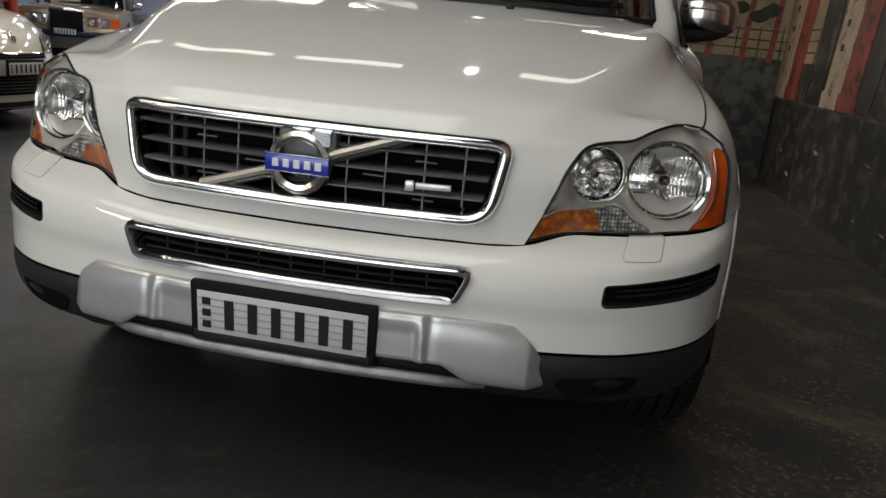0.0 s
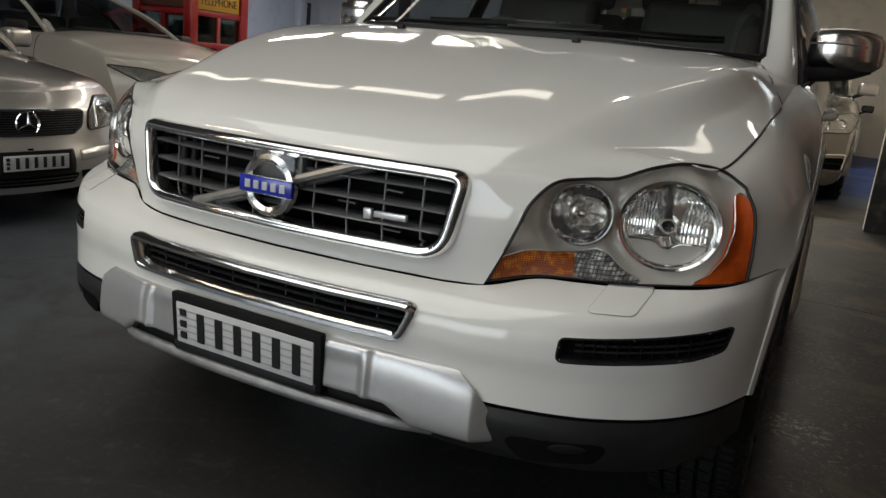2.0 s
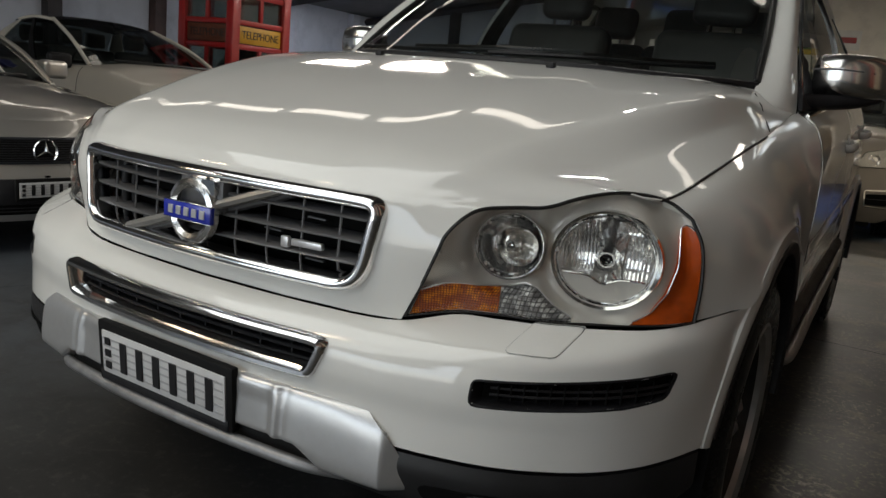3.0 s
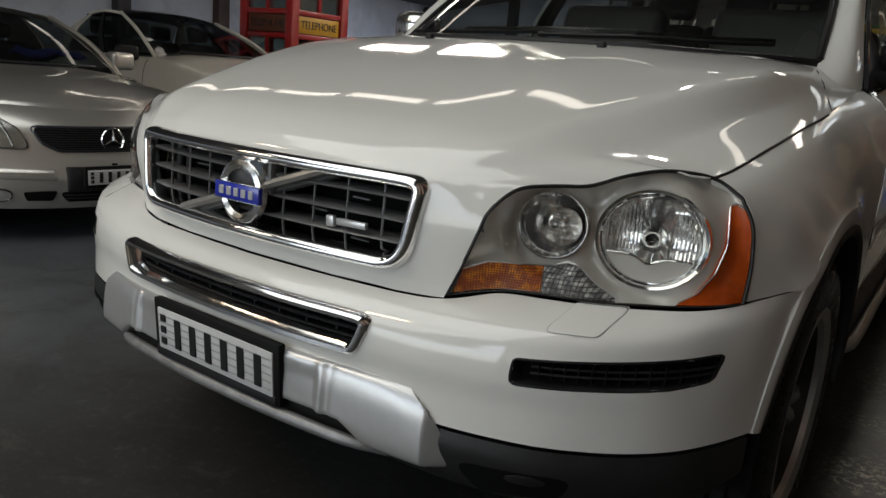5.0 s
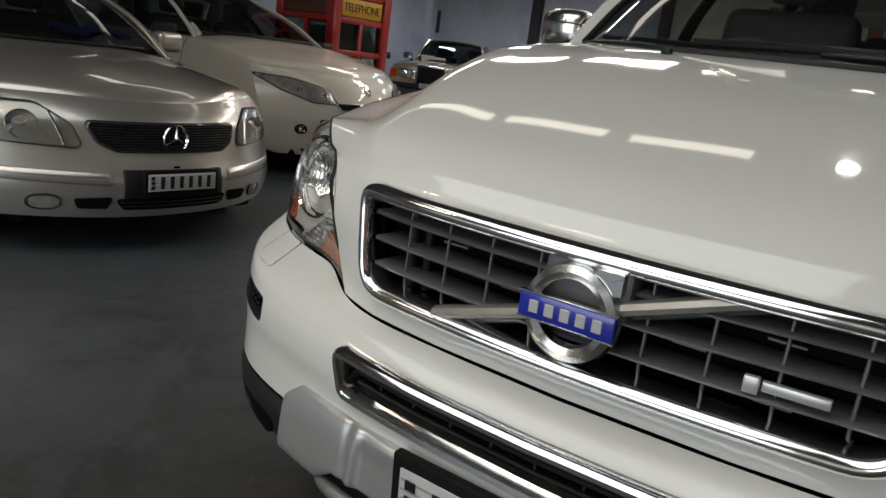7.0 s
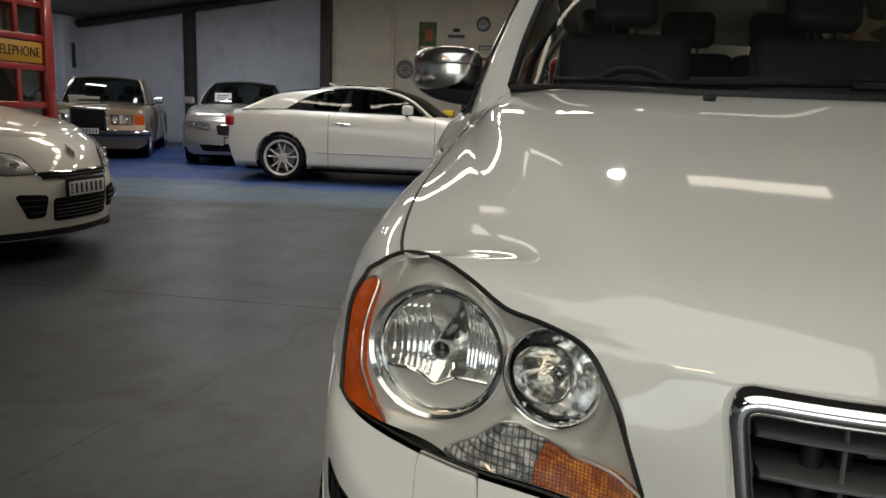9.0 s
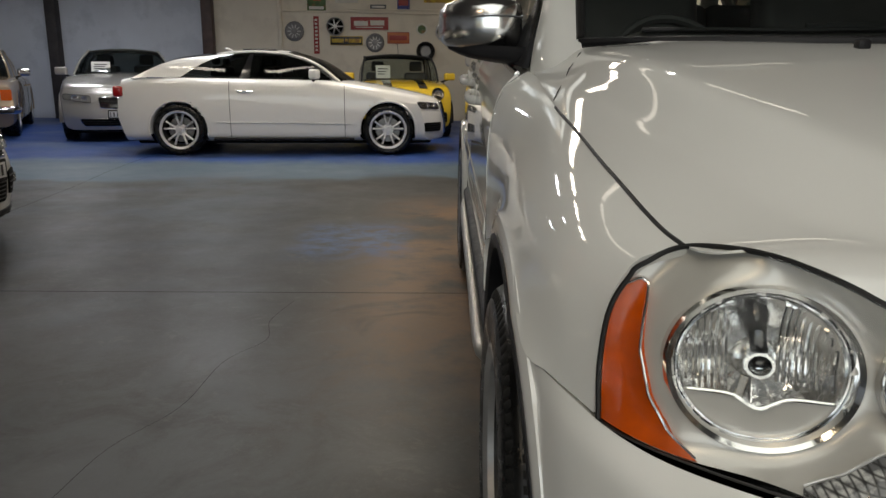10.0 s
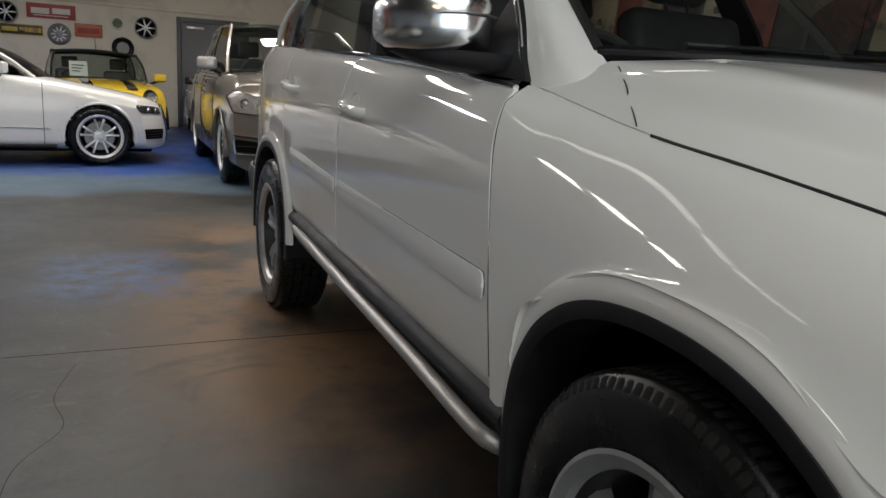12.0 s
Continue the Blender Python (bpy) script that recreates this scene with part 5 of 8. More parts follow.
    def patch(u0f, u1f, v0, v1, lift, name, mat, label="", rows=14, cols=14):
        out = np.zeros((rows, cols, 3))
        for i, vv in enumerate(np.linspace(v0, v1, rows)):
            f = (vv - v0) / (v1 - v0)
            for j, uu in enumerate(np.linspace(u0f(f), u1f(f), cols)):
                x, y = uu * (nu - 1), vv * (nv - 1)
                i0, j0 = min(int(y), nv - 2), min(int(x), nu - 2)
                fy, fx = y - i0, x - j0
                q = lambda a: (a[i0, j0] * (1 - fx) + a[i0, j0 + 1] * fx) * (1 - fy) + (a[i0 + 1, j0] * (1 - fx) + a[i0 + 1, j0 + 1] * fx) * fy
                out[i, j] = q(inner) + q(n) * lift
        panel(name, out * mir, mat, lamp, (0, -1, 0), gap=0.0, flange=0.012, label=label)

    def corner(f):
        return float(np.interp(f, (0, 0.10, 0.25, 0.5, 0.8, 0.92, 1.0), (0.68, 0.765, 0.835, 0.885, 0.90, 0.915, 0.95)))

    patch(corner, lambda f: 0.992, 0.01, 0.84, 0.008, "corner_reflector", AMBER, "amber side reflector")
    lip_line = [at(corner((vv - 0.01) / 0.83) - 0.006, vv, 0.009) for vv in np.linspace(0.02, 0.83, 24)] + [at(u0, 0.845, 0.008) for u0 in (0.96, 0.975, 0.99)]
    tube("corner_edge", [tuple(p * mir) for p in lip_line], 0.0015, SATIN_CHROME, lamp, n=70, sides=6)

    def crest_at(uu):
        return float(np.interp(uu, (0, 0.10, 0.16, 0.22, 0.28, 0.33, 0.375, 0.41, 0.46, 0.52), (0.27, 0.26, 0.225, 0.195, 0.185, 0.20, 0.235, 0.225, 0.11, 0.02)))

    def strip(u0, u1, name, mat, label):
        uu = np.linspace(u0, u1, 26)
        vv = np.linspace(0.0, 1.0, 10)
        return panel(name, np.array([[at(a, 0.012 + (crest_at(a) - 0.012) * f, 0.006) for a in uu] for f in vv]) * mir, mat, lamp, (0, -1, 0), gap=0.0, flange=0.012, label=label)

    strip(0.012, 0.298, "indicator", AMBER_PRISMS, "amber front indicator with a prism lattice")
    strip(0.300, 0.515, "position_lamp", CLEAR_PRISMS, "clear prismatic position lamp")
    tube("bright_edge", [tuple(at(a, crest_at(a) + 0.008, 0.007) * mir) for a in np.linspace(0.012, 0.515, 40)], 0.0016, SILVER_MARK, lamp, n=80, sides=6)
    return lamp


# ---- other parked cars: local nose at y = 0 towards -y, the ground at z = 0 ----
def metallic(name, base, metal=0.55, rough=0.32):
    return material(name, base, rough, metal, coat=1.0, coat_rough=0.03, noise_scale=3, noise_amount=0.03, flake=0.12)


LAMP_GREY = material("grey_lamp_bowl", (0.34, 0.34, 0.33), 0.22, 0.7, noise_scale=30, noise_amount=0.15, bump_scale=70, bump=0.3)
SILVER_CAR = metallic("silver_car_paint", (0.52, 0.505, 0.475), 0.72, 0.3)
PEARL_CAR = material("pearl_white_paint", (0.62, 0.59, 0.53), 0.45, 0.1, coat=1.0, coat_rough=0.03, noise_scale=3, noise_amount=0.02, flake=0.1)
BEIGE_CAR = metallic("beige_car_paint", (0.36, 0.27, 0.18), 0.45)
PEWTER_CAR = metallic("pewter_car_paint", (0.19, 0.172, 0.148), 0.5)
LIGHT_SILVER = metallic("light_silver_paint", (0.46, 0.44, 0.41), 0.5)
CHARCOAL_CAR = metallic("charcoal_car_paint", (0.03, 0.033, 0.04), 0.3)
YELLOW_CAR = material("yellow_car_paint", (0.66, 0.45, 0.02), 0.45, coat=1.0, coat_rough=0.03, noise_scale=3, noise_amount=0.03)
BRIGHT_WHITE = material("bright_white_paint", (0.78, 0.78, 0.76), 0.45, coat=1.0, coat_rough=0.03, noise_scale=3, noise_amount=0.02)
DARK_PANE = glass("dark_window_glass", (0.13, 0.14, 0.14))
BRIGHT_ALLOY = material("bright_alloy", (0.72, 0.72, 0.73), 0.35, 0.35, noise_scale=30, noise_amount=0.06)
SOFT_TOP = material("black_soft_top", (0.012, 0.012, 0.013), 0.85, noise_scale=60, noise_amount=0.3, bump_scale=500, bump=0.4)
BLUE_CLOTH = material("blue_cloth", (0.06, 0.07, 0.30), 0.9, noise_scale=20, noise_amount=0.3, bump_scale=40, bump=0.8)


class Shape:
    """The numbers that give a car its form; lengths in metres."""

    def __init__(self, L, W, deck, axles, cabin, plan, lean, tail, bow, bow_power, crown, shoulder, tyre, tyre_w, rim, spokes, twin, arch_mat, trim_mat, handle_mat, roll):
        self.roll = roll
        self.L, self.W, self.deck, self.axles, self.cabin, self.plan, self.lean, self.tail = L, W, deck, axles, cabin, plan, lean, tail
        self.bow, self.bow_power, self.crown, self.shoulder = bow, bow_power, crown, shoulder
        self.tyre, self.tyre_w, self.rim, self.spokes, self.twin = tyre, tyre_w, rim, spokes, twin
        self.arch_mat, self.trim_mat, self.handle_mat = arch_mat, trim_mat, handle_mat

    def top(self, y):
        p = spline(self.deck, 200)
        return np.interp(y, p[:, 0], p[:, 1])

    def width(self, y):
        p = spline(self.plan, 200)
        return self.W / 2 * np.interp(np.asarray(y) / self.L, p[:, 0], p[:, 1])

    def front(self, x, z):
        p = spline(self.lean, 80)
        return np.interp(z, p[:, 0], p[:, 1]) + self.bow * (np.abs(x) / (self.W / 2)) ** self.bow_power

    def back(self, x, z):
        p = np.array(self.tail)
        return self.L - np.interp(z, p[:, 0], p[:, 1]) - 0.16 * (np.abs(x) / (self.W / 2)) ** 2.6


def car_section(sh, y):
    """Half section at y: from the sill up over the shoulder to the middle of the bonnet or deck."""
    w, t = float(sh.width(y)), float(sh.top(y))
    s = sh.shoulder
    pts = [(0.86 * w, 0.19), (0.955 * w, 0.24), (0.985 * w, 0.36), (1.0 * w, 0.52), (0.995 * w, 0.52 + (t - 0.52) * 0.5), (0.97 * w, t - 0.10 * s), (0.92 * w, t - 0.035 * s), (0.80 * w, t - 0.004),
           (0.45 * w, t + sh.crown * 0.8), (0.0, t + sh.crown)]
    return spline(pts, 40)


def build_car(name, label, sh, paint, m, glass_mat=None, group="parked cars", wheel_name="wheel", roof_mat=None, pillar_mat=None):
    glass_mat = glass_mat or SMOKED
    pillar_mat = pillar_mat or paint
    car = thing(name, label, "car", group, m)
    ys = np.concatenate([np.linspace(0, 0.036, 16), np.linspace(0.036, 1, 100)[1:]])
    n = len(ys)
    grid = np.zeros((n, 40, 3))
    rolled = np.clip((np.arange(40) - 20) / 9, 0, 1)
    stations = np.linspace(0.0, sh.L, 160)
    table = np.array([car_section(sh, min(max(q, 0.02), sh.L - 0.02)) for q in stations])

    def section_point(k, y):
        return np.array([np.interp(y, stations, table[:, k, 0]), np.interp(y, stations, table[:, k, 1])])

    for k in range(40):
        ends = []
        for sheet, y in ((sh.front, 0.1), (sh.back, sh.L - 0.1)):
            for _ in range(30):
                x, z = section_point(k, y)
                y = 0.5 * y + 0.5 * float(sheet(np.array([x]), np.array([z]))[0])
            ends.append(y)
        yl = ends[0] + (ends[1] - ends[0]) * ys
        p = section_point(k, yl)
        # the bonnet rolls over into the nose
        near = np.clip(1 - (yl - yl[0]) / 0.13, 0, 1)
        grid[:, k] = np.stack([p[0], yl, p[1] - sh.roll * rolled[k] * (1 - np.sqrt(1 - near**2))], 1)

    def keep(c):
        ok = np.ones(len(c), bool)
        for cy in sh.axles:
            ok &= ~((np.hypot(c[:, 1] - cy, c[:, 2] - sh.tyre) < sh.tyre * 1.13) & (np.abs(c[:, 0]) > sh.W * 0.33))
        return ok

    g = mirrored(grid[:, ::-1])
    body = panel("body", g, paint, car, (0, 0, 1), gap=0.0, flange=0.0, keep=keep)
    for end, edge_row, sheet, sign in (("front_face", grid[0], sh.front, -1), ("tail_face", grid[-1], sh.back, 1)):
        x0, z0 = edge_row[0, 0], edge_row[0, 2]
        xs = np.linspace(-x0, x0, 34)[1:]
        under = np.stack([xs, sheet(xs, np.full(33, z0)), np.full(33, z0)], 1)
        loop = np.concatenate([edge_row, (edge_row * (-1, 1, 1))[-2::-1], under])
        hub = np.array((0.0, 0.42))
        off = loop[:, 1] - sheet(loop[:, 0], loop[:, 2])
        rows = []
        for f in np.linspace(0.02, 1, 44):
            q = hub + (loop[:, (0, 2)] - hub) * f
            rows.append(np.stack([q[:, 0], sheet(q[:, 0], q[:, 1]) + off * f**8, q[:, 1]], 1))
        panel(end, np.array(rows), paint, car, (0, sign, 0), gap=0.0, flange=0.0)
    block("underbody", (-sh.W * 0.36, 0.25, 0.14), (sh.W * 0.36, sh.L - 0.3, 0.40), DEEP_BLACK, car, bevel=0.03)
    for cy in sh.axles:
        for s in (1, -1):
            x = float(sh.width(cy))
            a = np.linspace(-0.15, math.pi + 0.15, 40)
            ring = np.array([[(xx * s, cy + r * math.cos(t), sh.tyre + r * math.sin(t)) for r, xx in ((sh.tyre * 1.19, x * 0.993), (sh.tyre * 1.165, x * 1.004), (sh.tyre * 1.12, x * 1.005), (sh.tyre * 1.09, x * 0.99), (sh.tyre * 1.10, x * 0.70))] for t in a])
            panel("arch_lip", ring, sh.arch_mat or paint, car, (s, 0, 0), gap=0.0, flange=0.0)
            wm = Matrix.Translation((s * (x - sh.tyre_w / 2 - 0.015), cy, sh.tyre)) @ Matrix.Rotation(radians(90 * s), 4, "Y")
            wheel(car, wm, sh.tyre, sh.tyre_w, sh.rim, sh.spokes, twin=sh.twin, tread=False, alloy=BRIGHT_ALLOY)

    # cabin
    c = sh.cabin
    bx, rx = c["base_half"], c["roof_half"]
    ya, yb, yc, yd = c["front"], c["rear"], c["header"], c["roof_end"]
    belt = lambda y: float(sh.top(min(max(y, 0.05), sh.L - 0.05))) - 0.01
    rz = c["height"]
    xs = np.linspace(-1, 1, 25)
    base = np.stack([bx * xs, ya - 0.20 * (1 - xs**2), [belt(ya - 0.2 * (1 - q * q)) + sh.crown * (1 - q * q) for q in xs]], 1)
    head = np.stack([rx * xs, yc - 0.10 * (1 - xs**2), rz - 0.045 * xs**2], 1)
    front_arc, rear_arc = np.array((0, -0.03, 0.02 + c["arc"] * 0.7)), np.array((0, 0.03, 0.02 + c["arc"]))
    ws = surface([base, (base + head) / 2 + front_arc, head], 14, 25)
    panel("windscreen", ws, glass_mat, car, (0, -1, 0.6), gap=0.0, flange=0.0)
    rbase = np.stack([bx * (c["hip"] - 0.02) * xs, yb + 0.10 * (1 - xs**2), [belt(yb) + sh.crown * (1 - q * q) for q in xs]], 1)
    rhead = np.stack([rx * 0.96 * xs, yd + 0.05 * (1 - xs**2), rz - 0.02 - 0.05 * xs**2], 1)
    panel("rear_screen", surface([rbase, (rbase + rhead) / 2 + rear_arc, rhead], 12, 25), glass_mat, car, (0, 1, 0.6), gap=0.0, flange=0.0)
    ry = np.linspace(0, 1, 24)
    roof = np.array([[(rx * q, yc - 0.10 * (1 - q * q) + (yd + 0.05 * (1 - q * q) - yc + 0.10 * (1 - q * q)) * f, rz + 0.035 * math.sin(math.pi * f) - 0.045 * q * q - 0.02 * f) for q in xs] for f in ry])
    panel("roof", roof, roof_mat or paint, car, (0, 0, 1), gap=0.0, flange=0.03)
    for s in (1, -1):
        low = np.array([(s * bx, y, belt(y)) for y in np.linspace(ya + 0.02, yb, 40)])
        low[:, 0] *= np.interp(np.linspace(0, 1, 40), (0, 0.5, 0.8, 1), (1, 1.02, c["hip"] * 0.35 + 0.68, c["hip"]))
        up = np.stack([s * rx * np.interp(np.linspace(0, 1, 40), (0, 0.4, 1), (1, 1.02, 0.97)), np.linspace(yc + 0.02, yd, 40), rz - 0.045 + 0.03 * np.sin(np.linspace(0, math.pi, 40)) - 0.02 * np.linspace(0, 1, 40)], 1)
        share = np.linspace(0, 1, 40)[:, None]
        mid = (low + up) / 2 + (s * 0.025, 0, 0) + np.clip(1 - share / 0.25, 0, 1) * front_arc + np.clip((share - 0.55) / 0.45, 0, 1) * rear_arc
        cuts = c["cuts"]
        for k, (f0, f1, kind) in enumerate(cuts):
            i0, i1 = int(f0 * 39), int(f1 * 39) + 1
            gg = surface([low[i0:i1], mid[i0:i1], up[i0:i1]], 10, 16)
            if kind == "glass":
                panel("side_window", gg - (s * 0.008, 0, 0), glass_mat, car, (s, 0, 0.3), gap=0.0, flange=0.0)
            else:
                panel("pillar", gg, GLOSS_BLACK if kind == "black" else pillar_mat, car, (s, 0, 0.3), gap=0.0, flange=0.02)
        tube("front_pillar", [tuple(low[0] + (-s * 0.005, -0.02, 0)), tuple(mid[0] + (-s * 0.01, -0.02, 0.01)), tuple(up[0] + (0, 0, 0.01))], 0.018, pillar_mat, car, n=12, sides=8)
        tube("roof_edge", [tuple(p) for p in up[::6]], 0.015, pillar_mat, car, n=16, sides=8)
        tube("belt_trim", [tuple(p + np.array((s * 0.008, 0, -0.004))) for p in low[::6]], 0.008, sh.trim_mat or CHROME, car, n=20, sides=6)
        mx, my, mz = c["mirror"]
        mirror = block("door_mirror", (-0.10, -0.05, -0.065), (0.10, 0.06, 0.065), c["mirror_mat"] or paint, car, bevel=0.035, segments=4, m=Matrix.Translation((s * mx, my, mz)) @ Matrix.Rotation(radians(s * 14), 4, "Z"))
        tube("mirror_stalk", [(s * (mx - 0.04), my + 0.01, mz - 0.05), (s * (mx - 0.12), my + 0.03, mz - 0.09), (s * (bx + 0.0), my + 0.05, mz - 0.12)], 0.02, BLACK_PLASTIC, car, n=8, sides=8)
        for hy in c["handles"]:
            tube("door_handle", [(s * (float(sh.width(hy)) - 0.012), hy - 0.10, sh.top(hy) - 0.17), (s * (float(sh.width(hy)) + 0.015), hy, sh.top(hy) - 0.165), (s * (float(sh.width(hy)) - 0.012), hy + 0.10, sh.top(hy) - 0.16)], 0.013, sh.handle_mat or paint, car, n=10, sides=8)
        for dy in c["door_lines"]:
            xx = float(sh.width(dy))
            sec = car_section(sh, dy)
            pts = [(s * (x + 0.001), dy, z + 0.0005) for x, z in sec[3:27]]
            tube("door_seam", pts, 0.0035, GASKET, car, n=24, sides=4)
    # simple cabin contents above the belt line
    zb = belt((ya + yb) / 2)
    for x in (-0.36, 0.36):
        for row in c["seats"]:
            block("seat_back", (x - 0.22, row, zb - 0.1), (x + 0.22, row + 0.12, zb + 0.16), SEAT_DARK, car, bevel=0.05, segments=3)
            block("head_restraint", (x - 0.12, row + 0.03, zb + 0.18), (x + 0.12, row + 0.11, min(zb + 0.36, rz - 0.1)), SEAT_DARK, car, bevel=0.04, segments=3)
    block("dashboard", (-bx * 0.93, ya + 0.15, zb - 0.12), (bx * 0.93, ya + 0.50, zb + 0.03), BLACK_PLASTIC, car, bevel=0.04, segments=3)
    ring = [(-0.36 + 0.17 * math.cos(a), ya + 0.62 + 0.05 * math.sin(a), zb - 0.02 + 0.165 * math.sin(a)) for a in np.linspace(0, 2 * math.pi, 25)]
    tube("steering_wheel", ring, 0.014, SEAT_DARK, car, n=30, sides=6)
    for x0, x1 in ((-0.55, 0.1), (-0.05, 0.5)):
        pts = [(x, ya - 0.20 * (1 - (x / bx) ** 2) + 0.03, belt(ya - 0.15) + sh.crown + 0.02 + 0.0 * x) for x in np.linspace(x0, x1, 5)]
        tube("wiper", pts, 0.008, BLACK_PLASTIC, car, n=14, sides=6)
    return car


def front_lamp(car, sh, s, outline, lamps=(), mat=None, name="head_lamp", amber=None):
    """A head lamp let into the nose: dark seam, reflector, rings and a clear cover."""
    o = np.asarray(outline) * (s, 1)
    lamp = plug(name, o, sh.front, 0.009, mat or LAMP_INSIDE, car, "clear head lamp", thick=0.02)
    bezel("lamp_seam", o, sh.front, [(-0.006, -0.004), (-0.003, 0.011), (0.003, 0.011)], GASKET, lamp)
    for x, z, r in lamps:
        y = float(sh.front(np.array([x]), np.array([z]))[0]) - 0.011
        mm = Matrix.Translation((s * x, y, z)) @ Matrix.Rotation(radians(s * 22), 4, "Z") @ Matrix.Rotation(radians(90), 4, "X")
        lathe("lamp_ring", [(r * 0.9, -0.01), (r * 1.05, 0.004), (r * 0.98, 0.012), (r * 0.88, 0.004)], CHROME, lamp, mm, 36)
        lathe("lamp_bowl", [(r * 0.9, 0.004), (r * 0.6, -0.004), (r * 0.2, 0.002), (0.001, 0.006)], REFLECTOR, lamp, mm, 36)
    if amber is not None:
        plug("indicator", np.asarray(amber) * (s, 1), sh.front, 0.006, AMBER, lamp, thick=0.01)
    plug("lamp_cover", inset(o, 0.002), sh.front, 0.024, LENS, lamp, thick=0.001, crown=0.004)
    return lamp


def dark_opening(car, sh, outline, name="air_intake", bars=0, mat=None, frame_mat=None, bar_mat=None):
    o = np.asarray(outline)
    p = plug(name, o, sh.front, 0.010, mat or DEEP_BLACK, car, thick=0.01)
    if frame_mat:
        bezel("intake_frame", o, sh.front, [(-0.008, -0.004), (-0.006, 0.014), (0.002, 0.017), (0.006, 0.009)], frame_mat, p)
    zlo, zhi = o[:, 1].min(), o[:, 1].max()
    for k in range(bars):
        z = zlo + (zhi - zlo) * (k + 1) / (bars + 1)
        rows = o[np.abs(o[:, 1] - z) < (zhi - zlo) / (bars + 1) * 1.2]
        x0, x1 = (rows[:, 0].min(), rows[:, 0].max()) if len(rows) > 1 else (o[:, 0].min(), o[:, 0].max())
        xs = np.linspace(x0 + 0.01, x1 - 0.01, 7)
        tube("intake_bar", [(x, float(sh.front(np.array([x]), np.array([z]))[0]) - 0.012, z) for x in xs], 0.0035, bar_mat or BLACK_PLASTIC, p, n=14, sides=6)
    return p


def plate_on(car_matrix, sh, z, x=0.0, w=0.372, h=0.107, label="registration plate on the car's nose", lift=0.02):
    y = float(sh.front(np.array([x]), np.array([z]))[0]) - lift
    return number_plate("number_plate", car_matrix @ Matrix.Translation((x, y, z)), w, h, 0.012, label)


def oval(cx, cz, a, b, power=2.4, n=40):
    out = []
    for t in np.linspace(0, 2 * math.pi, n, endpoint=False):
        c, s = math.cos(t), math.sin(t)
        k = (abs(c) ** power + abs(s) ** power) ** (-1 / power)
        out.append((cx + a * k * c, cz + b * k * s))
    return np.array(out)


def shape(L, W, deck, axles, cabin, **k):
    base = dict(plan=[(0, 0.80), (0.05, 0.90), (0.14, 0.97), (0.3, 1.0), (0.7, 1.0), (0.9, 0.95), (1, 0.84)], lean=[(0.1, 0.10), (0.2, 0.05), (0.45, 0.0), (0.55, 0.02), (0.8, 0.10)],
                tail=[(0.1, 0.10), (0.4, 0.0), (0.6, 0.02), (1.0, 0.10)], bow=0.34, bow_power=2.4, crown=0.03, shoulder=1.0, tyre=0.32, tyre_w=0.215, rim=0.21, spokes=5, twin=True,
                arch_mat=None, trim_mat=None, handle_mat=None, roll=0.035)
    base.update(k)
    return Shape(L=L, W=W, deck=deck, axles=axles, cabin=cabin, **base)


def cabin(front, rear, header, roof_end, height, base_half, roof_half, cuts, mirror, mirror_mat=None, handles=(), door_lines=(), seats=(), arc=0.0, hip=0.92):
    return dict(front=front, rear=rear, header=header, roof_end=roof_end, height=height, base_half=base_half, roof_half=roof_half, cuts=cuts, mirror=mirror, mirror_mat=mirror_mat, handles=handles, door_lines=door_lines, seats=seats, arc=arc, hip=hip)


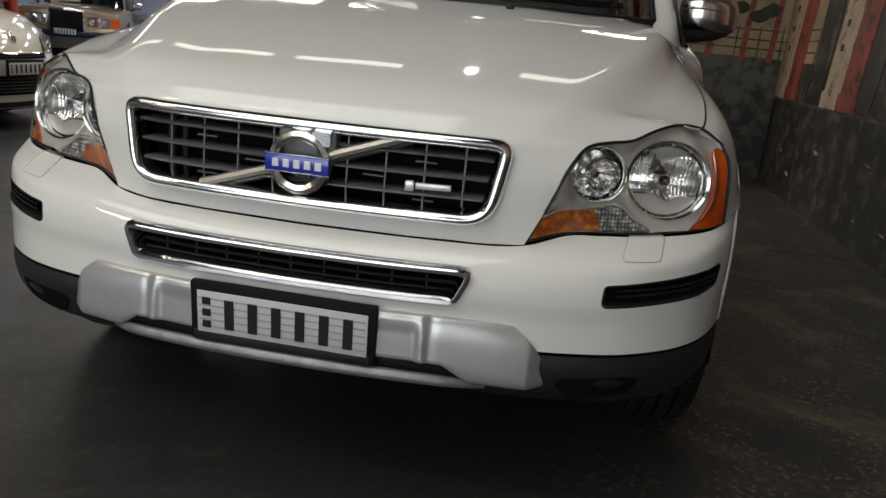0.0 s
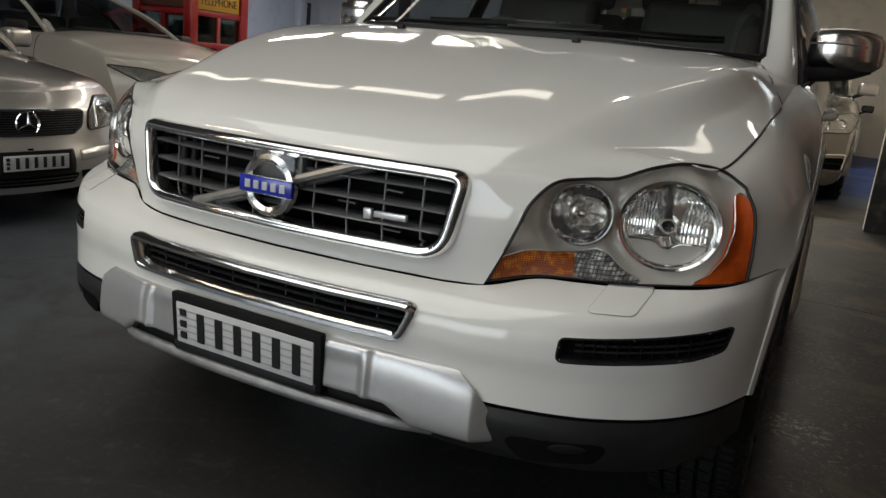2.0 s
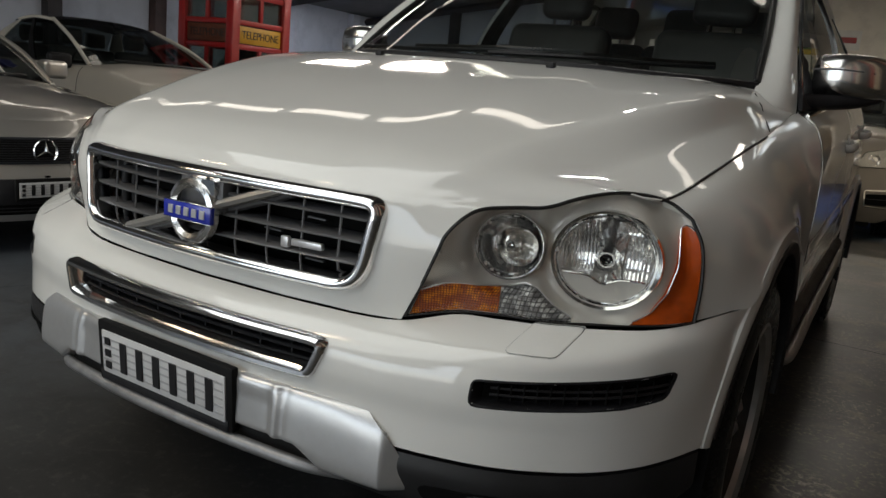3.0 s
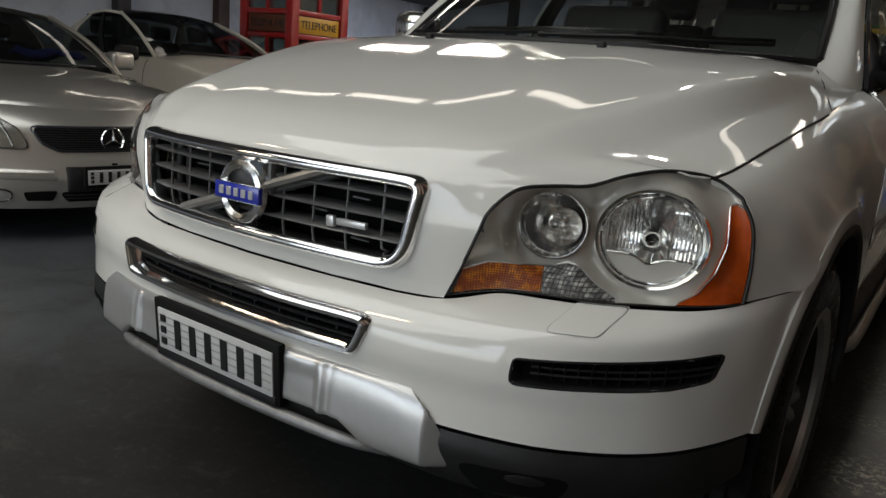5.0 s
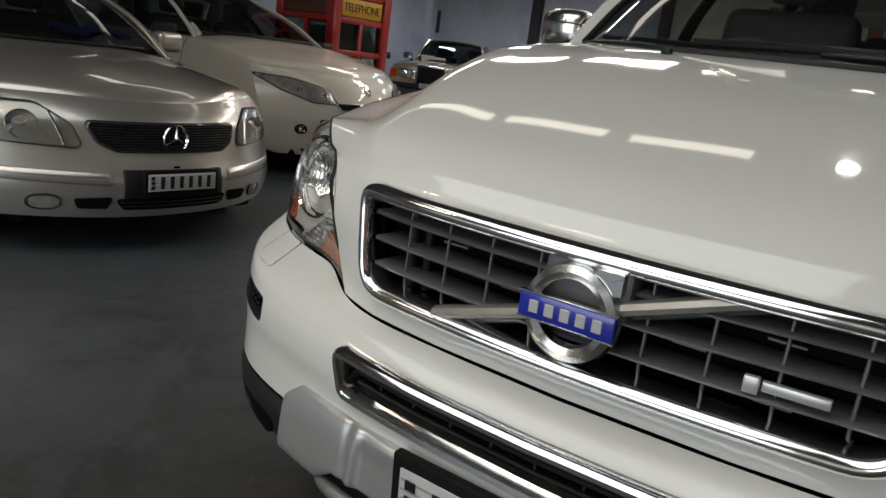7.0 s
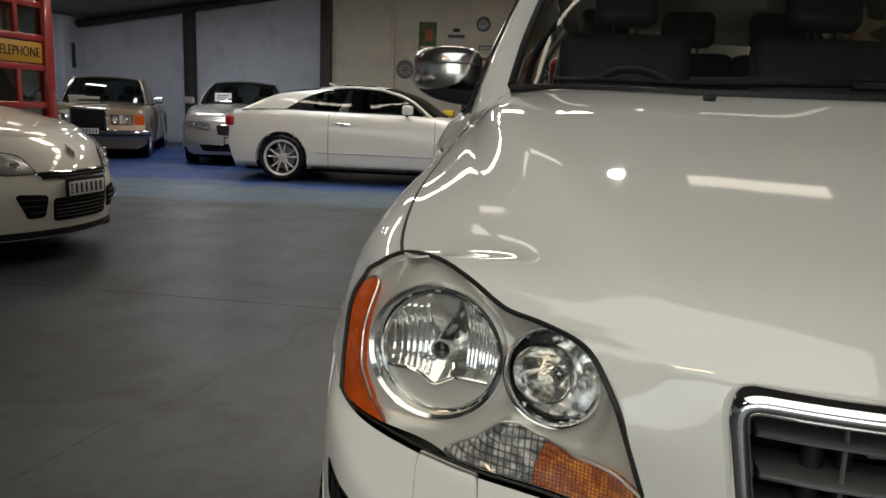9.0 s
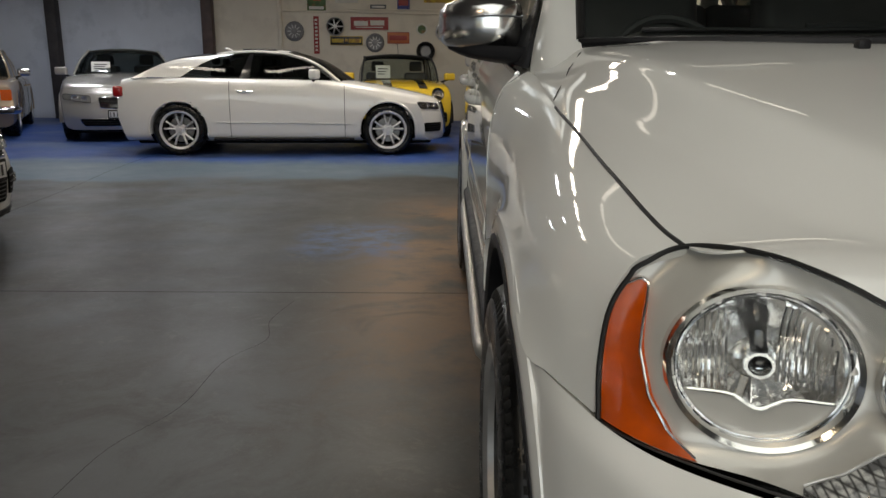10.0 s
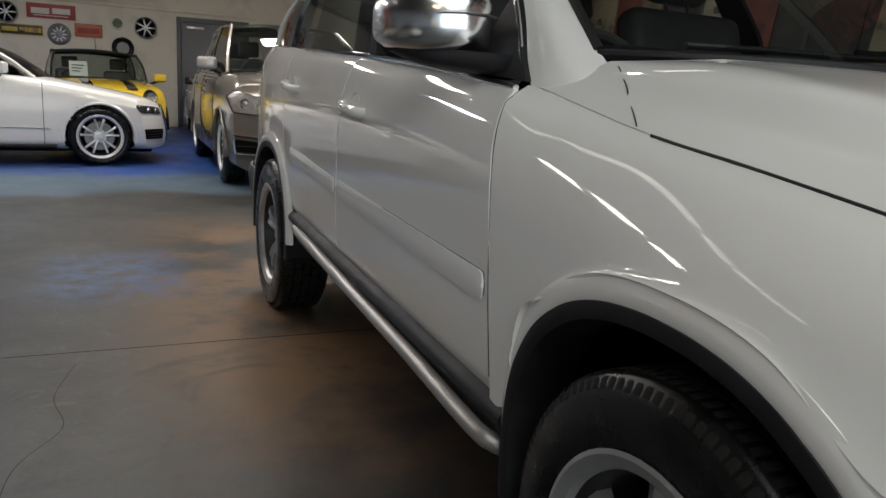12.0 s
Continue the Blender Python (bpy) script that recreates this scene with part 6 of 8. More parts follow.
def roadster(m):
    sh = shape(4.0, 1.715, [(0, 0.605), (0.12, 0.672), (0.5, 0.768), (1.0, 0.832), (1.35, 0.862), (2.5, 0.88), (3.2, 0.89), (3.85, 0.87), (4.0, 0.80)], (0.80, 3.2),
               cabin(1.30, 3.0, 1.95, 2.75, 1.255, 0.72, 0.54, [(0.02, 0.62, "glass"), (0.62, 1.0, "paint")], (0.86, 1.56, 0.95), SILVER_CAR, (2.6,), (1.40, 2.75), (2.45,)),
               lean=[(0.1, 0.12), (0.2, 0.03), (0.33, 0.0), (0.44, 0.03), (0.53, 0.055), (0.64, 0.10), (0.78, 0.22)], bow=0.42, bow_power=2.2, tyre=0.31, crown=0.045)
    car = build_car("roadster", "silver two-seat roadster with an oval mesh grille", sh, SILVER_CAR, m)
    dark_opening(car, sh, rounded([(-0.385, 0.613), (0.385, 0.613), (0.345, 0.53), (0.27, 0.493), (-0.27, 0.493), (-0.345, 0.53)], [0.022, 0.022, 0.06, 0.05, 0.05, 0.06]), "grille", 9, DEEP_BLACK, CHARCOAL_CAR, BLACK_PLASTIC)
    y = float(sh.front(np.array([0.0]), np.array([0.552]))[0]) - 0.022
    mm = Matrix.Translation((0, y, 0.552)) @ Matrix.Rotation(radians(90), 4, "X")
    emblem = lathe("emblem", [(0.054, -0.004), (0.062, 0.006), (0.066, 0.0), (0.062, -0.006)], CHROME, car, mm, 44, "round chrome emblem")
    for a in (90, 210, 330):
        t = math.radians(a)
        tube("emblem_ray", [(0, y - 0.004, 0.552), (0.03 * math.cos(t), y - 0.003, 0.552 + 0.03 * math.sin(t)), (0.06 * math.cos(t), y, 0.552 + 0.06 * math.sin(t))], 0.011, CHROME, emblem, n=6, sides=6, taper=[1, 0.5, 0.15])
    lathe("bonnet_badge", [(0.001, 0.006), (0.022, 0.005), (0.027, 0.0)], CHROME, car, Matrix.Translation((0, 0.21, 0.712)) @ Matrix.Rotation(radians(20), 4, "X"), 28)
    for s in (1, -1):
        front_lamp(car, sh, s, rounded([(0.395, 0.500), (0.70, 0.510), (0.79, 0.57), (0.73, 0.672), (0.54, 0.676), (0.435, 0.60)], [0.03, 0.05, 0.04, 0.06, 0.07, 0.05]), ((0.60, 0.585, 0.060),), LAMP_GREY)
        rib = [(s * x, float(sh.front(np.array([x]), np.array([z]))[0]) - 0.014, z) for x, z in ((0.468, 0.512), (0.480, 0.56), (0.505, 0.645))]
        tube("lamp_divider", rib, 0.006, SATIN_CHROME, car, n=10, sides=6)
        front_lamp(car, sh, s, oval(0.55, 0.262, 0.055, 0.033), (), None, "fog_lamp")
        dark_opening(car, sh, rounded([(s * 0.30, 0.290), (s * 0.45, 0.282), (s * 0.43, 0.235), (s * 0.32, 0.235)], 0.012), "side_intake")
        bezel("bumper_strip", rounded([(s * 0.30, 0.40), (s * 0.76, 0.405), (s * 0.76, 0.355), (s * 0.30, 0.345)], 0.012), sh.front, [(-0.003, -0.004), (0.0, 0.006), (0.006, 0.010), (0.02, 0.012)], SILVER_CAR, car)
    dark_opening(car, sh, rounded([(-0.30, 0.283), (0.30, 0.283), (0.25, 0.228), (-0.25, 0.228)], 0.02), "air_intake", 2)
    plug("plate_board", rounded([(-0.255, 0.412), (0.255, 0.412), (0.255, 0.283), (-0.255, 0.283)], 0.012), sh.front, 0.012, BLACK_PLASTIC, car, thick=0.02)
    plate_on(m, sh, 0.362, w=0.36, h=0.092, label="white registration plate with dark characters on a silver roadster", lift=0.03)
    cloth = tagged(new("cloth"), "crumpled blue cloth lying on the dashboard", "cloth")
    cloth.matrix_world = m
    xs = np.linspace(0.12, 0.58, 22)
    g = np.array([[(x, 1.52 + 0.012 * j + 0.02 * math.sin(9 * x + j), 0.955 + 0.045 * noise.noise((x * 9, j * 0.5, 1.3)) + 0.03 * math.sin(j * 0.35)) for x in xs] for j in range(12)])
    panel("fold", g, BLUE_CLOTH, cloth, (0, 0, 1), gap=0.0, flange=0.006)
    return car


def coupe_cabriolet(m):
    sh = shape(4.49, 1.81, [(0, 0.70), (0.1, 0.765), (0.35, 0.845), (0.8, 0.94), (1.2, 0.995), (2.4, 1.0), (3.3, 1.0), (4.2, 1.0), (4.49, 0.93)], (0.98, 3.55),
               cabin(1.42, 3.35, 2.30, 3.0, 1.43, 0.76, 0.56, [(0.02, 0.45, "glass"), (0.45, 0.5, "black"), (0.5, 0.86, "glass"), (0.86, 1.0, "paint")], (0.93, 1.60, 1.01), BLACK_PLASTIC, (2.75,), (1.40, 2.9), (2.3, 3.0)),
               lean=[(0.1, 0.14), (0.22, 0.04), (0.45, 0.0), (0.60, 0.03), (0.74, 0.10), (0.88, 0.24)], bow=0.46, bow_power=2.1, tyre=0.325, crown=0.05)
    car = build_car("convertible_car", "pearl white convertible coupe with a black folding roof", sh, PEARL_CAR, m, roof_mat=GLOSS_BLACK)
    for s in (1, -1):
        front_lamp(car, sh, s, rounded([(0.335, 0.612), (0.52, 0.610), (0.72, 0.688), (0.86, 0.790), (0.62, 0.778), (0.40, 0.725)], [0.015, 0.05, 0.05, 0.012, 0.06, 0.04]), ((0.45, 0.658, 0.036), (0.59, 0.693, 0.04)))
        front_lamp(car, sh, s, oval(0.61, 0.40, 0.035, 0.035, 2.0), ((0.61, 0.40, 0.028),), BLACK_PLASTIC, "fog_lamp")
        dark_opening(car, sh, rounded([(s * 0.30, 0.475), (s * 0.50, 0.49), (s * 0.42, 0.33), (s * 0.32, 0.33)], 0.03), "side_intake", 3)
    dark_opening(car, sh, rounded([(-0.36, 0.615), (0.36, 0.615), (0.32, 0.575), (-0.32, 0.575)], 0.015), "upper_grille", 1, None, CHROME)
    dark_opening(car, sh, rounded([(-0.265, 0.45), (0.265, 0.45), (0.255, 0.30), (-0.255, 0.30)], 0.03), "air_intake", 5)
    plug("splitter", rounded([(-0.60, 0.245), (0.60, 0.245), (0.55, 0.20), (-0.55, 0.20)], 0.012), sh.front, 0.01, BLACK_PLASTIC, car, thick=0.03)
    plate_on(m, sh, 0.505, label="registration plate on a pearl white convertible", lift=0.02)
    y = float(sh.front(np.array([0.0]), np.array([0.735]))[0])
    plug("emblem", rounded([(0, 0.783), (0.034, 0.735), (0, 0.687), (-0.034, 0.735)], 0.003, 3), sh.front, 0.012, CHROME, car, "chrome diamond emblem")
    return car


def classic_saloon(m):
    sh = shape(5.28, 1.89, [(0, 0.80), (0.08, 0.86), (0.6, 0.93), (1.6, 0.97), (3.0, 0.97), (4.2, 0.95), (5.1, 0.90), (5.28, 0.84)], (0.80, 3.86),
               cabin(1.72, 4.0, 2.25, 3.55, 1.47, 0.76, 0.60, [(0.02, 0.42, "glass"), (0.42, 0.47, "paint"), (0.47, 0.84, "glass"), (0.84, 1.0, "paint")], (0.98, 1.85, 1.05), CHROME, (2.6, 3.5), (1.7, 2.8), (2.6, 3.4)),
               plan=[(0, 0.93), (0.05, 0.96), (0.14, 0.98), (0.3, 1.0), (0.7, 1.0), (0.9, 0.97), (1, 0.92)], lean=[(0.1, 0.12), (0.3, 0.02), (0.45, 0.0), (0.6, 0.05), (0.9, 0.07)], bow=0.10, bow_power=3, tyre=0.35, rim=0.19, spokes=10, twin=False, shoulder=0.8)
    car = build_car("classic_saloon", "beige classic luxury saloon with an upright chrome grille", sh, BEIGE_CAR, m)
    block("radiator_shell", (-0.30, -0.03, 0.50), (0.30, 0.16, 0.90), CHROME, car, bevel=0.02)
    block("radiator_core", (-0.27, -0.045, 0.52), (0.27, 0.0, 0.86), DEEP_BLACK, car, bevel=0.004)
    for x in np.linspace(-0.25, 0.25, 17):
        block("radiator_vane", (x - 0.005, -0.052, 0.53), (x + 0.005, -0.02, 0.85), BLACK_PLASTIC, car, bevel=0.001, segments=1)
    for s in (1, -1):
        front_lamp(car, sh, s, rounded([(0.33, 0.78), (0.70, 0.78), (0.70, 0.61), (0.33, 0.61)], 0.02), ((0.435, 0.695, 0.078), (0.605, 0.695, 0.078)), CHROME)
        plug("indicator", rounded([(s * 0.725, 0.78), (s * 0.88, 0.78), (s * 0.88, 0.61), (s * 0.725, 0.61)], 0.015), sh.front, 0.01, AMBER, car, "amber corner indicator", thick=0.02)
    tube("bumper", [(-0.93, 0.35, 0.46), (-0.90, 0.02, 0.46), (-0.5, -0.06, 0.46), (0, -0.09, 0.46), (0.5, -0.06, 0.46), (0.90, 0.02, 0.46), (0.93, 0.35, 0.46)], 0.07, CHROME, car, "chrome bumper with a black strip", n=40, sides=10, flat=0.9)
    tube("bumper_strip", [(-0.9, -0.06, 0.45), (-0.5, -0.135, 0.45), (0, -0.165, 0.45), (0.5, -0.135, 0.45), (0.9, -0.06, 0.45)], 0.03, BLACK_PLASTIC, car, n=30, sides=8)
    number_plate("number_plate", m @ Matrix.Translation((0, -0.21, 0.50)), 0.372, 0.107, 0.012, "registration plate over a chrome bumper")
    for x, z in ((-0.45, 1.02), (-0.2, 1.0)):
        sheet_paper(m @ Matrix.Translation((x, 1.60, z)) @ Matrix.Rotation(radians(-50), 4, "X"), 0.30, 0.2)
    return car


def sheet_paper(m, w, h):
    """A price card leaning inside a windscreen."""
    p = tagged(new("price_card"), "white price card standing behind a windscreen", "card")
    p.matrix_world = m
    block("card", (-w / 2, -h / 2, 0), (w / 2, h / 2, 0.003), PAPER, p, bevel=0)
    for k in range(3):
        block("print_bar", (-w * 0.36, h * (0.22 - 0.2 * k) - 0.008, 0.003), (w * (0.34 - 0.12 * k), h * (0.22 - 0.2 * k) + 0.008, 0.004), DARK_PLASTIC, p, bevel=0)
    return p


def limousine(m):
    sh = shape(5.07, 1.90, [(0, 0.72), (0.1, 0.80), (0.6, 0.92), (1.5, 1.02), (3.0, 1.03), (4.2, 1.05), (4.95, 1.02), (5.07, 0.95)], (0.87, 3.94),
               cabin(1.62, 4.15, 2.40, 3.65, 1.47, 0.79, 0.58, [(0.02, 0.42, "glass"), (0.42, 0.47, "black"), (0.47, 0.84, "glass"), (0.84, 1.0, "paint")], (1.0, 1.85, 1.08), None, (2.6, 3.6), (1.6, 2.75), (2.6, 3.5)),
               lean=[(0.1, 0.12), (0.25, 0.03), (0.45, 0.0), (0.72, 0.05), (0.95, 0.2)], bow=0.30, tyre=0.345, rim=0.235)
    car = build_car("limousine", "light silver limousine with twin kidney grilles", sh, LIGHT_SILVER, m)
    for s in (1, -1):
        dark_opening(car, sh, rounded([(s * 0.03, 0.70), (s * 0.32, 0.69), (s * 0.30, 0.53), (s * 0.04, 0.51)], 0.04), "kidney_grille", 0, GLOSS_BLACK, CHROME)
        front_lamp(car, sh, s, rounded([(0.42, 0.60), (0.83, 0.66), (0.84, 0.74), (0.44, 0.71)], 0.03), ((0.52, 0.655, 0.05), (0.66, 0.675, 0.05)))
    dark_opening(car, sh, rounded([(-0.62, 0.36), (0.62, 0.36), (0.54, 0.25), (-0.54, 0.25)], 0.03), "air_intake", 2, None, CHROME)
    plate_on(m, sh, 0.43, label="registration plate on a light silver limousine")
    sheet_paper(m @ Matrix.Translation((-0.35, 1.62, 1.15)) @ Matrix.Rotation(radians(60), 4, "X"), 0.3, 0.2)
    return car


def sports_coupe(m):
    sh = shape(4.50, 1.854, [(0, 0.64), (0.1, 0.70), (0.4, 0.79), (0.9, 0.885), (1.5, 0.975), (2.0, 0.995), (2.6, 1.005), (3.3, 1.02), (3.9, 1.025), (4.35, 0.985), (4.50, 0.91)], (0.845, 3.596),
               cabin(1.48, 4.18, 2.22, 3.12, 1.375, 0.75, 0.56, [(0.03, 0.46, "glass"), (0.46, 0.50, "black"), (0.50, 0.78, "glass"), (0.78, 1.0, "paint")], (0.93, 1.80, 1.065), None, (2.72,), (1.42, 2.92), (2.4, 3.1), arc=0.05, hip=1.13),
               lean=[(0.1, 0.12), (0.2, 0.03), (0.40, 0.0), (0.62, 0.04), (0.75, 0.10), (0.9, 0.2)], bow=0.42, bow_power=2.2, tyre=0.335, rim=0.243, tyre_w=0.255, spokes=5, handle_mat=CHROME,
               tail=[(0.1, 0.14), (0.3, 0.06), (0.5, 0.0), (0.8, 0.02), (1.0, 0.10)])
    car = build_car("sports_coupe", "white two-door sports coupe on silver alloy wheels", sh, BRIGHT_WHITE, m, glass_mat=DARK_PANE)
    dark_opening(car, sh, rounded([(-0.36, 0.70), (0.36, 0.70), (0.40, 0.60), (0.30, 0.27), (-0.30, 0.27), (-0.40, 0.60)], 0.03), "grille", 7, None, CHROME)
    for s in (1, -1):
        front_lamp(car, sh, s, rounded([(0.46, 0.60), (0.86, 0.62), (0.885, 0.71), (0.50, 0.68)], 0.03), ((0.60, 0.64, 0.045), (0.74, 0.65, 0.04)), GLOSS_BLACK)
        dark_opening(car, sh, rounded([(s * 0.48, 0.42), (s * 0.86, 0.43), (s * 0.84, 0.31), (s * 0.50, 0.30)], 0.02), "side_intake", 3)
        block("tail_lamp", (s * 0.62, 4.30, 0.76), (s * 0.865, 4.42, 0.90), RED_LENS, car, bevel=0.03, segments=3)
        xs = [(s * (float(sh.width(y)) - 0.004), y, 0.42 + 0.01 * (y - 1.3)) for y in np.linspace(1.35, 3.1, 8)]
        tube("body_crease", xs, 0.012, BRIGHT_WHITE, car, n=30, sides=8, flat=0.6)
        tube("sill_line", [(s * (float(sh.width(y)) - 0.012), y, 0.22) for y in np.linspace(1.3, 3.15, 8)], 0.018, BLACK_PLASTIC, car, n=20, sides=8)
    block("sunroof", (-0.40, 2.35, 1.372), (0.40, 2.80, 1.392), GLOSS_BLACK, car, bevel=0.01)
    tube("roof_antenna", [(0, 3.00, 1.36), (0, 3.05, 1.40), (0, 3.12, 1.41)], 0.014, BRIGHT_WHITE, car, n=8, sides=8, taper=[1, 0.7, 0.3])
    plate_on(m, sh, 0.46, label="registration plate on a white sports coupe")
    return car


def small_convertible(m):
    sh = shape(3.72, 1.68, [(0, 0.70), (0.1, 0.79), (0.4, 0.87), (0.9, 0.92), (1.3, 0.94), (2.4, 0.94), (3.3, 0.94), (3.6, 0.90), (3.72, 0.80)], (0.66, 3.13),
               cabin(1.32, 3.2, 1.72, 2.75, 1.40, 0.70, 0.60, [(0.02, 0.6, "glass"), (0.6, 1.0, "black")], (0.92, 1.42, 1.02), YELLOW_CAR, (2.2,), (1.25, 2.4), (2.0,)),
               lean=[(0.1, 0.12), (0.3, 0.02), (0.5, 0.0), (0.75, 0.06), (0.9, 0.2)], bow=0.30, tyre=0.30, tyre_w=0.19, rim=0.20, arch_mat=BLACK_PLASTIC)
    car = build_car("small_convertible", "yellow small convertible with a black soft top and bonnet stripes", sh, YELLOW_CAR, m, glass_mat=PANE, roof_mat=SOFT_TOP, pillar_mat=SOFT_TOP)
    for s in (1, -1):
        front_lamp(car, sh, s, oval(0.54, 0.74, 0.105, 0.10, 2.0), ((0.54, 0.74, 0.075),), CHROME)
        p = [[(s * x, y, float(sh.top(y)) + sh.crown * (1 - (x / 0.75) ** 2) + 0.004) for y in np.linspace(0.16, 1.08, 9)] for x in (0.22, 0.29, 0.36)]
        panel("bonnet_stripe", surface(p, 6, 24), GLOSS_BLACK, car, (0, 0, 1), gap=0.0, flange=0.004)
    dark_opening(car, sh, rounded([(-0.34, 0.66), (0.34, 0.66), (0.42, 0.58), (0.30, 0.50), (-0.30, 0.50), (-0.42, 0.58)], 0.03), "grille", 3, None, CHROME, CHROME)
    dark_opening(car, sh, rounded([(-0.45, 0.36), (0.45, 0.36), (0.40, 0.25), (-0.40, 0.25)], 0.03), "air_intake", 3)
    plate_on(m, sh, 0.42, label="registration plate on a yellow convertible")
    sheet_paper(m @ Matrix.Translation((-0.30, 1.42, 1.10)) @ Matrix.Rotation(radians(70), 4, "X"), 0.26, 0.24)
    tube("aerial", [(0, 1.72, 1.41), (0, 1.78, 1.5), (0, 1.84, 1.6)], 0.005, BLACK_PLASTIC, car, n=6, sides=6)
    return car


def crossover(m):
    sh = shape(4.53, 1.785, [(0, 0.86), (0.1, 0.95), (0.5, 1.03), (1.0, 1.08), (2.5, 1.10), (3.6, 1.12), (4.4, 1.12), (4.53, 1.05)], (0.90, 3.52),
               cabin(1.18, 4.25, 2.0, 3.9, 1.64, 0.76, 0.60, [(0.02, 0.40, "glass"), (0.40, 0.45, "black"), (0.45, 0.72, "glass"), (0.72, 0.76, "black"), (0.76, 0.92, "glass"), (0.92, 1.0, "paint")], (0.92, 1.50, 1.17), LIGHT_SILVER, (2.35, 3.25), (1.3, 2.45, 3.35), (2.3, 3.2)),
               lean=[(0.1, 0.14), (0.3, 0.03), (0.5, 0.0), (0.75, 0.04), (0.95, 0.12), (1.05, 0.3)], bow=0.34, tyre=0.345, tyre_w=0.225, rim=0.22, shoulder=1.3)
    car = build_car("crossover", "pewter compact crossover parked behind the white vehicle", sh, PEWTER_CAR, m, glass_mat=PANE)
    for s in (1, -1):
        front_lamp(car, sh, s, rounded([(0.44, 0.70), (0.82, 0.72), (0.87, 0.86), (0.80, 0.92), (0.50, 0.84)], 0.03), ((0.58, 0.775, 0.055), (0.72, 0.80, 0.05)))
        dark_opening(car, sh, rounded([(s * 0.56, 0.46), (s * 0.82, 0.48), (s * 0.80, 0.36), (s * 0.58, 0.36)], 0.03), "fog_recess", 1)
        bezel("fog_frame", rounded([(s * 0.55, 0.50), (s * 0.83, 0.52), (s * 0.81, 0.34), (s * 0.57, 0.34)], 0.03), sh.front, [(-0.002, 0), (0, 0.012), (0.012, 0.014), (0.016, 0.002)], CHROME, car)
    dark_opening(car, sh, rounded([(-0.38, 0.84), (0.38, 0.84), (0.34, 0.66), (-0.34, 0.66)], 0.03), "grille", 3, None, CHROME, CHROME)
    dark_opening(car, sh, rounded([(-0.5, 0.48), (0.5, 0.48), (0.46, 0.34), (-0.46, 0.34)], 0.03), "air_intake", 3)
    plate_on(m, sh, 0.575, label="registration plate on a pewter crossover")
    return car


def plain_saloon(m, label, paint, name="saloon"):
    sh = shape(4.4, 1.76, [(0, 0.68), (0.1, 0.76), (0.5, 0.86), (1.2, 0.94), (2.5, 0.95), (3.6, 0.97), (4.3, 0.96), (4.4, 0.88)], (0.85, 3.45),
               cabin(1.35, 3.75, 2.05, 3.25, 1.42, 0.74, 0.56, [(0.02, 0.42, "glass"), (0.42, 0.47, "black"), (0.47, 0.84, "glass"), (0.84, 1.0, "paint")], (0.94, 1.55, 1.0), GLOSS_BLACK, (2.3, 3.1), (1.35, 2.4), (2.3, 3.1)), bow=0.32)
    car = build_car(name, label, sh, paint, m)
    for s in (1, -1):
        front_lamp(car, sh, s, rounded([(0.40, 0.56), (0.80, 0.60), (0.82, 0.70), (0.44, 0.68)], 0.03), ((0.52, 0.62, 0.045), (0.66, 0.64, 0.045)))
    dark_opening(car, sh, rounded([(-0.32, 0.68), (0.32, 0.68), (0.28, 0.55), (-0.28, 0.55)], 0.03), "grille", 4, None, CHROME, CHROME)
    dark_opening(car, sh, rounded([(-0.5, 0.36), (0.5, 0.36), (0.46, 0.25), (-0.46, 0.25)], 0.03), "air_intake", 3)
    plate_on(m, sh, 0.44, label="registration plate on a parked saloon")
    return car


# ---- the showroom ----
BACK_Y, LEFT_X, RIGHT_X, FRONT_Y = 17.2, -12.75, 2.35, -10.0


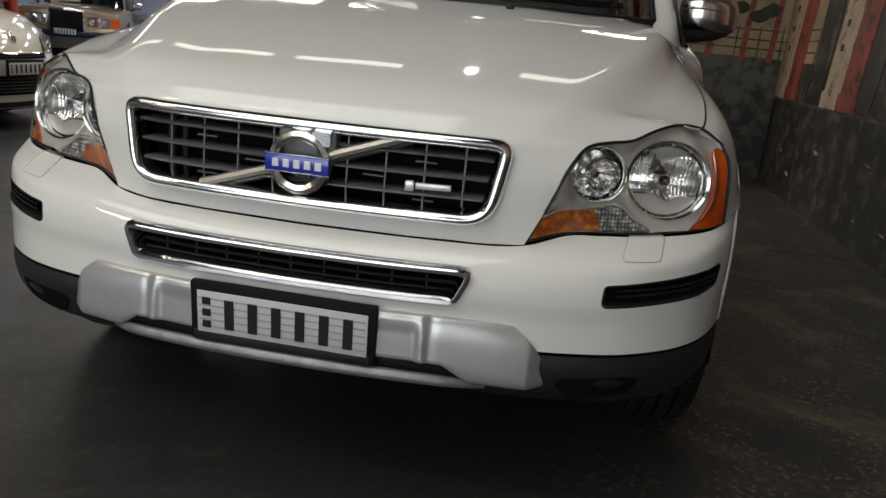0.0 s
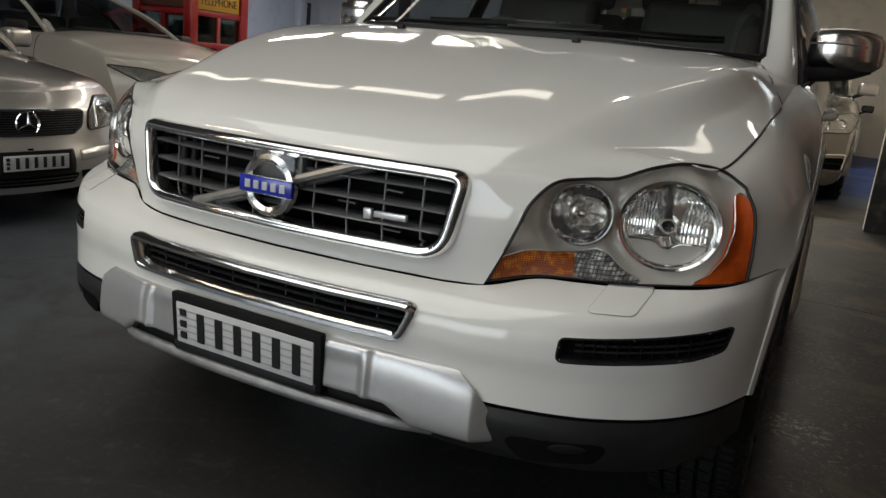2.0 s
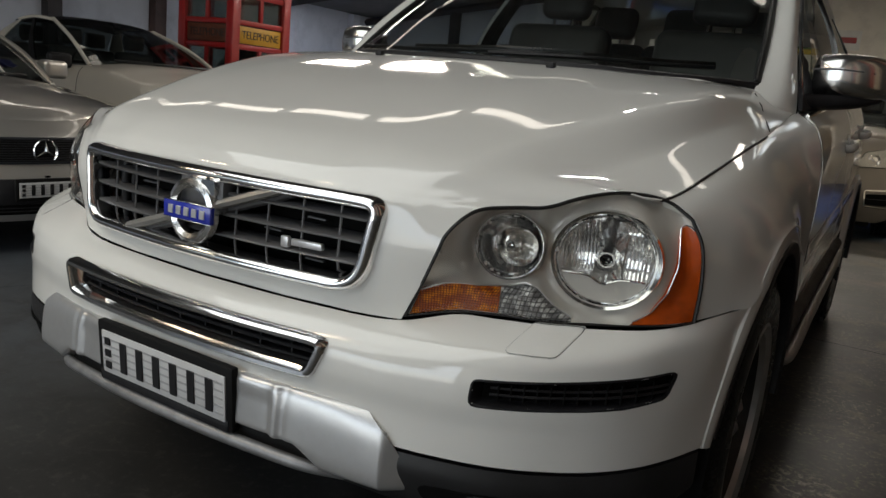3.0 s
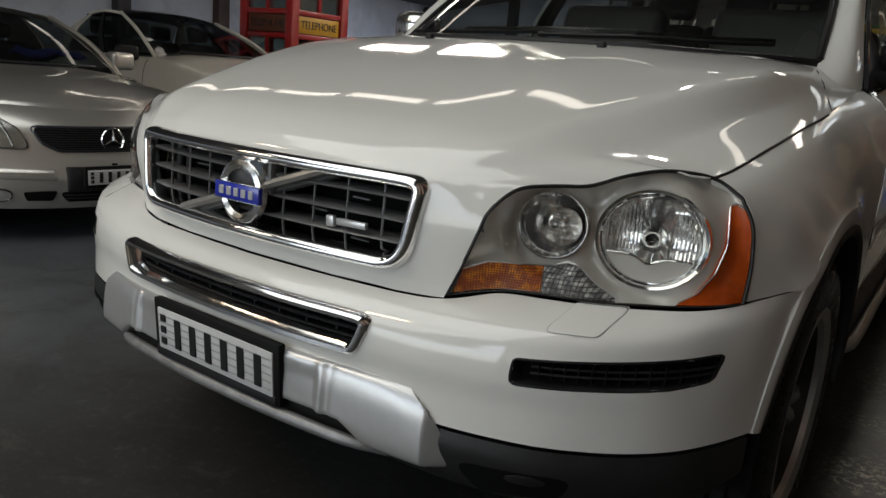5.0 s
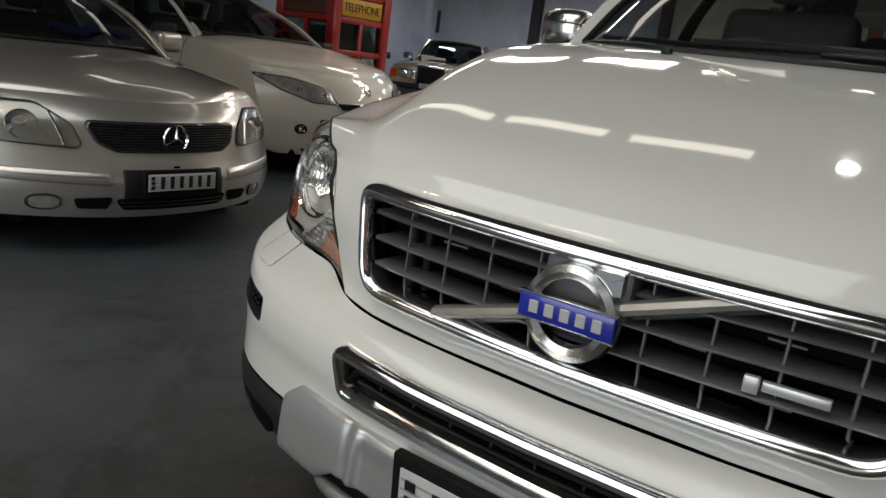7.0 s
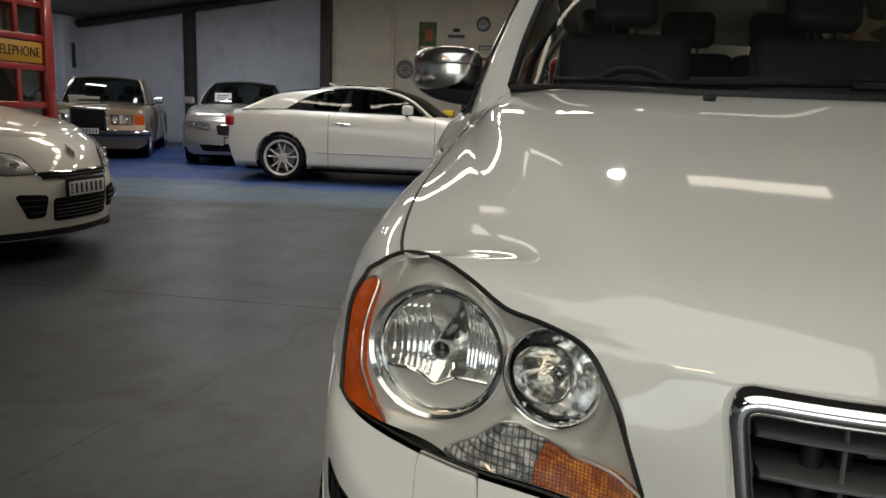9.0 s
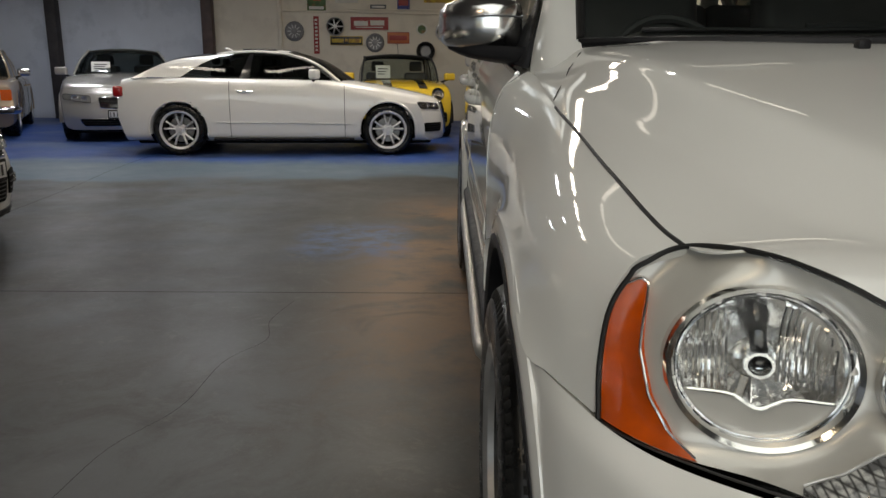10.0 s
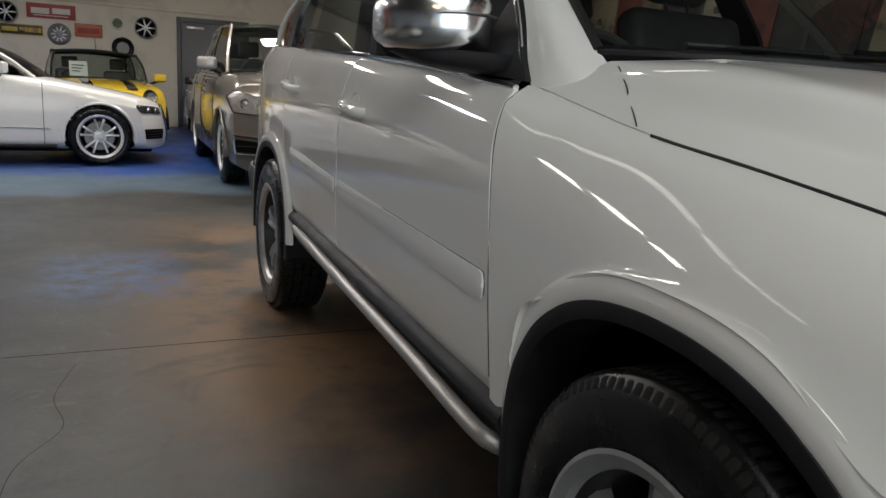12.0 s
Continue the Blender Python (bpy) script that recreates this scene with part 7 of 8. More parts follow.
def floor_material():
    m = material("painted_concrete", (0.038, 0.0375, 0.0365), 0.32, spec=0.3, noise_scale=1.3, noise_amount=0.16, bump_scale=60, bump=0.12)
    nt = m.node_tree
    b = nt.nodes["Principled BSDF"]
    tc = nt.nodes.new("ShaderNodeTexCoord")
    sep = nt.nodes.new("ShaderNodeSeparateXYZ")
    nt.links.new(tc.outputs["Object"], sep.inputs[0])

    def noise_fac(scale, detail=8, rough=0.65, dist=0.0):
        n = nt.nodes.new("ShaderNodeTexNoise")
        n.inputs["Scale"].default_value, n.inputs["Detail"].default_value, n.inputs["Roughness"].default_value, n.inputs["Distortion"].default_value = scale, detail, rough, dist
        nt.links.new(tc.outputs["Object"], n.inputs["Vector"])
        return n.outputs["Fac"]

    def calc(op, a, c, d=None):
        k = nt.nodes.new("ShaderNodeMath")
        k.operation = op
        for i, v in enumerate((a, c, d)):
            if v is None:
                continue
            if isinstance(v, (int, float)):
                k.inputs[i].default_value = v
            else:
                nt.links.new(v, k.inputs[i])
        return k.outputs[0]

    def step(v, lo, hi):
        r = nt.nodes.new("ShaderNodeMapRange")
        r.interpolation_type = "SMOOTHSTEP"
        r.inputs[1].default_value, r.inputs[2].default_value = lo, hi
        nt.links.new(v, r.inputs[0])
        return r.outputs[0]

    def blend(fac, a, c):
        x = nt.nodes.new("ShaderNodeMix")
        x.data_type = "RGBA"
        nt.links.new(fac, x.inputs[0])
        for sock, v in ((x.inputs[6], a), (x.inputs[7], c)):
            if isinstance(v, tuple):
                sock.default_value = (*v, 1)
            else:
                nt.links.new(v, sock)
        return x.outputs[2]

    X, Y = sep.outputs[0], sep.outputs[1]
    big = noise_fac(0.9)
    fine = noise_fac(7.0)
    old = b.inputs["Base Color"].links[0].from_socket
    # brownish worn paint beside the wall and under the vehicle's flank
    worn = calc("MULTIPLY", step(noise_fac(2.3, dist=0.6), 0.50, 0.66), step(X, 0.6, 1.4))
    col = blend(calc("MULTIPLY", worn, 0.85), old, (0.14, 0.112, 0.07))
    rust_zone = calc("MULTIPLY", step(calc("ABSOLUTE", calc("ADD", X, 0.95), 0.0), 0.85, 0.2), calc("MULTIPLY", step(Y, 0.9, 3.2), step(Y, 6.6, 5.0)))
    col = blend(calc("MULTIPLY", rust_zone, step(big, 0.38, 0.58)), col, (0.26, 0.15, 0.075))
    # flaked light specks
    flakes = calc("MULTIPLY", step(noise_fac(26.0, 5), 0.62, 0.68), step(noise_fac(1.1, 3), 0.50, 0.62))
    col = blend(calc("MULTIPLY", calc("MULTIPLY", flakes, step(X, -1.2, 0.8)), 0.6), col, (0.24, 0.22, 0.18))
    crumbs = calc("MULTIPLY", step(noise_fac(48.0, 6, 0.75), 0.53, 0.61), step(noise_fac(3.2, 5, 0.7, 0.5), 0.40, 0.56))
    col = blend(calc("MULTIPLY", calc("MULTIPLY", crumbs, step(X, 0.2, 1.1)), 0.9), col, (0.21, 0.185, 0.13))
    # fine speckle and drag marks in the worn paint
    col = blend(calc("MULTIPLY", step(noise_fac(42.0, 9, 0.7), 0.50, 0.74), 0.42), col, (0.115, 0.112, 0.105))
    col = blend(calc("MULTIPLY", step(noise_fac(5.5, 9, 0.72, 1.6), 0.56, 0.64), 0.30), col, (0.12, 0.115, 0.105))
    col = blend(calc("MULTIPLY", step(noise_fac(2.1, 7, 0.6, 0.8), 0.55, 0.68), 0.45), col, (0.016, 0.017, 0.018))
    chip = calc("MULTIPLY", step(calc("ADD", calc("POWER", calc("ABSOLUTE", calc("SUBTRACT", X, 1.07), 0.0), 2.0), calc("POWER", calc("ABSOLUTE", calc("SUBTRACT", Y, 1.44), 0.0), 2.0)), 0.022, 0.002), step(noise_fac(34.0, 6, 0.8), 0.52, 0.57))
    col = blend(chip, col, (0.34, 0.31, 0.25))
    # blue paint towards the back, thin at its edge, with patches further forward
    edge_y = calc("ADD", Y, calc("MULTIPLY", calc("SUBTRACT", big, 0.5), 1.6))
    pale = step(calc("ADD", edge_y, calc("MULTIPLY", X, -0.12)), 7.55, 7.95)
    col = blend(calc("MULTIPLY", pale, 0.75), col, (0.10, 0.155, 0.21))
    deep = step(calc("ADD", edge_y, calc("MULTIPLY", calc("SUBTRACT", fine, 0.5), 0.7)), 8.5, 9.3)
    col = blend(deep, col, (0.022, 0.062, 0.24))
    patch_b = calc("MULTIPLY", calc("MULTIPLY", step(calc("ABSOLUTE", calc("ADD", X, 1.65), 0.0), 0.5, 0.2), step(calc("ABSOLUTE", calc("SUBTRACT", Y, 4.5), 0.0), 0.75, 0.2)), step(fine, 0.30, 0.68))
    col = blend(calc("MULTIPLY", patch_b, 0.9), col, (0.06, 0.13, 0.30))
    haze = calc("MULTIPLY", step(X, -1.0, -3.5), step(noise_fac(0.6), 0.42, 0.62))
    col = blend(calc("MULTIPLY", haze, 0.55), col, (0.10, 0.128, 0.165))
    # bluish floor beside the nose, lightened in colour as open floor outside the shade
    open_floor = calc("MULTIPLY", step(X, -0.5, -1.7), calc("MULTIPLY", step(Y, 3.4, 1.6), step(noise_fac(3.1, 9, 0.7, 0.7), 0.30, 0.60)))
    col = blend(calc("MULTIPLY", open_floor, 0.75), col, (0.085, 0.094, 0.104))
    nt.links.new(col, b.inputs["Base Color"])
    rr = nt.nodes.new("ShaderNodeMapRange")
    rr.inputs[1].default_value, rr.inputs[2].default_value, rr.inputs[3].default_value, rr.inputs[4].default_value = 0.3, 0.7, 0.34, 0.55
    nt.links.new(big, rr.inputs[0])
    nt.links.new(rr.outputs[0], b.inputs["Roughness"])
    return m


FLOOR = floor_material()
WALL_BLUE = material("pale_blue_wall", (0.56, 0.60, 0.68), 0.75, noise_scale=0.8, noise_amount=0.06, second=(0.48, 0.52, 0.60), second_scale=1.7, bump_scale=90, bump=0.1)
WALL_CREAM = material("cream_wall", (0.72, 0.665, 0.56), 0.75, noise_scale=0.8, noise_amount=0.05, second=(0.65, 0.595, 0.50), second_scale=2.1, bump_scale=90, bump=0.1)
CEILING = material("dark_roof_lining", (0.16, 0.16, 0.16), 0.8, noise_scale=2, noise_amount=0.15)
BEAM = material("dark_steel", (0.03, 0.026, 0.028), 0.55, noise_scale=6, noise_amount=0.3)
BROWN_STEEL = material("brown_steel", (0.055, 0.028, 0.024), 0.5, noise_scale=6, noise_amount=0.3)

floor = tagged(block("floor", (LEFT_X - 0.3, FRONT_Y - 0.3, -0.25), (RIGHT_X + 0.3, BACK_Y + 0.3, 0.0), FLOOR, bevel=0), "worn grey painted concrete floor with blue paint towards the back", "floor", kind="structure")
JOINT = material("joint_dirt", (0.012, 0.012, 0.012), 0.9)
for name, pts, r in (("floor_joint", [(LEFT_X, 3.22, 0), (-6, 3.22, 0), (-2, 3.24, 0), (2.3, 3.27, 0)], 0.004), ("floor_joint", [(-4.3, 3.2, 0), (-4.6, 6.5, 0), (-4.9, 9.2, 0), (-5.3, 17, 0)], 0.003),
                     ("floor_crack", [(-1.78, 3.1, 0), (-1.83, 2.8, 0), (-1.79, 2.55, 0), (-1.90, 2.3, 0), (-1.93, 1.9, 0), (-2.05, 1.6, 0), (-2.1, 1.2, 0), (-2.25, 0.7, 0)], 0.0012)):
    tagged(tube(name, [(x, y, 0.0005) for x, y, z in pts], r, JOINT, sides=6, n=60, flat=0.18), "dark line in the concrete floor", "floor joint", kind="structure")

tagged(block("wall_back_left", (LEFT_X - 0.2, BACK_Y, 0), (-6.42, BACK_Y + 0.2, 6.5), WALL_BLUE, bevel=0), "pale blue painted rendered wall", "wall", kind="structure")
tagged(block("wall_back_right", (-6.42, BACK_Y, 0), (RIGHT_X + 0.2, BACK_Y + 0.2, 6.5), WALL_CREAM, bevel=0), "cream painted wall", "wall", kind="structure")
tagged(block("wall_left", (LEFT_X - 0.2, FRONT_Y, 0), (LEFT_X, BACK_Y, 3.35), WALL_BLUE, bevel=0), "pale blue painted side wall", "wall", kind="structure")
tagged(block("wall_right", (RIGHT_X, FRONT_Y, 0), (RIGHT_X + 0.2, BACK_Y, 6.5), WALL_CREAM, bevel=0), "cream painted side wall behind the mural", "wall", kind="structure")
tagged(block("wall_front_left", (LEFT_X - 0.2, FRONT_Y - 0.2, 0), (-11.9, FRONT_Y, 6.5), WALL_CREAM, bevel=0), "cream painted front wall", "wall", kind="structure")
tagged(block("wall_front_right", (1.9, FRONT_Y - 0.2, 0), (RIGHT_X + 0.2, FRONT_Y, 6.5), WALL_CREAM, bevel=0), "cream painted front wall", "wall", kind="structure")
tagged(block("wall_front_top", (-11.9, FRONT_Y - 0.2, 3.9), (1.9, FRONT_Y, 6.5), WALL_CREAM, bevel=0), "cream wall over the wide open shop front", "wall", kind="structure")

# roof: low at the left wall, rising to the right
def roof_z(x):
    return 2.95 + (x - LEFT_X) * 0.14


v = [(LEFT_X - 0.2, FRONT_Y - 0.2, roof_z(LEFT_X)), (RIGHT_X + 0.2, FRONT_Y - 0.2, roof_z(RIGHT_X)), (RIGHT_X + 0.2, BACK_Y + 0.2, roof_z(RIGHT_X)), (LEFT_X - 0.2, BACK_Y + 0.2, roof_z(LEFT_X))]
v += [(x, y, z + 0.1) for x, y, z in v]
tagged(finish("ceiling", v, [(0, 1, 2, 3), (7, 6, 5, 4), (0, 4, 5, 1), (1, 5, 6, 2), (2, 6, 7, 3), (3, 7, 4, 0)], CEILING), "dark sloping roof lining", "ceiling", kind="structure")
for k, y in enumerate((-7.0, -3.4, 0.2, 6.2, 9.8, 13.4, 16.9)):
    tagged(tube("roof_beam", [(LEFT_X, y, roof_z(LEFT_X) - 0.12), (-5, y, roof_z(-5) - 0.12), (RIGHT_X, y, roof_z(RIGHT_X) - 0.12)], 0.1, BEAM, sides=4, n=4), "dark steel roof beam", "beam", "roof beams", "structure")
for x, mat in ((-6.36, BROWN_STEEL), (-9.85, BEAM)):
    tagged(block("column", (x - 0.12, BACK_Y - 0.22, 0), (x + 0.12, BACK_Y + 0.0, roof_z(x)), mat, bevel=0.01), "dark painted steel column at the back wall", "column", "columns", "structure")
for y, mat in ((9.7, BROWN_STEEL), (7.4, BEAM), (16.2, WALL_BLUE)):
    tagged(block("column", (LEFT_X, y - 0.14, 0), (LEFT_X + 0.22, y + 0.14, roof_z(LEFT_X)), mat, bevel=0.01), "painted column at the side wall", "column", "columns", "structure")

# ---- fluorescent battens under the roof, and a high-bay lamp ----
BATTEN_BODY = material("white_enamel", (0.75, 0.75, 0.73), 0.4, noise_scale=8, noise_amount=0.05)


def batten(x, y, z, watts, colour, along_x=True, wide=0.30):
    m = Matrix.Translation((x, y, z)) @ Matrix.Rotation(0 if along_x else radians(90), 4, "Z")
    b = thing("ceiling_light", "white fluorescent batten hung under the roof", "ceiling light", "fluorescent battens", m)
    block("tray", (-0.53, -wide / 2 - 0.02, 0.03), (0.53, wide / 2 + 0.02, 0.08), BATTEN_BODY, b, bevel=0.01)
    for s in (-1, 1):
        tube("hanger", [(s * 0.4, 0, 0.07), (s * 0.4, 0, 0.2), (s * 0.4, 0, max(0.25, roof_z(x) - z))], 0.006, BEAM, b, n=4, sides=6)
        block("end_cap", (s * 0.505, -wide / 2 - 0.01, -0.0), (s * 0.52, wide / 2 + 0.01, 0.03), BATTEN_BODY, b, bevel=0.004)
    area_lamp("tube_light", m @ Matrix.Translation((0, 0, 0.02)), 0.98, wide, watts, colour)
    return b


for x in (-7.3, -6.1, -4.95, -3.78, -2.62, -1.42, 0.75):
    batten(x, 4.1, 3.6, 1.3, TUBE, wide=0.18)
for x in (-7, -4.5, -2.0, 0.5):
    batten(x, 10.5, 3.75, 76, TUBE if x > -3 else COOL, wide=0.5)
for x in (-10.5, -8.0):
    batten(x, 13.5, 3.1, 44, COOL)
for x in (-5.9, -4.5, -3.1, -1.7, -0.3, 1.1):
    batten(x, 7.0, 3.65, 26 if x < 0 else 8, TUBE, wide=0.45)
# two unseen warm battens, added to fill the vehicle's front on the -x side
for x, watts in ((-4.2, 30), (-1.8, 20)):
    batten(x, -2.6, 3.7, watts, (1.0, 0.80, 0.54))

bay = thing("high_bay_lamp", "round high-bay lamp with a bright reflector", "ceiling light", m=Matrix.Translation((-0.30, 4.07, 3.55)))
lathe("bell", [(0.05, 0.22), (0.07, 0.16), (0.13, 0.08), (0.17, 0.0)], BATTEN_BODY, bay, Matrix.Identity(4), 40)
spot = bpy.data.lights.new("bay_light", "AREA")
spot.shape, spot.size, spot.energy, spot.color = "DISK", 0.13, 10, (1, 0.97, 0.92)
ob = new("bay_light", spot)
ob.location = (-0.30, 4.07, 3.56)

# unseen sheets added under the roof, to house an overhead fill lamp
SHEETING = material("added_roof_sheeting", (0.62, 0.64, 0.62), 0.6, noise_scale=2, noise_amount=0.06)
slope = math.atan(0.14)
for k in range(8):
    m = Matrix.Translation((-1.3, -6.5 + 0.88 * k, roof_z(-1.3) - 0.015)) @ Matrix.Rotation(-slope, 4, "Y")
    sheet = thing("rooflight", "corrugated sheet added under the dark roof around a fill lamp", "rooflight", "rooflights", m)
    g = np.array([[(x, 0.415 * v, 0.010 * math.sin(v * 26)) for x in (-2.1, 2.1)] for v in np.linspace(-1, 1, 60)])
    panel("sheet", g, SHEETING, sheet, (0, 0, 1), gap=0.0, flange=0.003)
# fill lamp, added to brighten the bonnet from above
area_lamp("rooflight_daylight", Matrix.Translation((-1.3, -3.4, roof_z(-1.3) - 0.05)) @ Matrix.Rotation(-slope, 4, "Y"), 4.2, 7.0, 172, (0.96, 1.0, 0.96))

# daylight through the open vehicle entrance behind the camera
area_lamp("entrance_daylight", Matrix.Translation((-2.7, FRONT_Y - 0.1, 1.95)) @ Matrix.Rotation(radians(90), 4, "X"), 9.6, 3.8, 225, (0.88, 0.96, 1.0))


# ---- fittings of the showroom ----
RED_PAINT = material("red_gloss_paint", (0.30, 0.010, 0.010), 0.35, coat=0.6, noise_scale=5, noise_amount=0.12, rough_vary=0.1)
# the amber panel again, its colour darkened for the sides that aren't lit
SIGN_UNLIT = material("unlit_amber_sign", (0.10, 0.028, 0.012), 0.5, noise_scale=9, noise_amount=0.3)
SIGN_AMBER = material("amber_sign", (0.50, 0.27, 0.02), 0.4, noise_scale=12, noise_amount=0.1)
SIGN_RED = material("red_sign", (0.30, 0.03, 0.025), 0.45, noise_scale=8, noise_amount=0.15)
SIGN_ORANGE = material("orange_sign", (0.45, 0.12, 0.03), 0.45, noise_scale=8, noise_amount=0.15)
SIGN_BLACK = material("black_sign", (0.015, 0.015, 0.013), 0.4)
SIGN_YELLOW = material("yellow_sign", (0.55, 0.38, 0.03), 0.45, noise_scale=5, noise_amount=0.25, second=(0.30, 0.16, 0.03), second_scale=6)
SIGN_GREEN = material("green_sign", (0.06, 0.13, 0.035), 0.5, noise_scale=7, noise_amount=0.5, second=(0.20, 0.10, 0.03), second_scale=8)
SIGN_WHITE = material("white_sign", (0.66, 0.64, 0.58), 0.5, noise_scale=8, noise_amount=0.06)
SIGN_BLUE = material("blue_sign", (0.04, 0.05, 0.20), 0.45, noise_scale=7, noise_amount=0.2)
DOOR_GREY = material("grey_door_paint", (0.14, 0.145, 0.15), 0.5, noise_scale=4, noise_amount=0.08, bump_scale=80, bump=0.06)
FRAME_GREY = material("grey_frame_paint", (0.09, 0.093, 0.10), 0.45, noise_scale=4, noise_amount=0.08)


def telephone_box(x0, y0, size, height):
    """A red telephone box: corner posts, plinth, domed cap, glazing bars, panes and lettered panels."""
    b = thing("telephone_box", "red painted telephone box with glazed sides and amber lettered panels", "telephone box", m=Matrix.Translation((x0 + size / 2, y0 + size / 2, 0)))
    h = size / 2
    block("plinth", (-h, -h, 0), (h, h, 0.28), RED_PAINT, b, bevel=0.02)
    block("cap", (-h - 0.02, -h - 0.02, height - 0.22), (h + 0.02, h + 0.02, height), RED_PAINT, b, bevel=0.05, segments=4)
    block("ceiling_panel", (-h + 0.05, -h + 0.05, height - 0.3), (h - 0.05, h - 0.05, height - 0.22), RED_PAINT, b, bevel=0.01)
    for sx in (-1, 1):
        for sy in (-1, 1):
            block("post", (sx * h, sy * h, 0.26), (sx * (h - 0.115), sy * (h - 0.115), height - 0.2), RED_PAINT, b, bevel=0.012)
    rows = [0.30, 0.66, 1.00, 1.345, 1.615, 1.92, 2.19]
    for k in range(4):
        turn = Matrix.Rotation(radians(90 * k), 4, "Z")
        for z in rows:
            block("glazing_rail", (-h + 0.1, -h + 0.02, z - 0.03), (h - 0.1, -h + 0.07, z + 0.03), RED_PAINT, b, bevel=0.008, m=turn)
        block("glazing_mullion", (-0.025, -h + 0.022, 0.3), (0.025, -h + 0.068, 1.345), RED_PAINT, b, bevel=0.008, m=turn)
        block("glazing_mullion", (-0.025, -h + 0.022, 1.615), (0.025, -h + 0.068, 2.19), RED_PAINT, b, bevel=0.008, m=turn)
        for z0, z1 in zip(rows, rows[1:]):
            if z0 == 1.345:
                panel_ob = block("lettered_panel", (-h + 0.13, -h + 0.03, z0 + 0.04), (h - 0.13, -h + 0.05, z1 - 0.04), SIGN_AMBER if k == 1 else SIGN_UNLIT, b, "amber panel lettered TELEPHONE" if k == 1 else "amber panel lettered TELEPHONE, coloured dark as unlit", bevel=0.004, m=turn)
                block("panel_backing", (-h + 0.115, -h + 0.045, z0 + 0.03), (h - 0.115, -h + 0.06, z1 - 0.03), SIGN_BLACK, b, bevel=0.002, m=turn)
                text_part("lettering", "TELEPHONE", 0.125, SIGN_BLACK, panel_ob, turn @ Matrix.Translation((0, -h + 0.028, (z0 + z1) / 2)) @ Matrix.Rotation(radians(90), 4, "X"), sx=0.86)
                continue
            for c in (-1, 1):
                block("pane", (c * 0.03, -h + 0.042, z0 + 0.03), (c * (h - 0.115), -h + 0.048, z1 - 0.03), PANE, b, bevel=0, m=turn)
    block("telephone", (-0.18, 0.16, 1.0), (0.18, 0.30, 1.55), SIGN_BLACK, b, bevel=0.03)
    return b


telephone_box(-6.40, 5.16, 0.92, 2.45)


def wall_disc(x, z, r, kind):
    """A wheel, hub cap or round sign hung on the back wall."""
    m = Matrix.Translation((x, BACK_Y - 0.012, z)) @ Matrix.Rotation(radians(90), 4, "X")
    if kind == "wheel":
        w = thing("wheel_ornament", "alloy wheel hung on the cream wall", "wheel", "wheels on the wall", m)
        lathe("rim", [(r * 0.92, -0.01), (r, 0.02), (r, 0.10), (r * 0.95, 0.11), (r * 0.90, 0.09), (r * 0.86, 0.02)], ALLOY, w, Matrix.Identity(4), 40)
        lathe("back_disc", [(0.001, 0.012), (r * 0.9, 0.012)], DEEP_BLACK, w, Matrix.Identity(4), 32)
        for k in range(7):
            a = 2 * math.pi * k / 7
            tube("spoke", [(r * 0.1 * math.cos(a), r * 0.1 * math.sin(a), 0.09), (r * 0.5 * math.cos(a), r * 0.5 * math.sin(a), 0.10), (r * 0.9 * math.cos(a), r * 0.9 * math.sin(a), 0.08)], r * 0.075, ALLOY, w, n=6, sides=6)
        lathe("hub", [(0.001, 0.12), (r * 0.17, 0.115), (r * 0.2, 0.08)], ALLOY, w, Matrix.Identity(4), 24)
    elif kind == "cap":
        w = thing("hub_cap_plate", "round metal hub cap hung on the cream wall", "hub cap", "hub caps on the wall", m)
        lathe("dish", [(0.001, 0.055), (r * 0.25, 0.05), (r * 0.3, 0.03), (r * 0.6, 0.028), (r * 0.75, 0.05), (r * 0.92, 0.04), (r, 0.0)], SATIN, w, Matrix.Identity(4), 40)
        for k in range(10):
            a = 2 * math.pi * k / 10
            tube("rib", [(r * q * math.cos(a), r * q * math.sin(a), 0.034) for q in (0.32, 0.5, 0.7)], r * 0.05, ALLOY, w, n=4, sides=6)
    elif kind == "tyre":
        w = thing("tyre_ornament", "black tyre hung on the cream wall", "tyre", m=m)
        lathe("ring", [(r * 0.55, 0.02), (r * 0.6, 0.11), (r * 0.85, 0.13), (r, 0.09), (r, 0.02)], RUBBER, w, Matrix.Identity(4), 40)
        lathe("centre", [(0.001, 0.03), (r * 0.56, 0.03)], SATIN, w, Matrix.Identity(4), 32)
    else:
        w = thing("round_sign", "small round green and white sign on the cream wall", "sign", m=m)
        lathe("plate", [(0.001, 0.014), (r * 0.9, 0.014), (r, 0.0)], SIGN_WHITE, w, Matrix.Identity(4), 36)
        lathe("centre", [(0.001, 0.018), (r * 0.72, 0.018), (r * 0.72, 0.012)], SIGN_GREEN, w, Matrix.Identity(4), 36)
    return w


for x, z, r, kind in ((-2.61, 1.74, 0.21, "cap"), (-1.55, 2.04, 0.13, "sign"), (-1.02, 1.99, 0.215, "wheel"), (-3.50, 2.09, 0.20, "wheel"), (-1.46, 1.56, 0.21, "tyre"), (-4.44, 1.98, 0.22, "cap"), (-2.62, 3.05, 0.17, "cap")):
    wall_disc(x, z, r, kind)


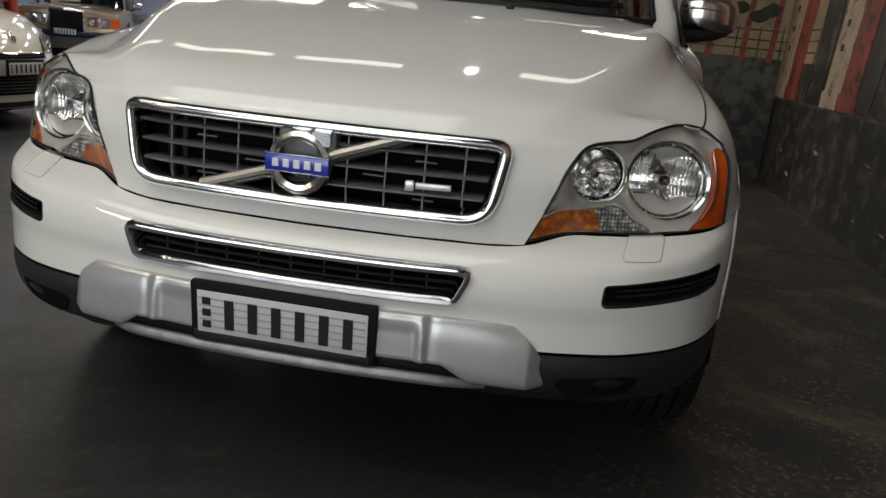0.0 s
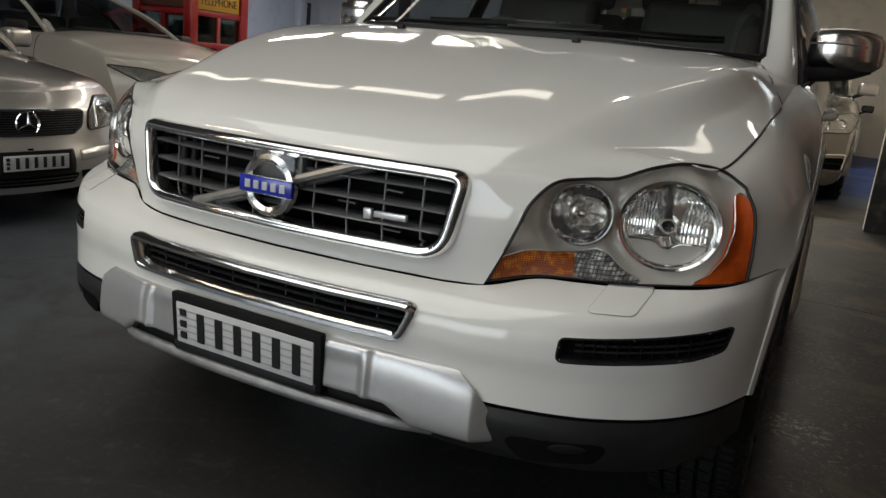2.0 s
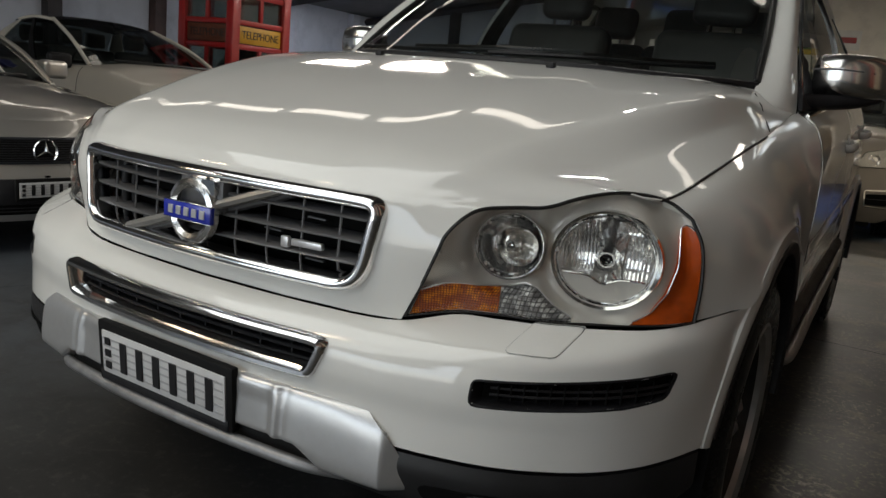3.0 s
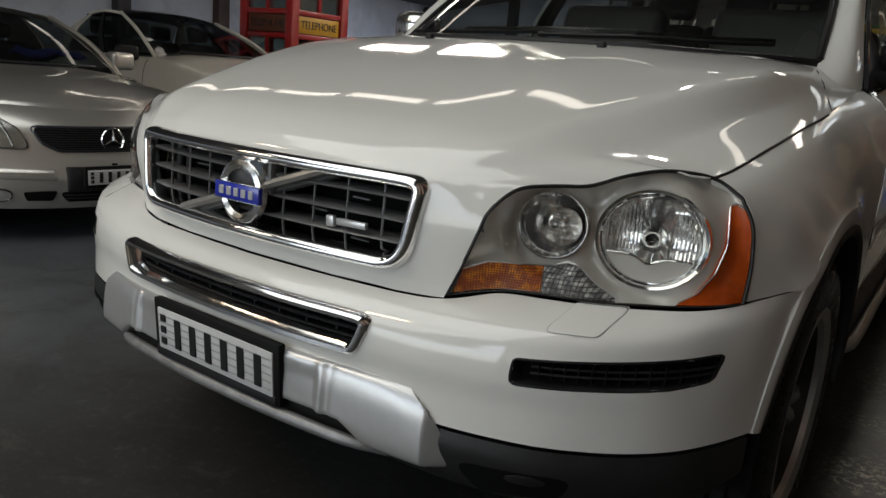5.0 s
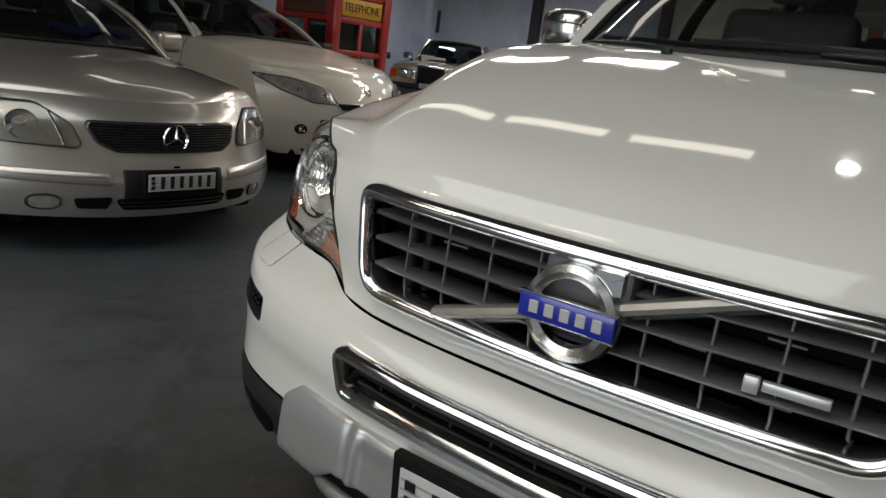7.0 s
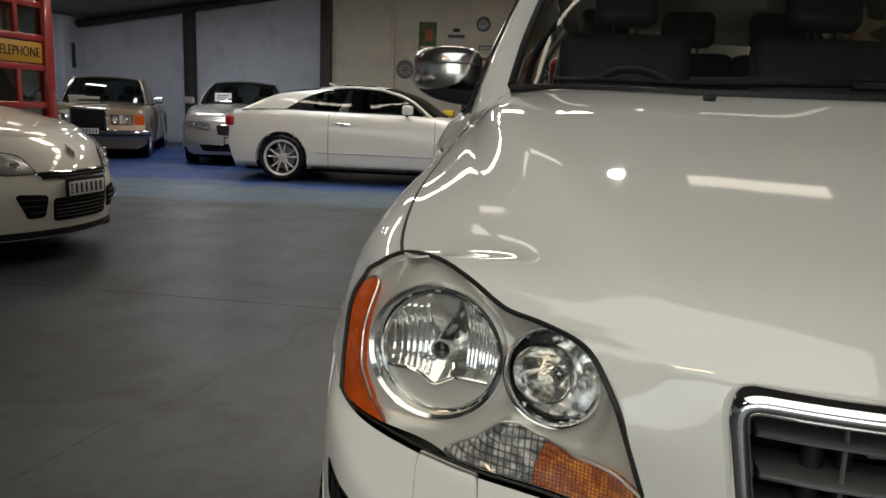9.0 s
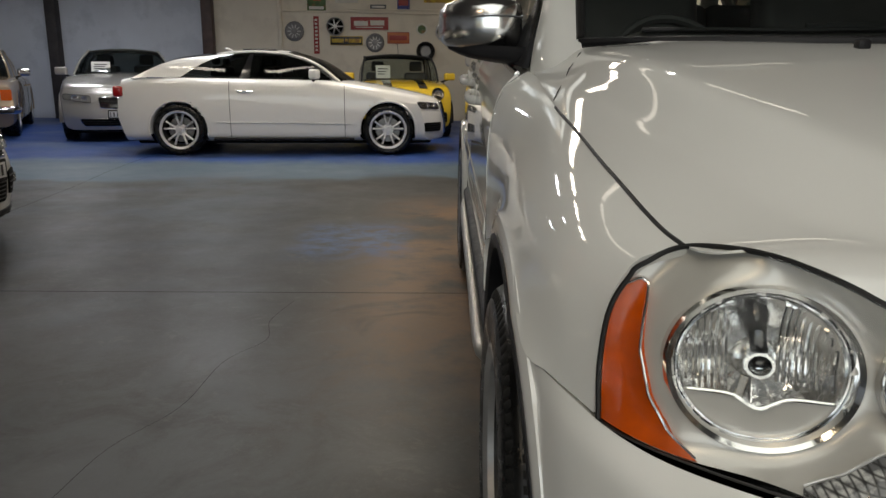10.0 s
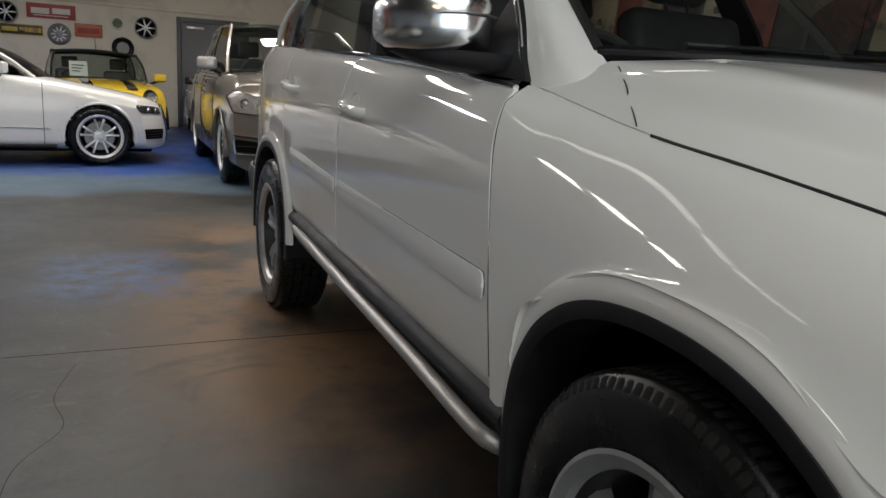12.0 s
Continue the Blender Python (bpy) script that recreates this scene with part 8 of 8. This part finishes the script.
def wall_sign(x, z, w, h, mat, label, bars=(), edge=None):
    """A flat sign on the back wall; bars: (x, z, w, h, material) as shares of its size, plain shapes in place of brand lettering."""
    s = thing("wall_sign", label, "sign", "signs on the wall", Matrix.Translation((x, BACK_Y, z)))
    block("plate", (-w / 2, -0.03, -h / 2), (w / 2, -0.004, h / 2), mat, s, bevel=0.004)
    if edge:
        for lo, hi in (((-w / 2, -0.036, h / 2 - 0.012), (w / 2, -0.026, h / 2)), ((-w / 2, -0.036, -h / 2), (w / 2, -0.026, -h / 2 + 0.012)), ((-w / 2, -0.036, -h / 2 + 0.013), (-w / 2 + 0.012, -0.026, h / 2 - 0.013)), ((w / 2 - 0.012, -0.036, -h / 2 + 0.013), (w / 2, -0.026, h / 2 - 0.013))):
            block("edging", lo, hi, edge, s, bevel=0)
    for bx, bz, bw, bh, bm in bars:
        block("shape", ((bx - bw / 2) * w, -0.036, (bz - bh / 2) * h), ((bx + bw / 2) * w, -0.028, (bz + bh / 2) * h), bm, s, bevel=0.003)
    return s


wall_sign(-2.73, 2.16, 0.88, 0.30, SIGN_RED, "red enamel sign with pale lettering shapes on the wall", [(-0.22, 0.0, 0.36, 0.36, SIGN_WHITE), (0.20, 0.04, 0.36, 0.36, SIGN_WHITE), (0.0, -0.28, 0.7, 0.06, SIGN_WHITE)], SIGN_WHITE)
wall_sign(-3.26, 1.78, 0.74, 0.20, SIGN_BLACK, "black sign with amber lettering shapes on the wall", [(-0.27, 0, 0.36, 0.42, SIGN_YELLOW), (0.0, 0.05, 0.1, 0.3, SIGN_YELLOW), (0.26, 0, 0.38, 0.42, SIGN_YELLOW)], SIGN_YELLOW)
wall_sign(-2.08, 1.85, 0.50, 0.25, SIGN_ORANGE, "faded orange sign with a dark lettering bar on the wall", [(0, 0, 0.8, 0.42, SIGN_RED)], SIGN_RED)
wall_sign(-3.94, 1.90, 0.12, 0.82, SIGN_RED, "narrow upright red sign with pale marks on the wall", [(0, -0.4 + 0.1 * k, 0.5, 0.05, SIGN_WHITE) for k in range(9)])
wall_sign(-1.10, 2.88, 0.80, 0.52, SIGN_YELLOW, "yellow poster with a brown picture on the wall", [(0, -0.05, 0.4, 0.5, SIGN_GREEN), (0, 0.36, 0.8, 0.12, SIGN_RED)])
wall_sign(-1.96, 2.78, 0.28, 0.62, SIGN_BLUE, "upright red, white and blue sign on the wall", [(0, 0.18, 0.7, 0.25, SIGN_WHITE), (0, -0.22, 0.8, 0.3, SIGN_RED)])
wall_sign(-3.92, 2.74, 0.42, 0.66, SIGN_GREEN, "green picture poster on the wall", [(0.05, 0.05, 0.4, 0.4, SIGN_ORANGE), (0, -0.38, 0.8, 0.1, SIGN_WHITE)])
wall_sign(-3.24, 2.84, 0.52, 0.48, SIGN_WHITE, "white sign with a dark mountain shape on the wall", [(0, 0.12, 0.3, 0.18, SIGN_BLACK), (0, -0.16, 0.75, 0.16, FRAME_GREY)])
wall_sign(-2.53, 2.52, 0.36, 0.10, FRAME_GREY, "small dark sign with pale marks on the wall", [(0, 0, 0.8, 0.4, SIGN_WHITE)])
wall_sign(-0.30, 2.95, 0.50, 0.40, SIGN_WHITE, "pale sign with a red bar on the wall", [(0, 0, 0.7, 0.3, SIGN_RED)])

tagged(tube("conduit", [(-4.75, BACK_Y - 0.03, 2.42), (-3, BACK_Y - 0.03, 2.40), (-1.0, BACK_Y - 0.03, 2.37), (1.2, BACK_Y - 0.03, 2.36)], 0.022, WALL_CREAM, n=20, sides=8), "painted conduit along the wall", "conduit", kind="structure")
tagged(tube("conduit", [(-3.2, BACK_Y - 0.03, 2.47), (-2, BACK_Y - 0.03, 2.46), (-0.9, BACK_Y - 0.03, 2.45)], 0.014, WALL_CREAM, n=20, sides=8), "painted conduit along the wall", "conduit", kind="structure")
tagged(tube("conduit", [(-4.75, BACK_Y - 0.05, 0), (-4.75, BACK_Y - 0.05, 2.5), (-4.75, BACK_Y - 0.05, 5.3)], 0.05, WALL_CREAM, n=10, sides=10), "painted pipe up the wall", "pipe", kind="structure")

door = tagged(new("door_1"), "dark grey steel door in a grey frame in the back wall", "door", kind="structure")
door.location = (-0.42, BACK_Y, 0)
block("door_frame", (0, -0.06, 0), (0.09, 0.02, 2.27), FRAME_GREY, door, bevel=0.008)
block("door_frame", (1.38, -0.06, 0), (1.47, 0.02, 2.27), FRAME_GREY, door, bevel=0.008)
block("door_frame", (0.09, -0.06, 2.16), (1.38, 0.02, 2.27), FRAME_GREY, door, bevel=0.008)
block("door_leaf", (0.095, -0.03, 0.01), (1.375, 0.012, 2.155), DOOR_GREY, door, bevel=0.005)
block("door_closer", (0.2, -0.07, 2.04), (0.55, -0.03, 2.10), LIGHT_SILVER, door, bevel=0.008)
block("kick_plate", (0.12, -0.034, 0.05), (1.35, -0.028, 0.30), STEEL, door, bevel=0.002)
tube("door_handle", [(0.2, -0.04, 1.02), (0.2, -0.09, 1.02), (0.33, -0.09, 1.02)], 0.012, CHROME, door, n=10)

board = thing("notice_board", "small black notice board with white lines on the side wall", "notice board", m=Matrix.Translation((LEFT_X, 16.5, 2.05)) @ Matrix.Rotation(radians(90), 4, "Z"))
block("plate", (-0.26, -0.03, -0.30), (0.26, -0.005, 0.30), SIGN_BLACK, board, bevel=0.006)
for k in range(4):
    block("line_bar", (-0.18, -0.036, 0.18 - 0.12 * k), (0.1 - 0.05 * (k % 2), -0.029, 0.21 - 0.12 * k), SIGN_WHITE, board, bevel=0)

# ---- painted mural: a veranda street scene on the side wall and its return ----
MURAL_DARK = material("mural_dark_ground", (0.022, 0.021, 0.019), 0.5, noise_scale=1.6, noise_amount=0.6, second=(0.13, 0.11, 0.07), second_scale=5.5, second_low=0.50, second_high=0.68)
MURAL_SHADE = material("mural_shade", (0.026, 0.024, 0.022), 0.5, noise_scale=3.0, noise_amount=0.6, second=(0.10, 0.065, 0.04), second_scale=5)
MURAL_SAND = material("mural_sand", (0.36, 0.27, 0.15), 0.55, noise_scale=2.2, noise_amount=0.2, second=(0.25, 0.19, 0.12), second_scale=4)
MURAL_CREAM = material("mural_cream_post", (0.46, 0.36, 0.25), 0.5, noise_scale=6, noise_amount=0.2, second=(0.2, 0.12, 0.07), second_scale=9, second_low=0.56)
MURAL_RED = material("mural_red_post", (0.28, 0.06, 0.038), 0.5, noise_scale=6, noise_amount=0.35, second=(0.07, 0.02, 0.015), second_scale=8)
MURAL_GREEN = material("mural_foliage", (0.022, 0.028, 0.012), 0.6, noise_scale=10, noise_amount=0.6)
MURAL_GREY = material("mural_grey_road", (0.10, 0.095, 0.078), 0.5, noise_scale=3, noise_amount=0.4, second=(0.022, 0.021, 0.02), second_scale=6.5, second_low=0.44, second_high=0.58)

RETURN_Y, RETURN_X = 6.22, 1.40
tagged(block("wall_return", (RETURN_X, RETURN_Y, 0), (RIGHT_X, RETURN_Y + 0.18, 5.0), WALL_CREAM, bevel=0), "short cream return wall", "wall", kind="structure")
mural = thing("mural", "painted street scene with red and cream veranda posts over dark ground", "mural")
FACE_X = RIGHT_X - 0.004


def on_side(name, y0, y1, z0, z1, mat, lift, slant=0.0, label=""):
    v = [(FACE_X - lift, y0, z0), (FACE_X - lift, y1, z0), (FACE_X - lift, y1 + slant, z1), (FACE_X - lift, y0 + slant, z1)]
    v += [(FACE_X + 0.002, y, z) for _, y, z in v]
    return finish(name, v, [(3, 2, 1, 0), (4, 5, 6, 7), (0, 1, 5, 4), (1, 2, 6, 5), (2, 3, 7, 6), (3, 0, 4, 7)], mat, mural, label)


def on_return(name, x0, x1, z0, z1, mat, lift, slant=0.0):
    y = RETURN_Y - 0.004 - lift
    v = [(x0, y, z0), (x1, y, z0), (x1 + slant, y, z1), (x0 + slant, y, z1)]
    v += [(x, RETURN_Y - 0.002, z) for x, _, z in v]
    return finish(name, v, [(0, 1, 2, 3), (7, 6, 5, 4), (4, 5, 1, 0), (5, 6, 2, 1), (6, 7, 3, 2), (7, 4, 0, 3)], mat, mural)


on_side("painted_backdrop", -7.0, RETURN_Y - 0.01, 0.0, 4.6, MURAL_SHADE, 0.003)
on_side("painted_sky", 5.1, RETURN_Y - 0.02, 1.12, 4.5, MURAL_SAND, 0.0048)
for z in (1.20, 1.29, 1.38):
    on_side("painted_fence_rail", 5.1, RETURN_Y - 0.02, z, z + 0.014, MURAL_GREY, 0.0062)
on_side("painted_ground", -7.0, RETURN_Y - 0.01, 0.0, 0.79, MURAL_DARK, 0.006)
on_side("painted_kerb", -7.0, RETURN_Y - 0.01, 0.79, 0.81, MURAL_GREY, 0.006)
for y in (5.84, 4.40, 2.96, 1.52, 0.08, -1.36, -2.8, -4.24):
    on_side("painted_post", y, y + 0.36, 0.90, 4.5, MURAL_CREAM, 0.009, -0.6)
    on_side("painted_post_side", y - 0.33, y - 0.005, 0.90, 4.5, MURAL_RED, 0.009, -0.6)
    on_side("painted_post_foot", y + 0.03, min(y + 0.40, RETURN_Y - 0.02), 0.81, 0.93, MURAL_CREAM, 0.012)
    on_side("painted_post_foot_side", y - 0.36, y + 0.025, 0.81, 0.93, MURAL_RED, 0.012)
    for k in range(4):
        on_side("painted_mark", y + 0.14 - 0.03 * k, y + 0.20 - 0.03 * k, 1.22 + 0.17 * k, 1.27 + 0.17 * k, MURAL_SHADE, 0.0115)
    on_side("painted_doorway", y - 1.02, y - 0.66, 0.82, 3.4, MURAL_DARK, 0.0075, -0.3)
    on_side("painted_drainpipe", y - 0.62, y - 0.58, 0.84, 4.4, MURAL_GREY, 0.0085, -0.6)
dabs = random.Random(12)
for k in range(60):
    y, z = dabs.uniform(1.2, RETURN_Y - 0.1), dabs.uniform(0.08, 0.76)
    a, c = dabs.uniform(0.01, 0.09), dabs.uniform(0.006, 0.035)
    on_side("painted_dab", y, y + a, z, z + c, dabs.choice((MURAL_CREAM, MURAL_GREY, MURAL_SHADE, MURAL_GREY)), 0.0075, dabs.uniform(-0.05, 0.05))
on_return("painted_sky", RETURN_X, RIGHT_X - 0.01, 1.14, 4.6, MURAL_SAND, 0.003)
on_return("painted_road", RETURN_X, RIGHT_X - 0.01, 0.0, 1.14, MURAL_GREY, 0.003)
# dark foot of the road: a shadow, put into the mural's colour
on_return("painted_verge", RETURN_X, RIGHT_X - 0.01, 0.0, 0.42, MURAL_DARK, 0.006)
for z in (1.21, 1.29, 1.38):
    on_return("painted_fence_rail", RETURN_X + 0.01, RIGHT_X - 0.02, z, z + 0.014, MURAL_GREY, 0.007)
for x in np.arange(RETURN_X + 0.1, RIGHT_X, 0.2):
    on_return("painted_fence_post", x, x + 0.012, 1.14, 1.42, MURAL_GREY, 0.009)
for x in (1.64, 1.95, 2.2):
    on_return("painted_trunk", x, x + 0.05, 1.10, 2.4, MURAL_RED, 0.011, 0.05)
for k in range(34):
    x, z = RETURN_X + 0.12 + 0.8 * random.random(), 1.48 + 0.9 * random.random()
    o = oval(x, z, 0.05 + 0.07 * random.random(), 0.03 + 0.05 * random.random(), 1.6, 9)
    y = RETURN_Y - 0.016 - 0.0002 * k
    pts = [(float(a), y + 0.0, float(c)) for a, c in o]
    back_pts = [(p[0], RETURN_Y - 0.006, p[2]) for p in pts]
    n9 = len(pts)
    finish("painted_leaves", pts + back_pts, [tuple(range(n9))] + [(i, (i + 1) % n9, n9 + (i + 1) % n9, n9 + i) for i in range(n9)], MURAL_GREEN, mural)


# ---- things, placed ----
suv = build_suv()
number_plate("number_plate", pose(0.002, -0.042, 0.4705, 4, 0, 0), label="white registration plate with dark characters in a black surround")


def parked(x, y, heading):
    """A pose whose nose is at (x, y) and points heading degrees from -y towards +x."""
    return pose(x, y, 0, 0, 0, heading)


roadster(parked(-2.643, 1.323, 87))
coupe_cabriolet(parked(-3.766, 3.967, 89))
classic_saloon(parked(-8.75, 11.35, 25))
limousine(parked(-6.05, 11.35, 20))
sports_coupe(parked(-1.03, 10.72, 95))
small_convertible(parked(-1.65, 12.1, 8))
crossover(parked(0.30, 7.40, 0) @ Matrix.Scale(1.06, 4))
plain_saloon(parked(0.56, 13.0, 0), "white hatchback beside the grey door", BRIGHT_WHITE, "hatchback")
plain_saloon(parked(-8.9, 8.6, 40), "charcoal saloon behind the telephone box", CHARCOAL_CAR)
